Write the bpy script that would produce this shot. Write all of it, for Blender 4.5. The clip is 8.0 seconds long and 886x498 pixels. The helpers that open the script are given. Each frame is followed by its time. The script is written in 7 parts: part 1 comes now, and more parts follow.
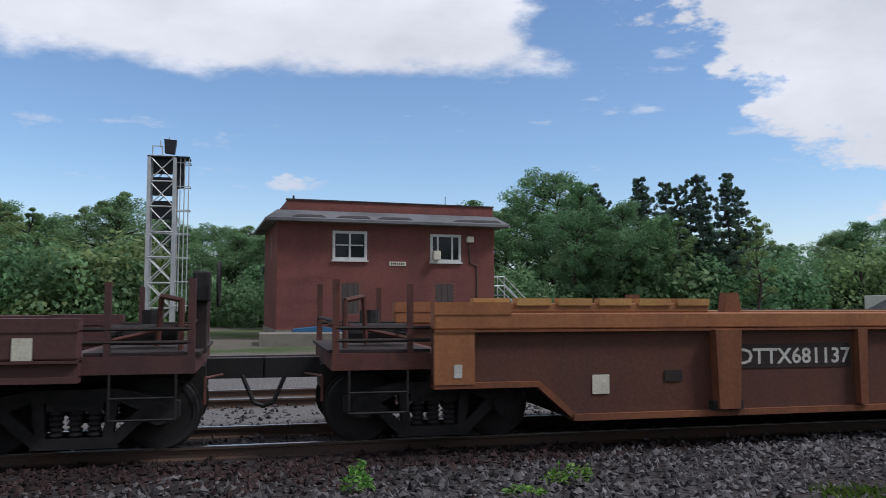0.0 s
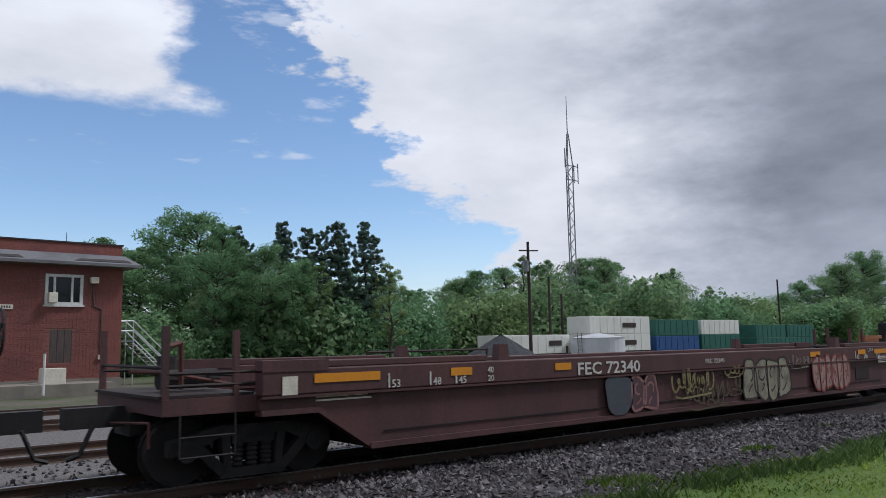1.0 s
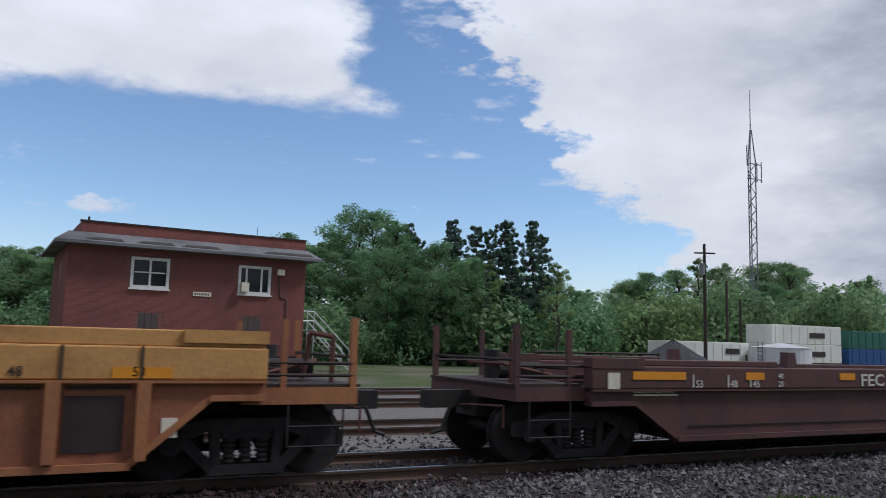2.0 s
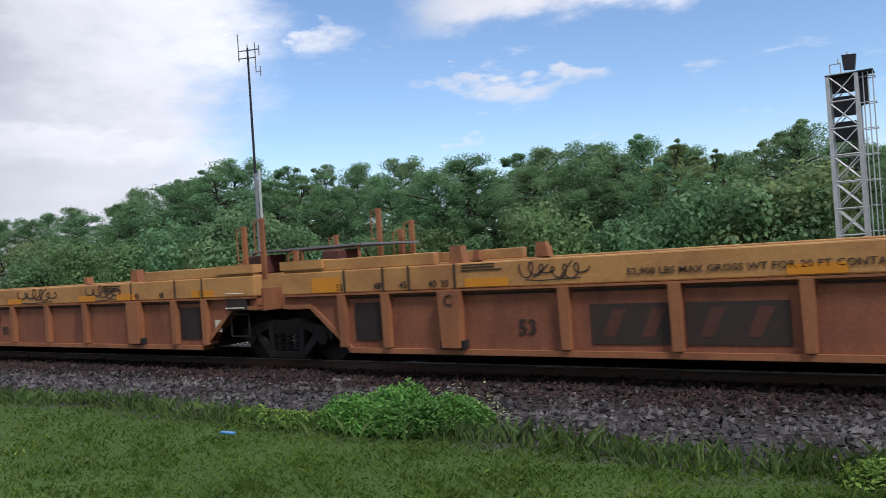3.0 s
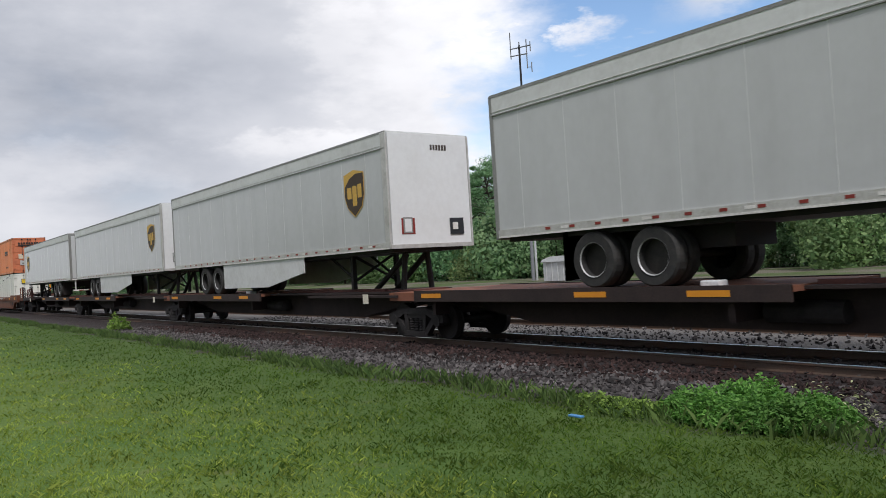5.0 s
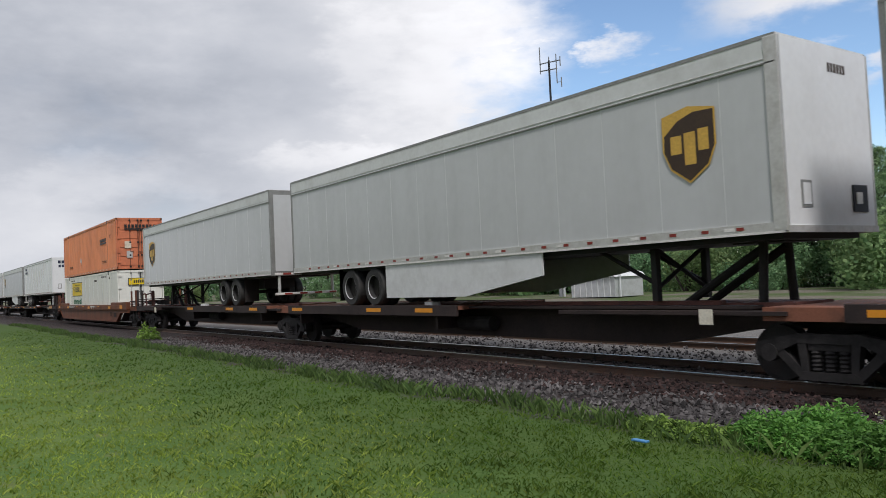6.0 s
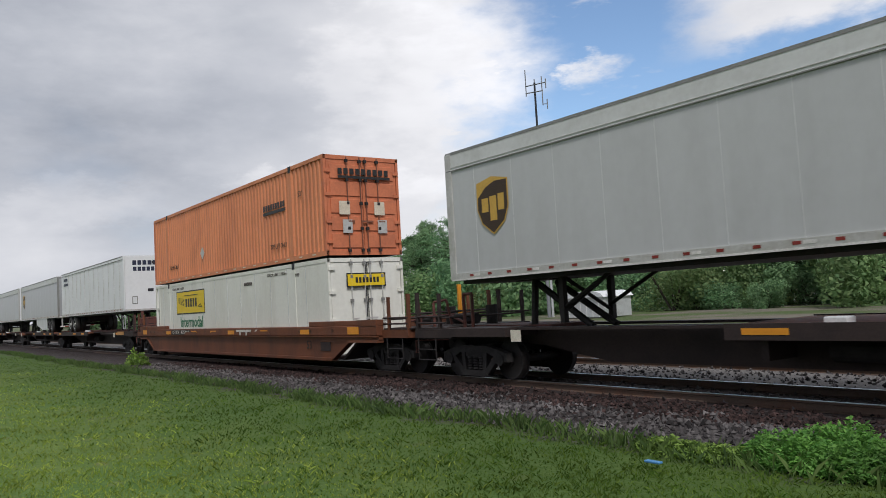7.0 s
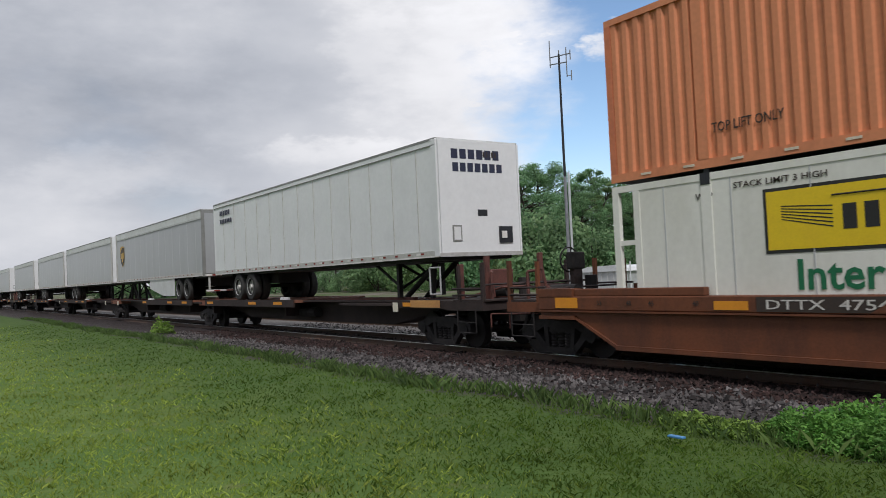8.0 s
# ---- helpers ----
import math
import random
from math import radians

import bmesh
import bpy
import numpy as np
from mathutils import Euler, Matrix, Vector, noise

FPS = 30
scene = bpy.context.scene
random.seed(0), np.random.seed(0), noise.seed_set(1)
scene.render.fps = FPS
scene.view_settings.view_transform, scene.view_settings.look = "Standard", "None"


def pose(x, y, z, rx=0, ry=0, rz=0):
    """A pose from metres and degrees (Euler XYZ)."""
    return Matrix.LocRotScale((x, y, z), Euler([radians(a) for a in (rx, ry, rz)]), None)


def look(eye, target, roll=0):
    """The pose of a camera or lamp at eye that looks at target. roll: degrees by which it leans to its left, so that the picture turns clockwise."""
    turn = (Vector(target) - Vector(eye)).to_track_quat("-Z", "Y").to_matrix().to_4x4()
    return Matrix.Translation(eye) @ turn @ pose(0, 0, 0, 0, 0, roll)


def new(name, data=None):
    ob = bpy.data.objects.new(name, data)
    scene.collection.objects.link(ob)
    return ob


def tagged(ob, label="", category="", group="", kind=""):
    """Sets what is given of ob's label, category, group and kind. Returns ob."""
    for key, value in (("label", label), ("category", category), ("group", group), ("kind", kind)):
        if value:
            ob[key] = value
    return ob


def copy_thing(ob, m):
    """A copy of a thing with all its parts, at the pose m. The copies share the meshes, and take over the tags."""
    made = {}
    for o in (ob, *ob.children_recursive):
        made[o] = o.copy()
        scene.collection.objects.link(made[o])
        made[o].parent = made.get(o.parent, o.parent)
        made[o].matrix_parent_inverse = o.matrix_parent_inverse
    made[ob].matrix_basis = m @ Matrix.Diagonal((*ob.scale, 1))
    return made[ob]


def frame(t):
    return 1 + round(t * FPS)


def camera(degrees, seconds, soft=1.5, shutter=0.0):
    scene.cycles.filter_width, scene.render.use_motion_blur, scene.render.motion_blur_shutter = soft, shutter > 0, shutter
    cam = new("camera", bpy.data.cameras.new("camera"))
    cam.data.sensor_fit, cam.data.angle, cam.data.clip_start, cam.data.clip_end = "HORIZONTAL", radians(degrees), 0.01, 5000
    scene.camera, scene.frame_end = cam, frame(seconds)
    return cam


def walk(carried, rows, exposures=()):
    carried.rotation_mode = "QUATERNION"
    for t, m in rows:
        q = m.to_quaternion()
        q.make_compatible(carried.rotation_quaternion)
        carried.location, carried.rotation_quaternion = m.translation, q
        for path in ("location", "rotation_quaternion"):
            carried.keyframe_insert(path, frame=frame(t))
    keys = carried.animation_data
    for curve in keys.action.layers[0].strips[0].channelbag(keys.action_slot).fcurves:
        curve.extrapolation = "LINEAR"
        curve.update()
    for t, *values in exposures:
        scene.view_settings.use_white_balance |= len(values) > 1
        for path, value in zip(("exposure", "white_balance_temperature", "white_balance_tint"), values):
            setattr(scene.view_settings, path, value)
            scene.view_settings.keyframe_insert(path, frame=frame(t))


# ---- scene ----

# ---------------------------------------------------------------- camera
cam = camera(59.47, 8.0, soft=0.85, shutter=0.03)
SPEED = 27.05          # the train, metres a second along +x
RAIL = -0.13           # rail top
TRACK = 10.62          # middle of the train's track


def eye_row(t, yaw, pitch, roll, x, y, z):
    a, b = radians(yaw), radians(pitch)
    ahead = Vector((-math.sin(a) * math.cos(b), math.cos(a) * math.cos(b), math.sin(b)))
    e = Vector((x, y, z))
    return t, look(e, e + ahead, roll)


ROWS = [
    (0.0, -13.270, 3.954, 0.065, 0.000, 0.000, 1.594),
    (0.2, -22.113, 4.479, 0.234, 0.021, -0.047, 1.599),
    (0.5, -27.962, 5.434, -0.523, 0.203, -0.182, 1.593),
    (1.0, -38.998, 6.922, -1.058, 0.383, -0.113, 1.603),
    (1.2, -42.621, 6.833, -0.874, 0.444, -0.089, 1.595),
    (2.3, -9.138, 5.580, 1.539, 0.102, -0.123, 1.600),
    (2.5, 5.861, 4.623, 0.632, -0.136, -0.148, 1.586),
    (2.8, 23.653, 2.536, -0.904, -0.340, -0.247, 1.586),
    (3.0, 34.056, 0.511, -3.805, -0.427, -0.399, 1.583),
    (3.2, 39.736, -0.590, -3.865, -0.470, -0.528, 1.599),
    (3.5, 46.192, -0.464, -3.435, -0.590, -0.587, 1.568),
    (4.0, 51.399, 1.215, -2.411, -0.713, -0.633, 1.603),
    (4.5, 51.680, 1.166, -1.979, -0.912, -0.720, 1.593),
    (5.0, 53.075, 1.195, -3.479, -0.960, -1.035, 1.597),
    (6.5, 54.954, 3.239, -1.906, -1.573, -1.146, 1.601),
    (6.7, 53.944, 4.068, -2.499, -1.541, -1.254, 1.605),
    (7.0, 53.530, 3.916, -3.242, -1.584, -1.261, 1.614),
    (7.2, 53.614, 3.399, -3.306, -1.575, -1.302, 1.622),
    (7.5, 54.168, 2.879, -3.476, -1.626, -1.267, 1.616),
    (7.8, 54.884, 2.208, -3.221, -1.633, -1.228, 1.616),
    (8.0, 55.178, 1.950, -2.623, -1.615, -1.286, 1.622),
]
walk(cam, [eye_row(*r) for r in ROWS], exposures=[(0.0, 0.34, 5800, 13), (0.5, 0.42, 5800, 13), (1.0, 0.36, 5800, 13), (2.5, 0.30, 5750, 13), (2.9, 0.54, 5850, 14), (3.4, 0.60, 6050, 14), (4.5, 0.66, 6200, 13), (6.5, 0.55, 6200, 12), (8.0, 0.50, 6200, 12)])

# ---------------------------------------------------------------- sky and sun
SKY = 0.10
SUN_AZ, SUN_EL = -116.0, 52.0       # degrees, left of +y is positive
world = bpy.data.worlds.new("sky")
scene.world = world
world.use_nodes = True


def sky_nodes():
    nt = world.node_tree
    nt.nodes.clear()
    N, Lk = nt.nodes.new, nt.links.new

    def put(sock, v):
        if hasattr(v, "is_linked"):
            Lk(v, sock)
        else:
            sock.default_value = v

    def m(op, a, b=0.0, c=0.0):
        n = N("ShaderNodeMath")
        n.operation = op
        for k, v in enumerate((a, b, c)):
            put(n.inputs[k], v)
        return n.outputs[0]

    def ramp(v, lo, hi, a=0.0, b=1.0):
        n = N("ShaderNodeMapRange")
        n.interpolation_type = "SMOOTHSTEP"
        for k, x in enumerate((v, lo, hi, a, b)):
            put(n.inputs[k], x)
        return n.outputs[0]

    def mix(f, a, b):
        n = N("ShaderNodeMix")
        n.data_type = "RGBA"
        put(n.inputs[0], f), put(n.inputs[6], a), put(n.inputs[7], b)
        return n.outputs[2]

    def cloud_noise(vec, scale, detail=6.0, rough=0.55, sx=(1, 1, 1), off=(0, 0, 0)):
        mp = N("ShaderNodeMapping")
        mp.inputs["Scale"].default_value = sx
        mp.inputs["Location"].default_value = off
        Lk(vec, mp.inputs["Vector"])
        n = N("ShaderNodeTexNoise")
        n.inputs["Scale"].default_value = scale
        n.inputs["Detail"].default_value = detail
        n.inputs["Roughness"].default_value = rough
        Lk(mp.outputs[0], n.inputs["Vector"])
        return n.outputs["Fac"]

    tc = N("ShaderNodeTexCoord")
    sep = N("ShaderNodeSeparateXYZ")
    Lk(tc.outputs["Generated"], sep.inputs[0])
    x, y, z = sep.outputs
    d = tc.outputs["Generated"]
    az = m("MULTIPLY", m("ARCTAN2", m("MULTIPLY", x, -1.0), y), 57.2958)
    el = m("MULTIPLY", m("ARCSINE", z), 57.2958)
    big = m("SUBTRACT", cloud_noise(d, 5.0, 7.0, 0.58, (1, 1, 2.2)), 0.5)
    fine = m("SUBTRACT", cloud_noise(d, 16.0, 6.0, 0.6, (1, 1, 2.5), (3, 1, 2)), 0.5)
    soft_bank = cloud_noise(d, 3.2, 5.0, 0.5, (1, 1, 2.4), (1, 4, 9))
    wob = m("ADD", m("MULTIPLY", big, 20.0), m("MULTIPLY", fine, 8.0))
    # a flat-bottomed cloud ahead, a bank to the right and an overcast to the left
    el2 = m("ADD", el, m("MULTIPLY", wob, 0.30))
    az2 = m("ADD", az, m("MULTIPLY", wob, 0.7))
    tilt = m("ADD", 16.2, m("MULTIPLY", m("SUBTRACT", az, 5.0), -0.03))
    c1 = m("MULTIPLY", ramp(m("SUBTRACT", el2, tilt), -0.3, 1.6), m("MULTIPLY", ramp(az2, -22.0, -18.5), ramp(az2, 38.0, 30.0)))
    edge = m("ADD", -47.5, m("MULTIPLY", el, 0.85))
    c2 = m("MULTIPLY", ramp(m("SUBTRACT", edge, m("ADD", az2, m("MULTIPLY", fine, 9.0))), -0.6, 2.0), ramp(el2, 1.0, 4.0, 0.8, 1.0))
    edge3 = m("SUBTRACT", 48.0, m("MULTIPLY", m("SUBTRACT", el, 15.0), 0.15))
    c3 = m("MULTIPLY", ramp(m("SUBTRACT", az2, edge3), -3.0, 5.0), ramp(m("ADD", soft_bank, m("MULTIPLY", el, 0.012)), 0.40, 0.56, 0.9, 1.0))
    # small white puffs and streaks in the gap beside the overcast
    puffs = 0.0
    for pa, pe, ra, re in ((43.5, 16.6, 3.2, 1.5), (27.0, 12.0, 6.5, 0.9), (20.0, 18.5, 12.0, 2.2), (31.5, 8.0, 2.0, 0.6), (-2.5, 8.6, 2.0, 0.7)):
        q = m("ADD", m("POWER", m("ABSOLUTE", m("DIVIDE", m("SUBTRACT", az2, pa), ra)), 2.0), m("POWER", m("ABSOLUTE", m("DIVIDE", m("SUBTRACT", el2, pe), re)), 2.0))
        puffs = m("MAXIMUM", puffs, ramp(m("ADD", q, m("MULTIPLY", fine, 6.0)), 1.3, -0.4, 0.0, 0.8))
    wisp = m("MULTIPLY", ramp(cloud_noise(d, 9.0, 5.0, 0.6, (1, 1, 3.5), (7, 2, 5)), 0.60, 0.74), 0.45)
    high = ramp(el2, 24.0, 34.0, 0.0, 0.85)
    cov = m("MINIMUM", m("ADD", m("MAXIMUM", m("MAXIMUM", m("MAXIMUM", c1, c2), m("MAXIMUM", c3, high)), puffs), wisp), 1.0)
    haze = ramp(el, 10.0, -1.0, 0.0, 0.35)
    cov = m("MAXIMUM", cov, haze)
    # brightness of the clouds: white rims, grey bellies
    shade = m("ADD", 0.84, m("ADD", m("MULTIPLY", big, 0.32), m("MULTIPLY", fine, 0.14)))
    shade = m("ADD", shade, m("MULTIPLY", m("SUBTRACT", soft_bank, 0.5), 0.62))
    right_grey = ramp(az2, -46.0, -66.0, -0.16, 0.34)
    left_grey = m("MULTIPLY", ramp(az2, 49.0, 70.0, 0.06, 0.36), ramp(el2, 1.0, 9.0, 0.75, 1.0))
    shade = m("SUBTRACT", m("SUBTRACT", shade, right_grey), left_grey)
    # thin bright places in the overcast
    glow = 0.0
    for pa, pe, ra, re, k in ((53.5, 15.5, 8.0, 6.0, 0.12), (59.0, 8.8, 8.5, 1.4, 0.16), (80.0, 8.0, 7.0, 1.6, 0.12)):
        q = m("ADD", m("POWER", m("ABSOLUTE", m("DIVIDE", m("SUBTRACT", az2, pa), ra)), 2.0), m("POWER", m("ABSOLUTE", m("DIVIDE", m("SUBTRACT", el2, pe), re)), 2.0))
        glow = m("MAXIMUM", glow, ramp(m("ADD", q, m("MULTIPLY", fine, 4.0)), 1.7, -0.3, 0.0, k))
    shade = m("ADD", shade, glow)
    shade = m("MAXIMUM", shade, 0.2)
    tone = mix(ramp(shade, 0.35, 1.0), (0.86, 0.91, 1.0, 1), (1.0, 0.985, 0.97, 1))
    cloud = N("ShaderNodeVectorMath")
    cloud.operation = "SCALE"
    Lk(tone, cloud.inputs[0])
    Lk(m("MULTIPLY", shade, 0.63 / SKY), cloud.inputs["Scale"])
    sky = N("ShaderNodeTexSky")
    sky.sky_type, sky.sun_disc = "NISHITA", False
    sky.sun_elevation, sky.sun_rotation = radians(SUN_EL), radians(-SUN_AZ)
    sky.altitude, sky.air_density, sky.dust_density, sky.ozone_density = 200.0, 1.0, 0.3, 3.0
    bg = N("ShaderNodeBackground")
    bg.inputs["Strength"].default_value = SKY
    tint = N("ShaderNodeVectorMath")
    tint.operation = "MULTIPLY"
    Lk(sky.outputs[0], tint.inputs[0])
    tint.inputs[1].default_value = (1.10, 1.07, 1.00)
    Lk(mix(cov, tint.outputs[0], cloud.outputs[0]), bg.inputs["Color"])
    out = N("ShaderNodeOutputWorld")
    Lk(bg.outputs[0], out.inputs["Surface"])


sky_nodes()
sun = new("sun", bpy.data.lights.new("sun", "SUN"))
sun.data.energy, sun.data.angle, sun.data.color = 1.75, radians(12), (1.0, 0.95, 0.88)
_a, _e = radians(SUN_AZ), radians(SUN_EL)
sun.matrix_world = look(Vector((-math.sin(_a) * math.cos(_e), math.cos(_a) * math.cos(_e), math.sin(_e))) * 50, (0, 0, 0))


# ---------------------------------------------------------------- materials
def mat(name, base, rough=0.7, metal=0.0, second=None, scale=2.0, amount=0.5, fine=30.0, grain=0.15, bump=0.15, stretch=(1, 1, 1), edge=(0.45, 0.65), spec=0.4, random_tone=0.0):
    """Base colour, a second colour in large stains, a fine grain and a fine relief."""
    ma = bpy.data.materials.new(name)
    ma.use_nodes = True
    nt = ma.node_tree
    N, Lk = nt.nodes.new, nt.links.new
    bs = nt.nodes["Principled BSDF"]
    bs.inputs["Roughness"].default_value, bs.inputs["Metallic"].default_value = rough, metal
    bs.inputs["Specular IOR Level"].default_value = spec
    tc = N("ShaderNodeTexCoord")
    mp = N("ShaderNodeMapping")
    mp.inputs["Scale"].default_value = stretch
    Lk(tc.outputs["Object"], mp.inputs["Vector"])
    n1, n2 = N("ShaderNodeTexNoise"), N("ShaderNodeTexNoise")
    n1.inputs["Scale"].default_value, n1.inputs["Detail"].default_value, n1.inputs["Roughness"].default_value = scale, 8, 0.62
    n2.inputs["Scale"].default_value, n2.inputs["Detail"].default_value = fine, 4
    Lk(mp.outputs[0], n1.inputs["Vector"]), Lk(tc.outputs["Object"], n2.inputs["Vector"])
    r1 = N("ShaderNodeMapRange")
    r1.inputs[1].default_value, r1.inputs[2].default_value, r1.inputs[4].default_value = edge[0], edge[1], amount
    Lk(n1.outputs["Fac"], r1.inputs[0])
    mx = N("ShaderNodeMix")
    mx.data_type = "RGBA"
    mx.inputs[6].default_value = (*base, 1)
    mx.inputs[7].default_value = (*(second or [c * 0.6 for c in base]), 1)
    Lk(r1.outputs[0], mx.inputs[0])
    hs = N("ShaderNodeHueSaturation")
    r2 = N("ShaderNodeMapRange")
    r2.inputs[1].default_value, r2.inputs[2].default_value = 0.25, 0.75
    r2.inputs[3].default_value, r2.inputs[4].default_value = 1 - grain, 1 + grain
    Lk(n2.outputs["Fac"], r2.inputs[0])
    val = r2.outputs[0]
    if random_tone:
        oi = N("ShaderNodeObjectInfo")
        r3 = N("ShaderNodeMapRange")
        r3.inputs[3].default_value, r3.inputs[4].default_value = 1 - random_tone, 1 + random_tone
        Lk(oi.outputs["Random"], r3.inputs[0])
        mu = N("ShaderNodeMath")
        mu.operation = "MULTIPLY"
        Lk(val, mu.inputs[0]), Lk(r3.outputs[0], mu.inputs[1])
        val = mu.outputs[0]
    Lk(val, hs.inputs["Value"]), Lk(mx.outputs[2], hs.inputs["Color"])
    Lk(hs.outputs[0], bs.inputs["Base Color"])
    if bump:
        bp = N("ShaderNodeBump")
        bp.inputs["Strength"].default_value, bp.inputs["Distance"].default_value = bump, 0.02
        Lk(n2.outputs["Fac"], bp.inputs["Height"]), Lk(bp.outputs[0], bs.inputs["Normal"])
    return ma


def island_mat(name, dark, light, rough=0.8, through_light=0.0, spec=0.25):
    """For leaves, blades and stones: the tone differs from piece to piece."""
    ma = bpy.data.materials.new(name)
    ma.use_nodes = True
    nt = ma.node_tree
    bs = nt.nodes["Principled BSDF"]
    bs.inputs["Roughness"].default_value = rough
    bs.inputs["Specular IOR Level"].default_value = spec
    geo, mx = nt.nodes.new("ShaderNodeNewGeometry"), nt.nodes.new("ShaderNodeMix")
    mx.data_type = "RGBA"
    mx.inputs[6].default_value, mx.inputs[7].default_value = (*dark, 1), (*light, 1)
    nt.links.new(geo.outputs["Random Per Island"], mx.inputs[0])
    tc, n1 = nt.nodes.new("ShaderNodeTexCoord"), nt.nodes.new("ShaderNodeTexNoise")
    n1.inputs["Scale"].default_value = 0.8
    nt.links.new(tc.outputs["Object"], n1.inputs["Vector"])
    hs, rr = nt.nodes.new("ShaderNodeHueSaturation"), nt.nodes.new("ShaderNodeMapRange")
    rr.inputs[1].default_value, rr.inputs[2].default_value, rr.inputs[3].default_value, rr.inputs[4].default_value = 0.3, 0.7, 0.65, 1.35
    oi, rh = nt.nodes.new("ShaderNodeObjectInfo"), nt.nodes.new("ShaderNodeMapRange")
    rh.inputs[3].default_value, rh.inputs[4].default_value = 0.475, 0.52
    nt.links.new(oi.outputs["Random"], rh.inputs[0]), nt.links.new(rh.outputs[0], hs.inputs["Hue"])
    nt.links.new(n1.outputs["Fac"], rr.inputs[0]), nt.links.new(rr.outputs[0], hs.inputs["Value"])
    nt.links.new(mx.outputs[2], hs.inputs["Color"]), nt.links.new(hs.outputs[0], bs.inputs["Base Color"])
    if through_light:
        bs.inputs["Subsurface Weight"].default_value = 0.0
        tr, ad, out = nt.nodes.new("ShaderNodeBsdfTranslucent"), nt.nodes.new("ShaderNodeMixShader"), nt.nodes["Material Output"]
        ad.inputs[0].default_value = through_light
        nt.links.new(hs.outputs[0], tr.inputs["Color"])
        nt.links.new(bs.outputs[0], ad.inputs[1]), nt.links.new(tr.outputs[0], ad.inputs[2]), nt.links.new(ad.outputs[0], out.inputs["Surface"])
    return ma


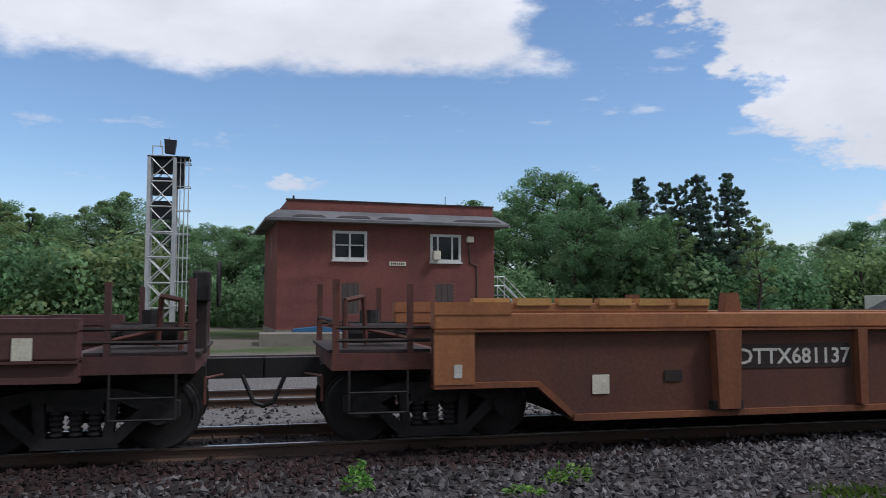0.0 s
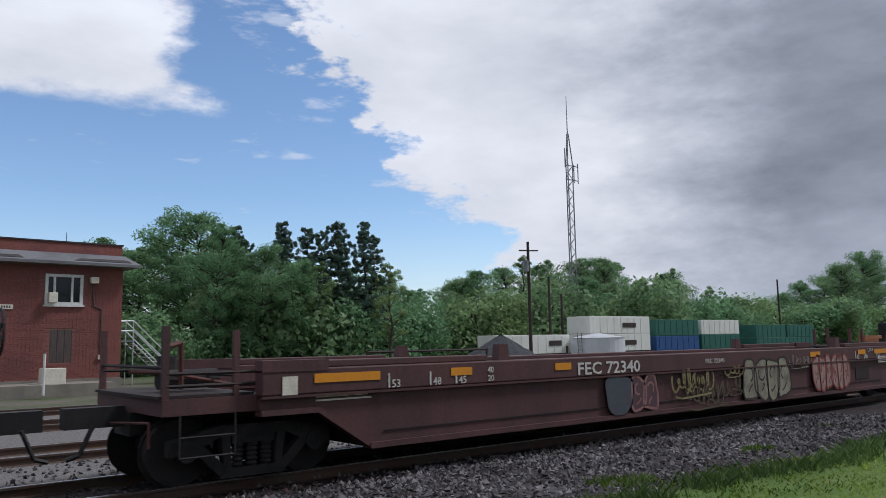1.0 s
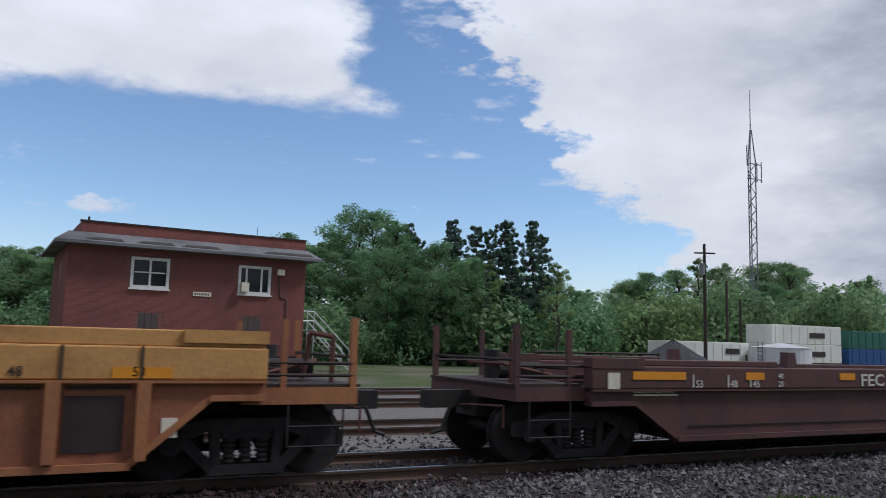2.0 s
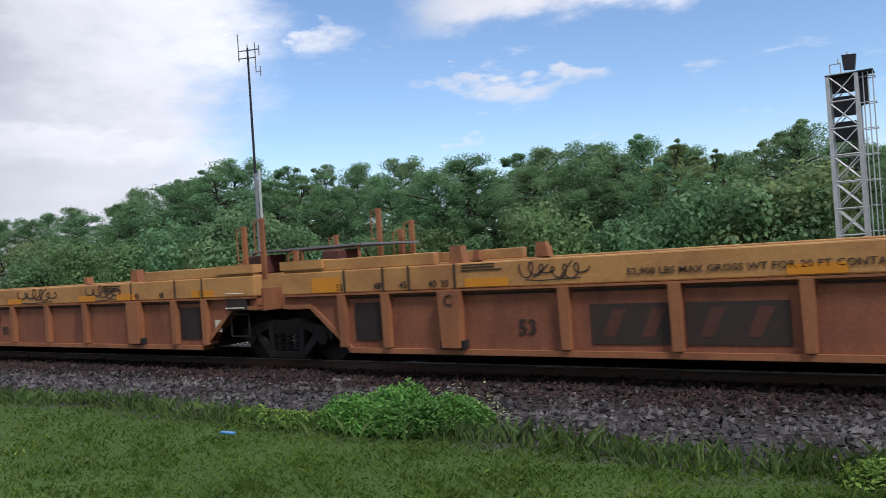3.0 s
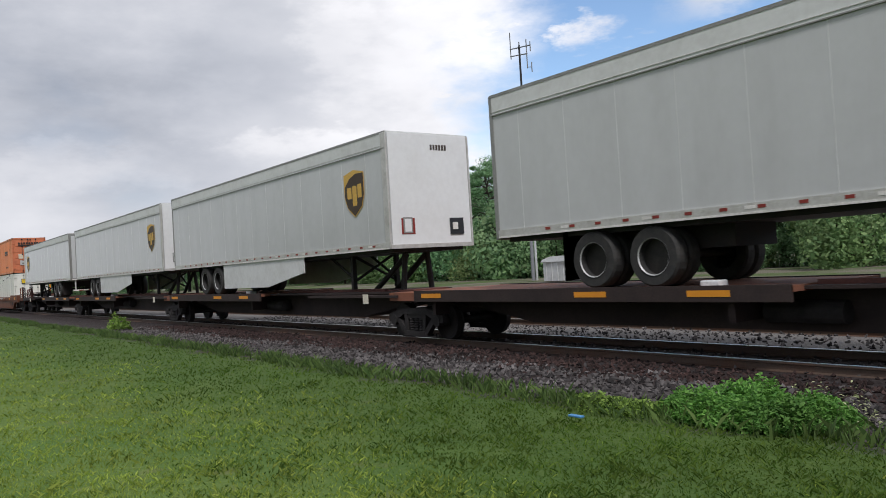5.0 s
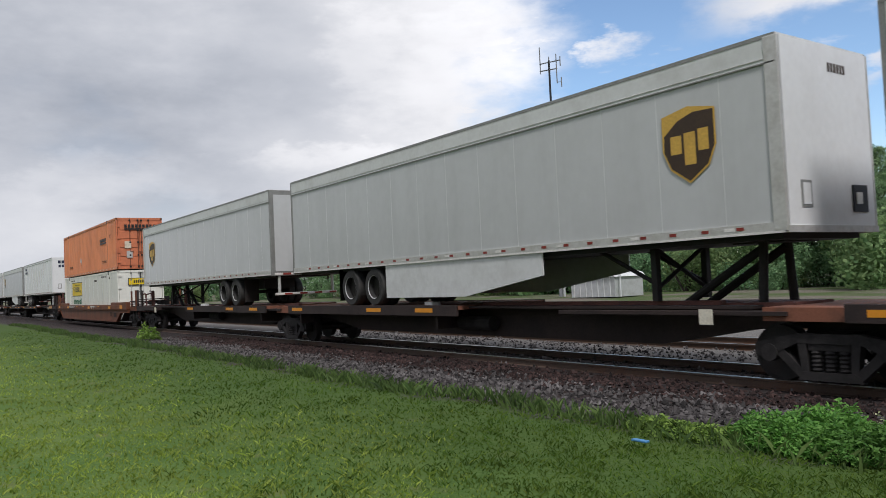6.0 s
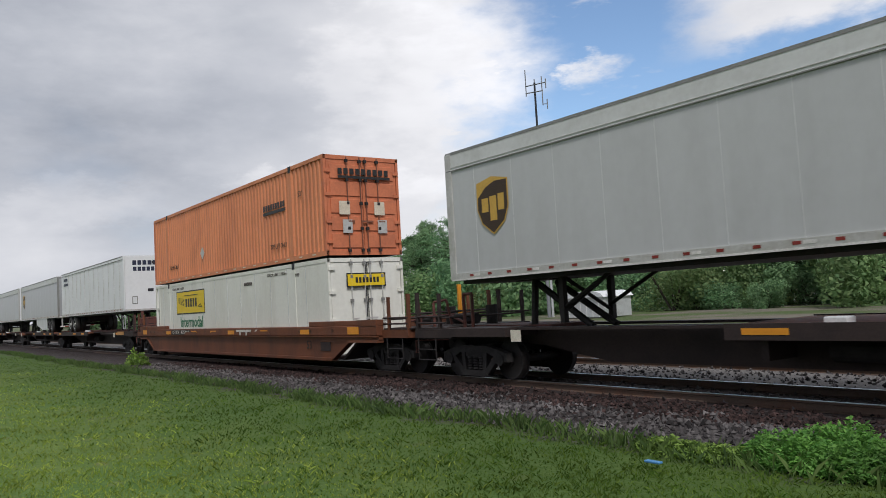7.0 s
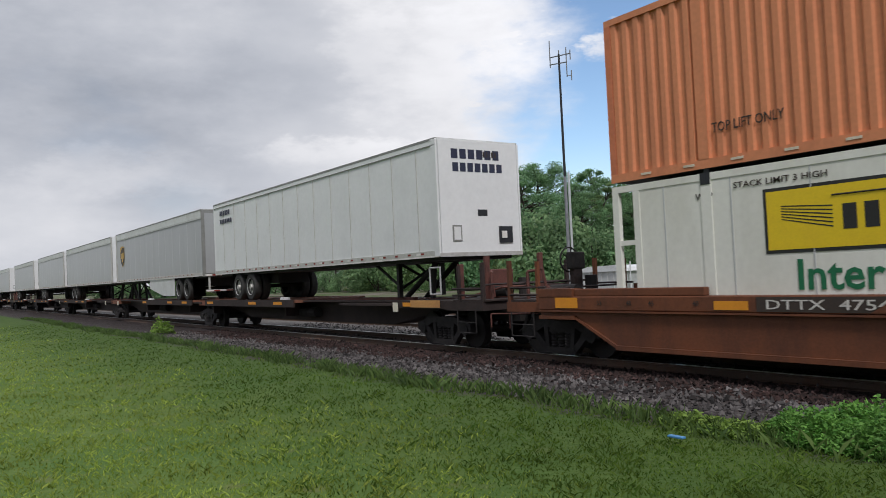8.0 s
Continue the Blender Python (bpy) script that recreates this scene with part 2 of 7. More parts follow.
RUST = (0.13, 0.06, 0.035)
M = dict(
    steel=mat("rusty_rail_steel", (0.10, 0.07, 0.055), 0.6, 0.3, RUST),
    shine=mat("polished_rail_head", (0.55, 0.55, 0.56), 0.28, 1.0, (0.4, 0.38, 0.36)),
    sleeper=mat("weathered_sleeper", (0.09, 0.07, 0.055), 0.9, 0, (0.05, 0.04, 0.03), stretch=(1, 6, 1)),
    yellow=mat("faded_yellow_car_paint", (0.35, 0.145, 0.062), 0.65, 0, (0.20, 0.078, 0.042), 1.6, 0.6, 24, 0.12, stretch=(1, 1, 0.35)),
    cream=mat("faded_yellow_top_chord", (0.53, 0.28, 0.095), 0.65, 0, (0.30, 0.13, 0.055), 1.8, 0.6, 24, 0.12, stretch=(0.6, 1, 1)),
    panel=mat("rusty_orange_side_panel", (0.285, 0.108, 0.055), 0.72, 0, (0.15, 0.055, 0.036), 1.4, 0.8, 20, 0.16, stretch=(1, 1, 0.3)),
    panel_dark=mat("dark_rusty_side_panel", (0.115, 0.045, 0.029), 0.72, 0, (0.085, 0.04, 0.03), 1.4, 0.8, 20, 0.16, stretch=(1, 1, 0.3)),
    orange_brown=mat("dull_brown_orange_car_paint", (0.235, 0.085, 0.038), 0.68, 0, (0.10, 0.042, 0.026), 1.4, 0.8, 22, 0.15, stretch=(1, 1, 0.35)),
    orange=mat("orange_brown_car_paint", (0.36, 0.145, 0.06), 0.65, 0, (0.2, 0.08, 0.04), 1.4, 0.6, 22, 0.14, stretch=(1, 1, 0.35)),
    brown=mat("weathered_brown_car_paint", (0.155, 0.052, 0.022), 0.65, 0, (0.07, 0.028, 0.017), 1.3, 0.7, 22, 0.15, stretch=(1, 1, 0.35)),
    maroon=mat("dark_maroon_car_paint", (0.10, 0.045, 0.044), 0.6, 0, (0.055, 0.030, 0.031), 1.3, 0.7, 22, 0.15, stretch=(1, 1, 0.35)),
    flat=mat("dark_brown_flatcar_paint", (0.036, 0.024, 0.022), 0.75, 0, (0.018, 0.013, 0.013), 1.5, 0.8, 25, 0.2),
    deck=mat("rust_red_deck", (0.22, 0.085, 0.05), 0.75, 0, (0.1, 0.05, 0.035), 2.0, 0.7),
    black=mat("greasy_black_iron", (0.019, 0.018, 0.018), 0.65, 0.1, (0.03, 0.021, 0.019), 3, 0.7),
    grime=mat("grimy_side_frame", (0.030, 0.027, 0.027), 0.8, 0.1, (0.010, 0.009, 0.009), 4, 0.8),
    red_rust=mat("rusty_red_iron", (0.13, 0.05, 0.04), 0.75, 0.1, (0.06, 0.03, 0.027), 3, 0.7),
    marker=mat("orange_reflective_sheet", (0.72, 0.29, 0.02), 0.5, 0, (0.6, 0.22, 0.02), 3, 0.5, grain=0.06, bump=0.0),
    white_mark=mat("white_stencil_paint", (0.62, 0.60, 0.56), 0.7, 0, (0.42, 0.38, 0.34), 6, 0.6, bump=0.0),
    dark_mark=mat("dark_stencil_paint", (0.045, 0.034, 0.028), 0.7, 0, (0.065, 0.042, 0.03), 6, 0.5, bump=0.0),
    placard=mat("pale_placard", (0.70, 0.66, 0.55), 0.6, 0, (0.5, 0.45, 0.35), 8, 0.5, bump=0.0),
    trailer=mat("grey_white_trailer_sheet", (0.53, 0.54, 0.545), 0.2, 0.0, (0.455, 0.46, 0.46), 0.9, 0.45, 5, 0.03, 0.05, (1.6, 1, 0.3), spec=0.45),
    # rear trailers: dark clouds mirrored at grazing angles are put into the base colour
    reflection_toned_trailer=mat("reflection_toned_trailer_sheet", (0.36, 0.37, 0.38), 0.28, 0.0, (0.30, 0.31, 0.31), 0.9, 0.5, 5, 0.03, 0.05, (1.6, 1, 0.3)),
    trailer_front=mat("white_trailer_front", (0.74, 0.75, 0.76), 0.45, 0.0, (0.66, 0.66, 0.66), 1.2, 0.5, 8, 0.03, 0.03),
    white_trailer=mat("clean_white_trailer_sheet", (0.76, 0.77, 0.78), 0.35, 0.0, (0.68, 0.69, 0.70), 0.9, 0.5, 8, 0.03, 0.03),
    rail_alu=mat("aluminium_trailer_rail", (0.58, 0.57, 0.55), 0.45, 0.4, (0.42, 0.40, 0.37), 3, 0.6, 20, 0.08),
    alu_dark=mat("grey_trailer_frame", (0.28, 0.28, 0.27), 0.5, 0.3, (0.2, 0.2, 0.19), 3, 0.5),
    cream_post=mat("cream_corner_post", (0.66, 0.58, 0.46), 0.5, 0, (0.5, 0.42, 0.32), 3, 0.5),
    skirt=mat("white_side_skirt", (0.66, 0.67, 0.67), 0.45, 0, (0.52, 0.52, 0.51), 1.5, 0.6, 10, 0.05),
    rubber=mat("tyre_rubber", (0.028, 0.028, 0.028), 0.8, 0, (0.06, 0.055, 0.05), 6, 0.5),
    rim=mat("steel_wheel_rim", (0.03, 0.028, 0.027), 0.6, 0.3, (0.06, 0.05, 0.045), 6, 0.5),
    rim_edge=mat("bright_rim_edge", (0.55, 0.55, 0.55), 0.5, 0.5, (0.16, 0.16, 0.16), 6, 0.4),
    gold=mat("gold_shield_paint", (0.62, 0.38, 0.07), 0.5, 0, (0.5, 0.3, 0.06), 4, 0.4, bump=0.0),
    shield=mat("dark_brown_shield_paint", (0.045, 0.026, 0.015), 0.5, 0, (0.07, 0.04, 0.02), 4, 0.4, bump=0.0),
    red_tape=mat("red_reflective_tape", (0.24, 0.03, 0.022), 0.5, bump=0.0),
    white_tape=mat("white_reflective_tape", (0.75, 0.73, 0.70), 0.5, bump=0.0),
    navy=mat("dark_blue_lettering", (0.03, 0.035, 0.07), 0.5, bump=0.0),
    box_orange=mat("faded_orange_container_paint", (0.66, 0.25, 0.12), 0.6, 0, (0.47, 0.17, 0.085), 1.2, 0.6, 14, 0.07, 0.05, (1, 1, 0.3)),
    box_orange_end=mat("orange_container_door_paint", (0.60, 0.19, 0.09), 0.6, 0, (0.40, 0.13, 0.07), 1.6, 0.6, 14, 0.08),
    box_white=mat("off_white_container_paint", (0.76, 0.76, 0.70), 0.5, 0, (0.63, 0.62, 0.55), 1.0, 0.6, 10, 0.04, 0.04, (1, 1, 0.4)),
    box_green=mat("green_container_paint", (0.03, 0.13, 0.10), 0.6),
    box_blue=mat("blue_container_paint", (0.03, 0.09, 0.25), 0.6),
    sign_yellow=mat("yellow_sign_paint", (0.78, 0.56, 0.015), 0.5, 0, (0.7, 0.48, 0.02), 3, 0.4, grain=0.05, bump=0.0),
    sign_black=mat("black_sign_paint", (0.025, 0.025, 0.025), 0.5, bump=0.0),
    green_letter=mat("green_lettering", (0.015, 0.16, 0.07), 0.5, bump=0.0),
    brick=mat("red_brick", (0.235, 0.085, 0.072), 0.85, 0, (0.165, 0.064, 0.062), 0.5, 0.8, 14, 0.22, 0.3),
    mortar=mat("mortar", (0.22, 0.11, 0.09), 0.9, 0, (0.16, 0.08, 0.07), 0.7, 0.7),
    eave=mat("weathered_grey_eave", (0.18, 0.18, 0.19), 0.8, 0, (0.06, 0.06, 0.065), 0.8, 0.9, 18, 0.15, stretch=(0.35, 1, 1)),
    roof=mat("dark_roofing", (0.06, 0.055, 0.055), 0.85),
    frame_white=mat("white_window_paint", (0.72, 0.72, 0.70), 0.55, 0, (0.55, 0.55, 0.52), 4, 0.5),
    board=mat("weathered_board", (0.10, 0.075, 0.07), 0.85, 0, (0.05, 0.045, 0.045), 2, 0.8, stretch=(4, 1, 0.6)),
    concrete=mat("stained_concrete", (0.25, 0.225, 0.19), 0.9, 0, (0.16, 0.14, 0.12), 1.2, 0.7),
    tarp=mat("blue_tarp", (0.04, 0.14, 0.28), 0.6),
    silver=mat("silver_painted_steel", (0.58, 0.60, 0.61), 0.45, 0.3, (0.42, 0.43, 0.43), 2, 0.6),
    dark_steel=mat("dark_signal_steel", (0.03, 0.032, 0.038), 0.6, 0.2),
    pole=mat("grey_pole", (0.24, 0.25, 0.27), 0.6, 0.2),
    wood=mat("dark_pole_timber", (0.055, 0.043, 0.036), 0.9, stretch=(4, 4, 0.5)),
    tank=mat("white_tank_paint", (0.66, 0.68, 0.70), 0.5, 0, (0.52, 0.53, 0.54), 1, 0.5),
    stone_pile=mat("dark_gravel_pile", (0.05, 0.053, 0.057), 0.95, 0, (0.03, 0.032, 0.034), 3, 0.6, 26, 0.4, 0.8),
    bark=mat("tree_bark", (0.075, 0.06, 0.05), 0.95, 0, (0.04, 0.034, 0.03), 4, 0.7, stretch=(3, 3, 0.6)),
    blue_litter=mat("blue_plastic", (0.08, 0.25, 0.5), 0.4),
    paint_cream=mat("faded_cream_pink_spray_paint", (0.36, 0.24, 0.21), 0.7, 0, (0.16, 0.08, 0.075), 4, 0.8, bump=0.0),
    paint_outline=mat("faded_red_spray_paint", (0.25, 0.06, 0.05), 0.7, 0, (0.16, 0.05, 0.045), 5, 0.6, bump=0.0),
    paint_sage=mat("pale_sage_spray_paint", (0.29, 0.28, 0.20), 0.7, 0, (0.13, 0.11, 0.085), 2.2, 0.9, bump=0.0),
    paint_straw=mat("straw_yellow_spray_paint", (0.27, 0.235, 0.10), 0.7, 0, (0.12, 0.095, 0.055), 4, 0.8, bump=0.0),
    paint_pink=mat("pink_spray_paint", (0.30, 0.15, 0.135), 0.7, 0, (0.17, 0.08, 0.075), 5, 0.6, bump=0.0),
    paint_silver=mat("silver_spray_paint", (0.30, 0.28, 0.24), 0.7, 0, (0.15, 0.13, 0.11), 5, 0.6, bump=0.0),
    paint_teal=mat("teal_spray_paint", (0.07, 0.085, 0.10), 0.7, 0, (0.09, 0.05, 0.065), 5, 0.6, bump=0.0),
    paint_mauve=mat("mauve_spray_paint", (0.10, 0.055, 0.065), 0.7, 0, (0.075, 0.036, 0.038), 5, 0.7, bump=0.0),
    paint_olive=mat("olive_spray_paint", (0.11, 0.095, 0.055), 0.7, 0, (0.07, 0.05, 0.035), 5, 0.7, bump=0.0),
    paint_dark=mat("dark_spray_paint", (0.05, 0.036, 0.034), 0.7, bump=0.0),
    leaf=island_mat("broad_leaf", (0.115, 0.225, 0.11), (0.25, 0.395, 0.19), 0.6, 0.5),
    leaf_light=island_mat("young_leaf", (0.14, 0.245, 0.10), (0.29, 0.40, 0.17), 0.6, 0.5),
    needle=island_mat("pine_needle", (0.07, 0.13, 0.095), (0.165, 0.24, 0.17), 0.7, 0.25),
    weed=island_mat("weed_leaf", (0.07, 0.17, 0.028), (0.20, 0.36, 0.075), 0.6, 0.35),
    weed_pale=island_mat("pale_weed_head", (0.24, 0.30, 0.14), (0.42, 0.46, 0.28), 0.7, 0.3),
    blade=island_mat("grass_blade", (0.15, 0.22, 0.03), (0.34, 0.395, 0.085), 0.9, 0.4, 0.1),
    dark_blade=island_mat("dark_grass_blade", (0.05, 0.092, 0.013), (0.14, 0.19, 0.036), 0.9, 0.4, 0.1),
    long_blade=island_mat("long_grass_blade", (0.04, 0.085, 0.022), (0.11, 0.18, 0.05), 0.6, 0.30),
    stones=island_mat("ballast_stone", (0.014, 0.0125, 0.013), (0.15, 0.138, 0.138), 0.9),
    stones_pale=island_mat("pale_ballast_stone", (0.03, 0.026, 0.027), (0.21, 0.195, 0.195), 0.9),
    # rust staining, with the shade beside the train put into the tone as well
    stones_rust_shade=island_mat("rust_stained_shaded_stone", (0.007, 0.005, 0.005), (0.066, 0.040, 0.037), 0.9),
)
glass = bpy.data.materials.new("window_glass")
glass.use_nodes = True
glass.node_tree.nodes["Principled BSDF"].inputs["Base Color"].default_value = (0.02, 0.022, 0.025, 1)
glass.node_tree.nodes["Principled BSDF"].inputs["Roughness"].default_value = 0.06
M["glass"] = glass


# ---------------------------------------------------------------- mesh helpers
def box(bm, x0, x1, y0, y1, z0, z1, bevel=0.0):
    vs = [bm.verts.new((x, y, z)) for x in (x0, x1) for y in (y0, y1) for z in (z0, z1)]
    fs = [bm.faces.new([vs[i] for i in q]) for q in ((0, 1, 3, 2), (4, 6, 7, 5), (0, 4, 5, 1), (2, 3, 7, 6), (0, 2, 6, 4), (1, 5, 7, 3))]
    if bevel:
        es = list({e for f in fs for e in f.edges})
        bmesh.ops.bevel(bm, geom=es, offset=bevel, segments=2, affect="EDGES", profile=0.5)
    return bm


def B(*a, bevel=0.0):
    return box(bmesh.new(), *a, bevel=bevel)


def prism(bm, pts, y0, y1):
    """An outline in x and z, drawn out from y0 to y1."""
    a, b = [bm.verts.new((x, y0, z)) for x, z in pts], [bm.verts.new((x, y1, z)) for x, z in pts]
    bm.faces.new(a), bm.faces.new(b[::-1])
    for i in range(len(pts)):
        j = (i + 1) % len(pts)
        bm.faces.new((a[j], a[i], b[i], b[j]))
    bmesh.ops.recalc_face_normals(bm, faces=bm.faces[:])
    return bm


def cyl(bm, p0, p1, r0, r1=None, seg=10):
    p0, p1 = Vector(p0), Vector(p1)
    r1 = r0 if r1 is None else r1
    q = (p1 - p0).to_track_quat("Z", "Y").to_matrix()
    rings = []
    for p, r in ((p0, r0), (p1, r1)):
        rings.append([bm.verts.new(p + q @ Vector((r * math.cos(k * math.tau / seg), r * math.sin(k * math.tau / seg), 0))) for k in range(seg)])
    for k in range(seg):
        j = (k + 1) % seg
        bm.faces.new((rings[0][k], rings[0][j], rings[1][j], rings[1][k]))
    bm.faces.new(rings[0][::-1]), bm.faces.new(rings[1])
    return bm


def C(*a, **k):
    return cyl(bmesh.new(), *a, **k)


def bars(segments, r, seg=6):
    bm = bmesh.new()
    for a, b in segments:
        cyl(bm, a, b, r, seg=seg)
    return bm


def mesh_of(bm, name, ma):
    me = bpy.data.meshes.new(name)
    bm.to_mesh(me)
    bm.free()
    me.materials.append(ma)
    return me


def part(name, bm, ma, parent, label="", at=None):
    me = bm if isinstance(bm, bpy.types.Mesh) else mesh_of(bm, name, ma)
    ob = new(name, me)
    ob.parent = parent
    if at:
        ob.location = at
    if label:
        ob["label"] = label
    return ob


def thing(name, label, category, at=(0, 0, 0), rz=0.0, group="", kind=""):
    ob = new(name)
    ob.matrix_basis = pose(*at, 0, 0, rz)
    return tagged(ob, label, category, group, kind)


def solid(name, bm, ma, label, category, at=(0, 0, 0), group="", kind=""):
    ob = new(name, mesh_of(bm, name, ma))
    ob.location = at
    return tagged(ob, label, category, group, kind)


def letters(name, text, size, ma, parent, x, y, z, width=None, face=-1, label=""):
    """Flat lettering on a side that faces -y (face -1), or on an end that faces +x (face 2)."""
    cu = bpy.data.curves.new(name, "FONT")
    cu.body, cu.size, cu.extrude, cu.resolution_u, cu.offset = text, size, 0.002, 2, (0.016 if size > 0.26 else 0.006) * size
    tmp = new(name, cu)
    me = bpy.data.meshes.new_from_object(tmp)
    bpy.data.objects.remove(tmp)
    xs = [v.co.x for v in me.vertices]
    k = (width / (max(xs) - min(xs))) if width else 1.0
    me.transform(Matrix.Diagonal((k, 1, 1, 1)))
    me.materials.append(ma)
    ob = new(name, me)
    ob.parent = parent
    ob.matrix_basis = pose(x, y, z, 90, 0, 0 if face == -1 else 90)
    if label:
        ob["label"] = label
    return ob


MOVING = []           # every thing of the train with its pose at the start


def rolling(ob, s):
    MOVING.append((ob, s))
    return ob


# ---------------------------------------------------------------- ground
def ground_height(x, y):
    z = 0.0
    if y > 5.0:
        z = -0.20 * min(1.0, (y - 5.0) / 3.2)
    if y > 8.4:
        z -= 0.08 * min(1.0, (y - 8.4) / 0.5)
    if y > 34:
        z += 0.1
    return z + 0.025 * noise.noise(Vector((x * 0.35, y * 0.35, 0.3)))


def ground():
    xs = [-3000, -1200, -500, -250, -150] + [-100 + 2.0 * i for i in range(36)] + [-28 + 0.5 * i for i in range(93)] + [19 + 3.0 * i for i in range(28)] + [150, 250, 500, 1200, 3000]
    ys = [-2000, -600, -200, -80, -30, -12] + [-8 + 0.5 * i for i in range(22)] + [3 + 0.25 * i for i in range(29)] + [10.5 + 1.5 * i for i in range(27)] + [60, 90, 150, 300, 700, 1500, 3000]
    vs = [(x, y, ground_height(x, y)) for y in ys for x in xs]
    n = len(xs)
    fs = [(j * n + i, j * n + i + 1, (j + 1) * n + i + 1, (j + 1) * n + i) for j in range(len(ys) - 1) for i in range(n - 1)]
    me = bpy.data.meshes.new("ground")
    me.from_pydata(vs, [], fs)
    for p in me.polygons:
        p.use_smooth = True
    ma = bpy.data.materials.new("lawn_ballast_and_dirt")
    ma.use_nodes = True
    nt = ma.node_tree
    N, Lk = nt.nodes.new, nt.links.new
    bs = nt.nodes["Principled BSDF"]
    bs.inputs["Roughness"].default_value = 0.92
    bs.inputs["Specular IOR Level"].default_value = 0.2
    tc, sep = N("ShaderNodeTexCoord"), N("ShaderNodeSeparateXYZ")
    Lk(tc.outputs["Object"], sep.inputs[0])

    def nz(scale, detail=6):
        t = N("ShaderNodeTexNoise")
        t.inputs["Scale"].default_value, t.inputs["Detail"].default_value = scale, detail
        Lk(tc.outputs["Object"], t.inputs["Vector"])
        return t.outputs["Fac"]

    def ramp(v, a, b, lo=0.0, hi=1.0):
        r = N("ShaderNodeMapRange")
        r.inputs[1].default_value, r.inputs[2].default_value, r.inputs[3].default_value, r.inputs[4].default_value = a, b, lo, hi
        Lk(v, r.inputs[0])
        return r.outputs[0]

    def mix(f, a, b):
        q = N("ShaderNodeMix")
        q.data_type = "RGBA"
        for sock, v in ((q.inputs[0], f), (q.inputs[6], a), (q.inputs[7], b)):
            if isinstance(v, (tuple, float)):
                sock.default_value = v
            else:
                Lk(v, sock)
        return q.outputs[2]

    def add(a, b, k=1.0):
        q = N("ShaderNodeMath")
        q.operation = "MULTIPLY_ADD"
        Lk(b, q.inputs[0])
        q.inputs[1].default_value = k
        Lk(a, q.inputs[2])
        return q.outputs[0]

    lawn = mix(ramp(nz(0.7), 0.35, 0.65), (0.085, 0.148, 0.026, 1), (0.145, 0.205, 0.046, 1))
    lawn = mix(ramp(nz(60, 3), 0.35, 0.7), lawn, (0.05, 0.094, 0.019, 1))
    lawn = mix(ramp(nz(5.5, 3), 0.5, 0.72, 0, 0.6), lawn, (0.14, 0.185, 0.045, 1))
    lawn = mix(ramp(nz(0.25, 3), 0.5, 0.65, 0, 0.45), lawn, (0.055, 0.12, 0.026, 1))
    lawn = mix(ramp(nz(1.9, 4), 0.62, 0.72, 0, 0.5), lawn, (0.17, 0.16, 0.07, 1))
    # The lawn colour darkens towards the track, less so at positive x.
    lawn = mix(ramp(add(add(sep.outputs[1], ramp(nz(0.4), 0.0, 1.0, -1.5, 1.5)), ramp(sep.outputs[0], 0.0, 5.0, 0.0, -3.0)), 0.5, 3.6, 0, 0.65), lawn, (0.034, 0.068, 0.013, 1))
    vor = N("ShaderNodeTexVoronoi")
    vor.inputs["Scale"].default_value = 17
    Lk(tc.outputs["Object"], vor.inputs["Vector"])
    vr = N("ShaderNodeSeparateColor")
    Lk(vor.outputs["Color"], vr.inputs[0])
    bal = mix(vr.outputs[0], (0.014, 0.012, 0.013, 1), (0.09, 0.082, 0.082, 1))
    bal = mix(ramp(nz(0.9), 0.42, 0.62, 0, 0.6), bal, (0.034, 0.020, 0.018, 1))
    # Rusty band by the rails, darkened for the shade beside and under the train.
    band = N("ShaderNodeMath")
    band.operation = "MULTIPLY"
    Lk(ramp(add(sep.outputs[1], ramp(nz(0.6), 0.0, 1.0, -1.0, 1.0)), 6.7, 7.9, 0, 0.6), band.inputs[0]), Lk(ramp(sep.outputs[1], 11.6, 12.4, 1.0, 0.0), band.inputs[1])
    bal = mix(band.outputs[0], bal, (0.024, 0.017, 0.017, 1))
    # Paler beyond the train's track: its sunlit look is mixed into the colour.
    bal = mix(ramp(sep.outputs[1], 12.0, 12.8, 0, 0.5), bal, (0.27, 0.26, 0.25, 1))
    far = mix(ramp(nz(0.15), 0.42, 0.58), (0.15, 0.135, 0.11, 1), (0.07, 0.10, 0.035, 1))
    yw = add(sep.outputs[1], ramp(nz(0.8), 0.0, 1.0, -1.0, 1.0), 0.9)
    yf = add(yw, nz(9, 3), 0.5)
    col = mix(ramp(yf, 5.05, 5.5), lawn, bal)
    col = mix(ramp(yw, 27.5, 30.0), col, far)
    Lk(col, bs.inputs["Base Color"])
    bp = N("ShaderNodeBump")
    bp.inputs["Distance"].default_value = 0.04
    Lk(ramp(sep.outputs[1], 5.0, 5.6, 0.25, 0.8), bp.inputs["Strength"])
    Lk(vor.outputs["Distance"], bp.inputs["Height"]), Lk(bp.outputs[0], bs.inputs["Normal"])
    me.materials.append(ma)
    ob = new("ground", me)
    tagged(ob, "mown lawn running into grey and reddish track ballast", "ground", kind="structure")


ground()


def scatter(name, verts, faces, ma, label, category):
    me = bpy.data.meshes.new(name)
    me.from_pydata(verts, [], faces)
    me.materials.append(ma)
    ob = new(name, me)
    return tagged(ob, label, category, kind="stuff")


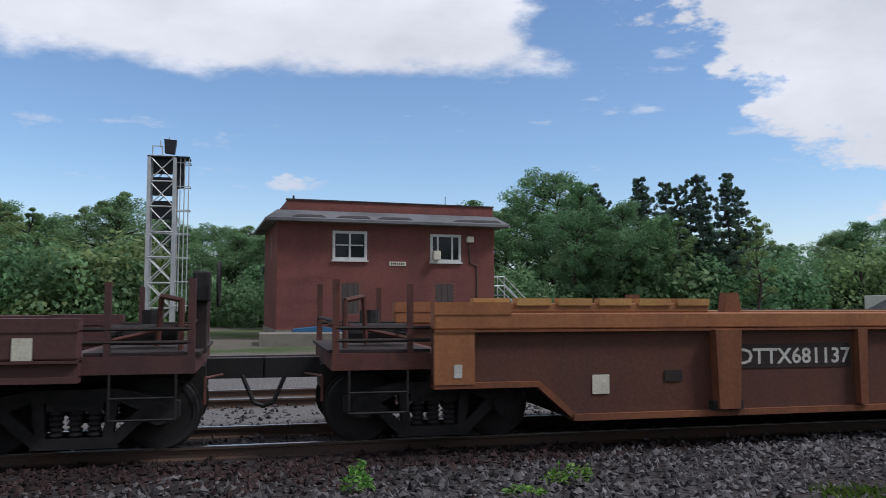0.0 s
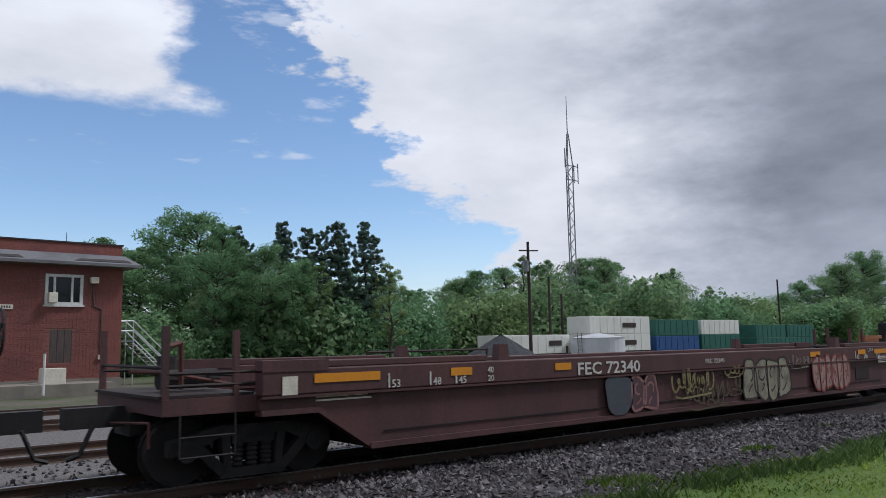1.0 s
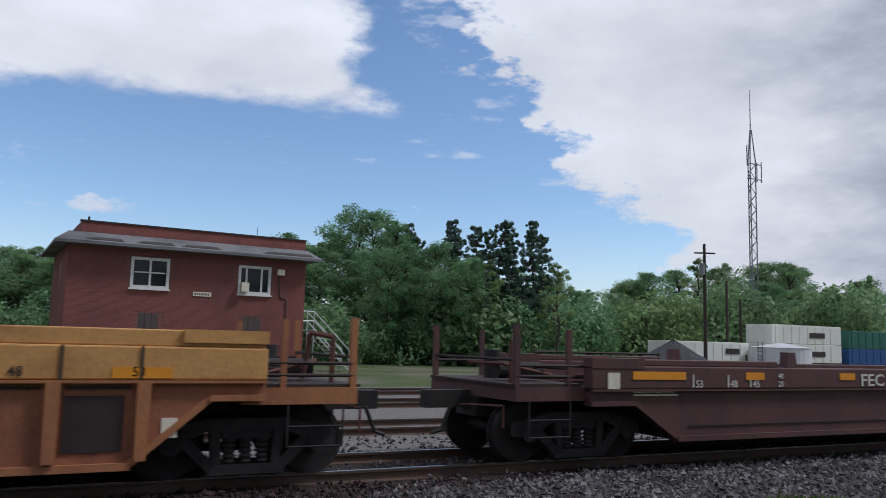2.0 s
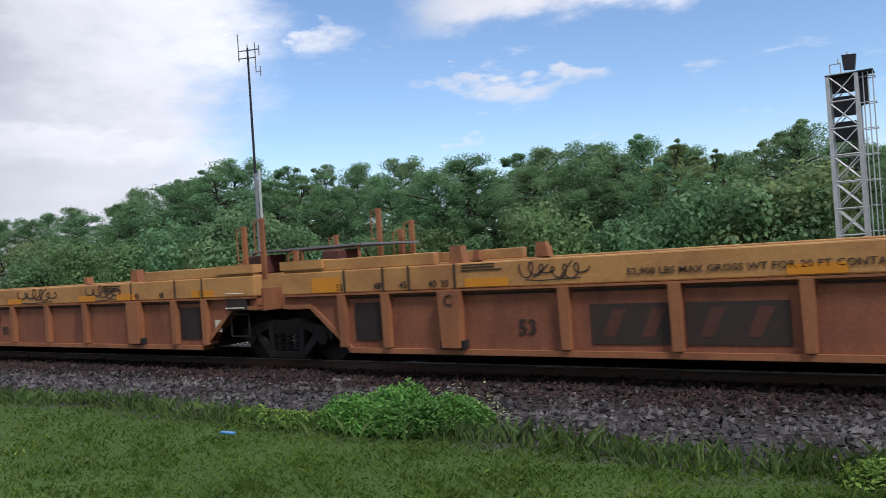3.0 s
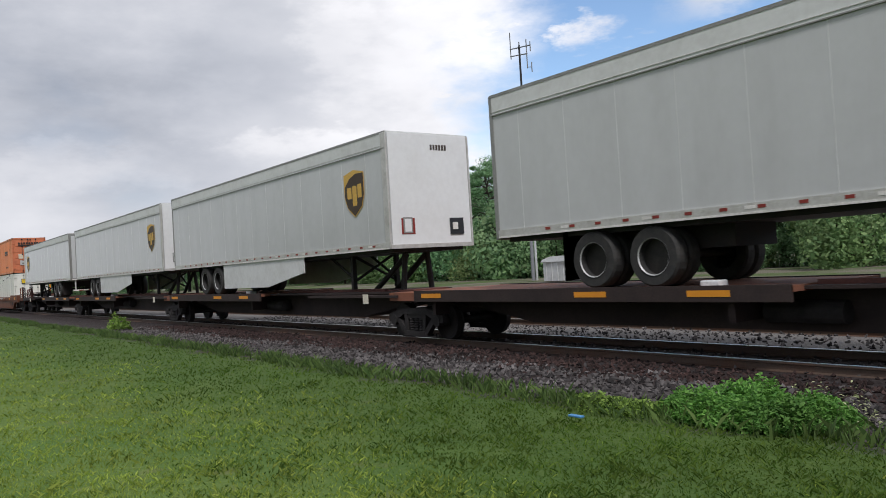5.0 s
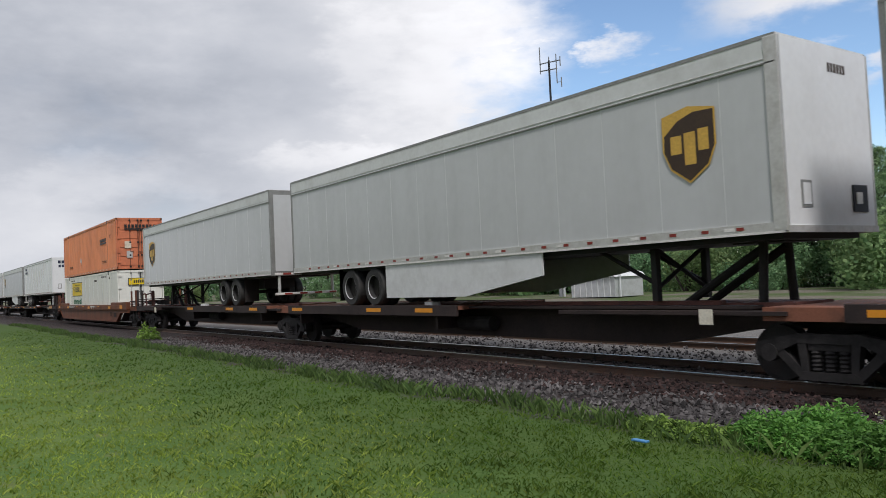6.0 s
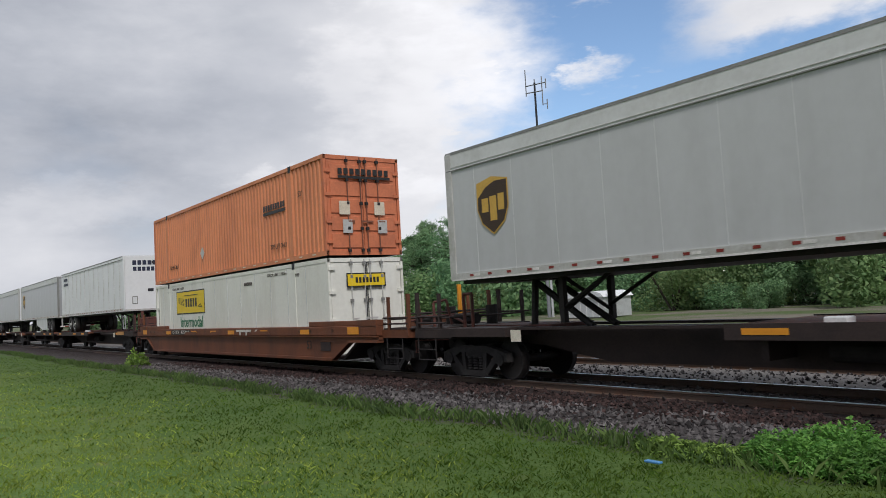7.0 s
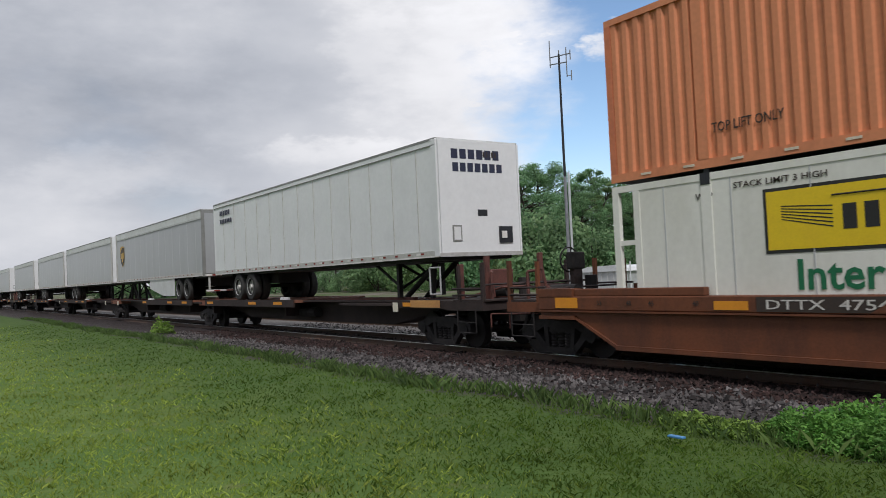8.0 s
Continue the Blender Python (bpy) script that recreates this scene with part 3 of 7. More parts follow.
def ballast_stones():
    rng = np.random.default_rng(4)
    grey, rust, pale = ([], []), ([], []), ([], [])
    base = np.array([(1, 0, 0), (-1, 0, 0), (0, 1, 0), (0, -1, 0), (0, 0, 1), (0, 0, -1)], float)
    tri = [(0, 2, 4), (2, 1, 4), (1, 3, 4), (3, 0, 4), (2, 0, 5), (1, 2, 5), (3, 1, 5), (0, 3, 5)]
    for k in range(40000):
        x = rng.uniform(-34, 19)
        y = rng.uniform(5.2, 9.6) if k % 5 else rng.uniform(9.6, 14.5)
        if y < 6.0 and rng.random() < (6.0 - y):
            continue
        r = rng.uniform(0.016, 0.042)
        p = (base + rng.uniform(-0.45, 0.45, (6, 3))) * r * rng.uniform(0.7, 1.4, 3)
        q = np.linalg.qr(rng.normal(size=(3, 3)))[0] if k % 3 == 0 else np.eye(3)
        p = p @ q + (x, y, ground_height(x, y) + r * 0.35)
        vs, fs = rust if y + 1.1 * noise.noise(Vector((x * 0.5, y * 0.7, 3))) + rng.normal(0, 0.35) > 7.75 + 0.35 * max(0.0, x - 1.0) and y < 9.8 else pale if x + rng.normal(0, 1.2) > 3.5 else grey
        n = len(vs)
        vs.extend(map(tuple, p))
        fs.extend((a + n, b + n, c + n) for a, b, c in tri)
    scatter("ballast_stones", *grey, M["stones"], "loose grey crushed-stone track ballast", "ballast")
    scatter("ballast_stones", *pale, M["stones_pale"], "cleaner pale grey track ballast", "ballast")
    scatter("ballast_stones", *rust, M["stones_rust_shade"], "rust-stained reddish ballast stones beside the rails", "ballast")


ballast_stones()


def blades(name, count, area, h, ma, label, seed, lean=0.5, keep=None, width=0.006):
    rng = np.random.default_rng(seed)
    vs, fs = [], []
    for k in range(count):
        x, y = rng.uniform(area[0], area[1]), rng.uniform(area[2], area[3])
        if keep and not keep(x, y, rng):
            continue
        z, hh, a = ground_height(x, y), rng.uniform(*h), rng.uniform(0, math.tau)
        w = width * rng.uniform(0.8, 1.8)
        dx, dy = math.cos(a) * w, math.sin(a) * w
        lx, ly = rng.normal(0, lean * hh), rng.normal(0, lean * hh)
        n = len(vs)
        vs += [(x - dx, y - dy, z - 0.01), (x + dx, y + dy, z - 0.01), (x + lx * 0.4 + dx * 0.7, y + ly * 0.4 + dy * 0.7, z + hh * 0.6), (x + lx, y + ly, z + hh)]
        fs += [(n, n + 1, n + 2), (n, n + 2, n + 3)]
    scatter(name, vs, fs, ma, label, "grass")


def lawn_blades(count, ma, label, seed, dark_side):
    """Mown grass, thinning out with the distance; the grass towards the track is darker."""
    rng = np.random.default_rng(seed)
    d = 2.2 * np.exp(rng.random(count) * math.log(48.0 / 2.2))
    a = rng.uniform(0, math.tau, count)
    x, y = -np.sin(a) * d - 0.6, np.cos(a) * d - 0.7
    wave = np.sin(x * 0.9 + 1.3 * np.sin(y * 0.7)) + np.sin(y * 1.7 + 0.8 * x)
    deep = y + 0.6 * wave - 0.6 * np.clip(x, 0, 5) + rng.normal(0, 0.7, count) > 2.2
    ok = (y < 5.35 + 0.25 * wave) & (y > -14) & (deep == dark_side)
    x, y, d = x[ok], y[ok], d[ok]
    n = len(x)
    z = np.array([ground_height(p, q) for p, q in zip(x, y)])
    tuft = 1 + 0.5 * np.sin(x * 5.1 + 2 * np.sin(y * 3.3)) * np.sin(y * 4.7 + x)
    h = rng.uniform(0.014, 0.042, n) * np.clip(tuft, 0.5, 1.5)
    w = (0.0022 + 0.00045 * d) * rng.uniform(0.7, 1.5, n)
    t = rng.uniform(0, math.tau, n)
    ux, uy = np.cos(t) * w, np.sin(t) * w
    lx, ly = rng.normal(0, 0.9, n) * h, rng.normal(0, 0.9, n) * h
    v = np.empty((n, 4, 3))
    v[:, 0] = np.stack([x - ux, y - uy, z - 0.008], 1)
    v[:, 1] = np.stack([x + ux, y + uy, z - 0.008], 1)
    v[:, 2] = np.stack([x + lx * 0.4 + ux * 0.8, y + ly * 0.4 + uy * 0.8, z + h * 0.6], 1)
    v[:, 3] = np.stack([x + lx, y + ly, z + h], 1)
    i = 4 * np.arange(n)
    f = np.stack([np.stack([i, i + 1, i + 2], 1), np.stack([i, i + 2, i + 3], 1)], 1).reshape(-1, 3)
    scatter("lawn_grass", v.reshape(-1, 3).tolist(), f.tolist(), M[ma], label, "grass")


lawn_blades(880000, "blade", "short mown lawn with paler tufts", 5, False)
lawn_blades(880000, "dark_blade", "darker mown grass towards the track", 15, True)


def edge_keep(x, y, rng):
    e = 5.25 + 0.45 * noise.noise(Vector((x * 0.5, 1.7, 0))) - (0.35 if x > 2 else 0)
    return abs(y - e) < 0.34 * rng.random() + 0.03 and noise.noise(Vector((x * 0.6, 9, 0))) > -0.35


blades("edge_weeds", 85000, (-60, 16, 4.2, 6.4), (0.05, 0.20), M["long_blade"], "long unmown grass along the ballast edge", 6, keep=edge_keep, width=0.009)


def sparse_keep(x, y, rng):
    return noise.noise(Vector((x * 0.7, y * 0.9, 7))) > 0.34


blades("ballast_weeds", 16000, (3, 16, 5.4, 7.4), (0.03, 0.10), M["dark_blade"], "thin weeds growing through the ballast", 8, keep=sparse_keep, width=0.008)


def weed_clump(name, cx, cy, rx, ry, h, n, seed, label, size=0.055, ma="weed"):
    rng = np.random.default_rng(seed)
    vs, fs = [], []
    for k in range(n):
        a, r = rng.uniform(0, math.tau), math.sqrt(rng.random())
        out = 1 + 0.28 * noise.noise(Vector((math.cos(a) * 1.6, math.sin(a) * 1.6, seed)))
        x, y = cx + rx * out * r * math.cos(a), cy + ry * out * r * math.sin(a)
        bump = 0.8 + 0.55 * noise.noise(Vector((x * 3.2, y * 3.2, seed))) + 0.25 * noise.noise(Vector((x * 9, y * 9, seed)))
        top = h * max(0.1, (1 - r ** 3)) ** 0.6 * bump
        z = ground_height(x, y) + top * rng.uniform(0.2, 1.05)
        s = size * rng.uniform(0.5, 1.3)
        u = Vector((rng.normal(), rng.normal(), 0.5 * rng.normal())).normalized()
        w = u.cross(Vector((0.5 * rng.normal(), 0.5 * rng.normal(), rng.normal(1.0, 0.5)))).normalized()
        p = Vector((x, y, z))
        i = len(vs)
        vs += [tuple(p - u * s), tuple(p + w * s * 0.5), tuple(p + u * s - Vector((0, 0, s * 0.3))), tuple(p - w * s * 0.5)]
        fs.append((i, i + 1, i + 2, i + 3))
    return scatter(name, vs, fs, M[ma], label, "weed")


weed_clump("weed_clump", -5.12, 5.62, 1.0, 0.72, 0.36, 15000, 1, "bright green leafy weed clump on the ballast edge", 0.028)
weed_clump("weed_clump", -4.65, 6.0, 0.5, 0.3, 0.44, 380, 21, "pale seed heads standing in the weed clump", 0.02, "weed_pale")
weed_clump("weed_clump", -6.3, 5.2, 0.8, 0.3, 0.16, 2500, 2, "low bright green weeds beside the ballast", 0.03)
weed_clump("weed_clump", -0.9, 5.0, 0.35, 0.25, 0.2, 700, 22, "low green weeds beside the ballast", 0.03)
weed_clump("weed_sprig", 0.9, 7.2, 0.16, 0.14, 0.3, 110, 3, "yellow-green weed sprig in the ballast", 0.04)
weed_clump("weed_sprig", 2.9, 7.1, 0.25, 0.2, 0.2, 110, 4, "yellow-green weed sprig in the ballast", 0.04)
weed_clump("weed_sprig", -31.5, 6.6, 0.8, 0.4, 0.6, 500, 5, "tall weeds beside the ballast", 0.07)
weed_clump("weed_sprig", 2.3, 6.6, 0.2, 0.15, 0.12, 80, 12, "small weeds in the ballast", 0.04)
solid("litter", B(-0.085, 0.085, -0.03, 0.03, 0.0, 0.02, bevel=0.006), M["blue_litter"], "blue plastic litter lying on the grass", "litter", (-6.3, 4.47, 0.045))


def track(name, y, label, x0=-420.0, x1=330.0):
    tr = thing(name, label, "track", (0, y, RAIL), kind="structure")
    for side in (-0.7525, 0.7525):
        prof = [(-0.07, -0.17), (0.07, -0.17), (0.07, -0.15), (0.012, -0.13), (0.012, -0.045), (0.036, -0.035), (0.036, -0.008), (-0.036, -0.008), (-0.036, -0.035), (-0.012, -0.045), (-0.012, -0.13), (-0.07, -0.15)]
        bm = bmesh.new()
        a = [bm.verts.new((x0, side + p, z)) for p, z in prof]
        b = [bm.verts.new((x1, side + p, z)) for p, z in prof]
        for i in range(len(prof)):
            j = (i + 1) % len(prof)
            bm.faces.new((a[i], a[j], b[j], b[i]))
        rail = part("rail", bm, M["steel"], tr)
        part("rail_head", B(x0, x1, side - 0.035, side + 0.035, -0.0079, 0.0), M["shine"], rail, "wheel-polished rail head")
    vs, fs = [], []
    n = int(120 / 0.55)
    for k in range(n):
        x = -70 + 0.55 * k
        c = [(x + dx, dy, z) for dx in (-0.11, 0.11) for dy in (-1.3, 1.3) for z in (-0.34, -0.165)]
        i = len(vs)
        vs += c
        fs += [tuple(i + q for q in f) for f in ((0, 1, 3, 2), (4, 6, 7, 5), (0, 4, 5, 1), (2, 3, 7, 6), (1, 5, 7, 3))]
    me = bpy.data.meshes.new("sleepers")
    me.from_pydata(vs, [], fs)
    me.materials.append(M["sleeper"])
    sl = part("sleepers", me, None, tr, "dark weathered timber sleepers")
    sl["kind"] = "stuff"


track("track_1", TRACK, "main railway track with rusty rails on ballast")
track("track_2", 15.25, "second railway track with rusty rails on ballast")
track("track_3", 21.0, "siding with rusty rails on ballast")
track("track_4", 25.6, "yard track with rusty rails on ballast")


# ---------------------------------------------------------------- signal tower building
def brick_wall(parent, x0, x1, z0, z1, y, holes, ma, face_x=None):
    """Courses of bricks, broken at the openings; every brick is its own island."""
    vs, fs = [], []
    rng = random.Random(3)
    course, blen = 0.1, 0.32
    row = 0
    z = z0
    while z < z1 - 0.01:
        x = x0 - (blen / 2 if row % 2 else 0)
        while x < x1:
            a, b = max(x, x0), min(x + blen - 0.014, x1)
            c, d = z, min(z + course - 0.014, z1)
            if b - a > 0.03 and not any(a < h[1] and b > h[0] and c < h[3] and d > h[2] for h in holes):
                o = rng.uniform(0.0, 0.006)
                i = len(vs)
                if face_x is None:
                    vs += [(a, y - 0.012 - o, c), (b, y - 0.012 - o, c), (b, y - 0.012 - o, d), (a, y - 0.012 - o, d), (a, y, c), (b, y, c), (b, y, d), (a, y, d)]
                else:
                    sx = face_x
                    vs += [(y + sx * (0.012 + o), a, c), (y + sx * (0.012 + o), b, c), (y + sx * (0.012 + o), b, d), (y + sx * (0.012 + o), a, d), (y, a, c), (y, b, c), (y, b, d), (y, a, d)]
                fs += [(i, i + 1, i + 2, i + 3), (i, i + 4, i + 5, i + 1), (i + 3, i + 2, i + 6, i + 7), (i, i + 3, i + 7, i + 4), (i + 1, i + 5, i + 6, i + 2)]
            x += blen
        z += course
        row += 1
    me = bpy.data.meshes.new("brickwork")
    me.from_pydata(vs, [], fs)
    me.materials.append(ma)
    ob = part("brickwork", me, None, parent, "courses of weathered red brick")
    ob["kind"] = "stuff"


def wall_with_holes(x0, x1, y0, y1, z0, z1, holes):
    bm = bmesh.new()
    xs = sorted({x0, x1, *[h[0] for h in holes], *[h[1] for h in holes]})
    zs = sorted({z0, z1, *[h[2] for h in holes], *[h[3] for h in holes]})
    for a, b in zip(xs, xs[1:]):
        for c, d in zip(zs, zs[1:]):
            if not any(a >= h[0] - 1e-6 and b <= h[1] + 1e-6 and c >= h[2] - 1e-6 and d <= h[3] + 1e-6 for h in holes):
                box(bm, a, b, y0, y1, c, d)
    bmesh.ops.remove_doubles(bm, verts=bm.verts[:], dist=0.0005)
    return bm


def tower_building():
    W, D = 11.0, 7.5
    b = thing("signal_box_building", "two-storey flat-roofed red-brick railway building with weathered eave", "building", (0.78, 37.6, -0.1), 4.0)
    w1, w2 = (2.66, 4.28, 3.80, 5.14), (7.6, 9.15, 3.78, 5.10)
    d1, d2 = (3.08, 3.95, 1.15, 2.62), (7.85, 8.78, 1.15, 2.62)
    holes = [w1, w2, d1, d2]
    wall = part("wall", wall_with_holes(0, W, 0, 0.3, 0.4, 5.95, holes), M["mortar"], b, "red-brick front wall")
    part("side_wall", B(0, 0.3, 0.3, D, 0.4, 5.95), M["mortar"], b, "red-brick side wall")
    part("side_wall", B(W - 0.3, W, 0.3, D, 0.4, 5.95), M["mortar"], b, "red-brick side wall")
    part("back_wall", B(0.3, W - 0.3, D - 0.3, D, 0.4, 5.95), M["mortar"], b, "red-brick back wall")
    part("foundation", B(-0.05, W + 0.05, -0.05, D + 0.05, -0.3, 0.4), M["concrete"], b, "stained concrete foundation")
    brick_wall(wall, 0, W, 0.4, 5.5, 0.0, holes, M["brick"])
    brick_wall(wall, 0.0, D, 0.4, 5.5, -0.0, [(3.0, 4.3, 3.9, 5.2)], M["brick"], face_x=-1)
    part("ceiling_slab", B(0.3, W - 0.3, 0.3, D - 0.3, 5.6, 5.8), M["roof"], b)
    # eave: a hipped skirt with a pale fascia, damaged in places
    ev = bmesh.new()
    o, i_, zt, zb = 0.62, -0.05, 6.12, 5.56
    top = [(i_, i_), (W - i_, i_), (W - i_, D - i_), (i_, D - i_)]
    low = [(-o, -o), (W + o, -o), (W + o, D + o), (-o, D + o)]
    tv = [ev.verts.new((x, y, zt)) for x, y in top]
    lv = [ev.verts.new((x, y, zb + 0.12)) for x, y in low]
    uv = [ev.verts.new((x, y, zb)) for x, y in low]
    iv = [ev.verts.new((x, y, zb)) for x, y in top]
    for k in range(4):
        j = (k + 1) % 4
        ev.faces.new((lv[k], lv[j], tv[j], tv[k])), ev.faces.new((uv[k], uv[j], lv[j], lv[k])), ev.faces.new((iv[k], iv[j], uv[j], uv[k]))
    eave = part("eave", ev, M["eave"], b, "weathered grey skirt roof with a pale edge")
    for x0, x1 in ((0.6, 2.2), (2.7, 4.4), (4.7, 6.5), (8.6, 11.2)):
        bm = bmesh.new()
        pts = [(x0, -0.53, 5.745), (x1, -0.53, 5.745), (x1 - 0.15, -0.36, 5.875), (x0 + 0.3, -0.38, 5.86)]
        a = [bm.verts.new(p) for p in pts]
        c = [bm.verts.new((p[0], p[1] - 0.012, p[2] + 0.02)) for p in pts]
        bm.faces.new(c)
        for k in range(4):
            bm.faces.new((a[k], a[(k + 1) % 4], c[(k + 1) % 4], c[k]))
        part("missing_shingle_patch", bm, M["roof"], eave, "dark bare patch in the eave")
    part("fascia", B(-o - 0.03, W + o + 0.03, -o - 0.04, -o - 0.005, 5.55, 5.68), M["eave"], b)
    pr = bmesh.new()
    box(pr, 0.45, W - 0.02, 0.1, 0.4, 6.1, 6.62), box(pr, 0.45, 0.75, 0.4, D - 0.2, 6.1, 6.62), box(pr, W - 0.32, W - 0.02, 0.4, D - 0.2, 6.1, 6.62), box(pr, 0.75, W - 0.32, D - 0.5, D - 0.2, 6.1, 6.62)
    par = part("parapet", pr, M["brick"], b, "low red-brick parapet")
    part("coping", B(0.40, W + 0.03, 0.05, 0.45, 6.62, 6.68), M["roof"], par)
    part("flat_roof", B(0.75, W - 0.32, 0.4, D - 0.5, 6.12, 6.2), M["roof"], b)

    def window(w, kind):
        fr = bmesh.new()
        x0, x1, z0, z1 = w
        t = 0.09
        box(fr, x0 - 0.04, x1 + 0.04, -0.06, 0.1, z0 - 0.05, z0 + t), box(fr, x0 - 0.04, x1 + 0.04, -0.06, 0.1, z1 - t, z1 + 0.04)
        box(fr, x0 - 0.04, x0 + t, -0.06, 0.1, z0 + t, z1 - t), box(fr, x1 - t, x1 + 0.04, -0.06, 0.1, z0 + t, z1 - t)
        win = part("window", fr, M["frame_white"], b, "white-framed window")
        cols = [x0 + t, (x0 + x1) / 2, x1 - t] if kind == 1 else [x0 + t, x0 + 0.36, x0 + 1.12, x1 - t]
        for xx in cols[1:-1]:
            part("mullion", B(xx - 0.045, xx + 0.045, -0.05, 0.09, z0 + t, z1 - t), M["frame_white"], win)
        if kind == 1:
            zm = (z0 + z1) / 2 + 0.02
            for xa, xb in zip(cols, cols[1:]):
                part("sash_bar", B(xa + 0.045, xb - 0.045, -0.04, 0.08, zm - 0.03, zm + 0.03), M["frame_white"], win)
        for xa, xb in zip(cols, cols[1:]):
            part("pane", B(xa, xb, 0.03, 0.045, z0 + t, z1 - t), M["glass"], win, "dark reflecting pane")
        part("sill", B(x0 - 0.1, x1 + 0.1, -0.12, 0.0, z0 - 0.12, z0 - 0.05), M["frame_white"], win)
        if kind == 2:
            ac = part("air_conditioner", B(x0 + 0.05, x0 + 0.42, -0.38, 0.02, z0 + 0.05, z0 + 0.5, bevel=0.02), M["placard"], win, "small white window air conditioner")

    window(w1, 1)
    window(w2, 2)
    for d in (d1, d2):
        bd = part("boarded_window", B(d[0], d[1], 0.04, 0.12, d[2], d[3]), M["board"], b, "boarded-up ground-floor window")
        for k in range(3):
            w = (d[1] - d[0]) / 3
            part("board", B(d[0] + k * w + 0.008, d[0] + (k + 1) * w - 0.008, 0.0, 0.04, d[2] + 0.01, d[3] - 0.01), M["board"], bd)
    sg = part("name_board", B(5.45, 6.3, -0.05, -0.015, 3.52, 3.72), M["placard"], b, "small pale name board")
    for k in range(7):
        part("letter_bar", B(5.53 + 0.1 * k, 5.59 + 0.1 * k, -0.054, -0.05, 3.57, 3.67), M["dark_mark"], sg)
    fl = part("flood_lamp", B(9.45, 9.8, -0.35, -0.06, 4.75, 5.05, bevel=0.03), M["placard"], b, "pale flood lamp on the wall")
    part("conduit", bars([((9.6, -0.04, 4.75), (9.7, -0.04, 3.7)), ((10.05, -0.04, 3.55), (10.05, -0.04, 1.4)), ((9.7, -0.04, 3.7), (10.05, -0.04, 3.55))], 0.035), M["board"], b)
    part("meter_box", B(9.95, 10.15, -0.12, -0.02, 1.25, 1.45), M["placard"], b)
    part("antenna", bars([((9.3, 3, 6.2), (9.3, 3, 7.5))], 0.02), M["pole"], b)
    for x in (3.0, 5.3, 5.5, 9.9):
        part("roof_bracket", bars([((x, 2.5, 6.2), (x, 2.5, 6.85)), ((x - 0.25, 2.5, 6.7), (x + 0.3, 2.5, 6.95))], 0.02), M["pole"], b)
    part("chimney_pipe", bars([((0.75, 0.25, 6.6), (0.75, 0.25, 6.85))], 0.05), M["dark_steel"], b)
    # outside stair at the far end of the front
    st = part("stair", B(W + 0.05, W + 1.2, 1.6, 2.6, 2.05, 2.13), M["pole"], b, "outside steel stair")
    for k in range(9):
        part("step", B(W + 1.2 + 0.24 * k, W + 1.46 + 0.24 * k, 1.6, 2.6, 1.86 - 0.21 * k, 1.9 - 0.21 * k), M["silver"], st)
    rl = []
    for yy in (1.6, 2.6):
        rl += [((W + 0.05, yy, 3.1), (W + 1.2, yy, 3.1)), ((W + 1.2, yy, 3.1), (W + 3.3, yy, 1.1)), ((W + 1.2, yy, 2.6), (W + 3.3, yy, 0.6)), ((W + 0.1, yy, -0.1), (W + 0.1, yy, 3.1)), ((W + 1.2, yy, -0.1), (W + 1.2, yy, 3.1)), ((W + 3.3, yy, 0.0), (W + 3.3, yy, 1.1)), ((W + 0.05, yy, 2.6), (W + 1.2, yy, 2.6)), ((W + 1.2, yy, 2.0), (W + 3.3, yy, 0.0))]
    for seg_ in rl:
        part("handrail", bars([seg_], 0.03), M["silver"], st)


tower_building()
solid("tarpaulin_stack", prism(bmesh.new(), [(0, 0), (2.5, 0), (2.4, 0.45), (1.3, 0.62), (0.1, 0.5)], 0, 1.2), M["tarp"], "low stack under a blue tarpaulin", "stack", (1.4, 35.6, -0.12))
solid("utility_cabinet", B(0, 0.9, 0, 0.6, 0, 1.0, bevel=0.02), M["placard"], "pale metal trackside cabinet", "cabinet", (7.6, 34.5, -0.12))
solid("concrete_platform", B(-1.2, 9.0, 0, 2.4, -0.2, 0.38), M["concrete"], "low stained concrete platform", "platform", (1.2, 33.6, -0.12))
solid("marker_post", C((0, 0, 0), (0, 0, 1.6), 0.05), M["frame_white"], "thin white marker post", "post", (7.4, 33.2, -0.12))


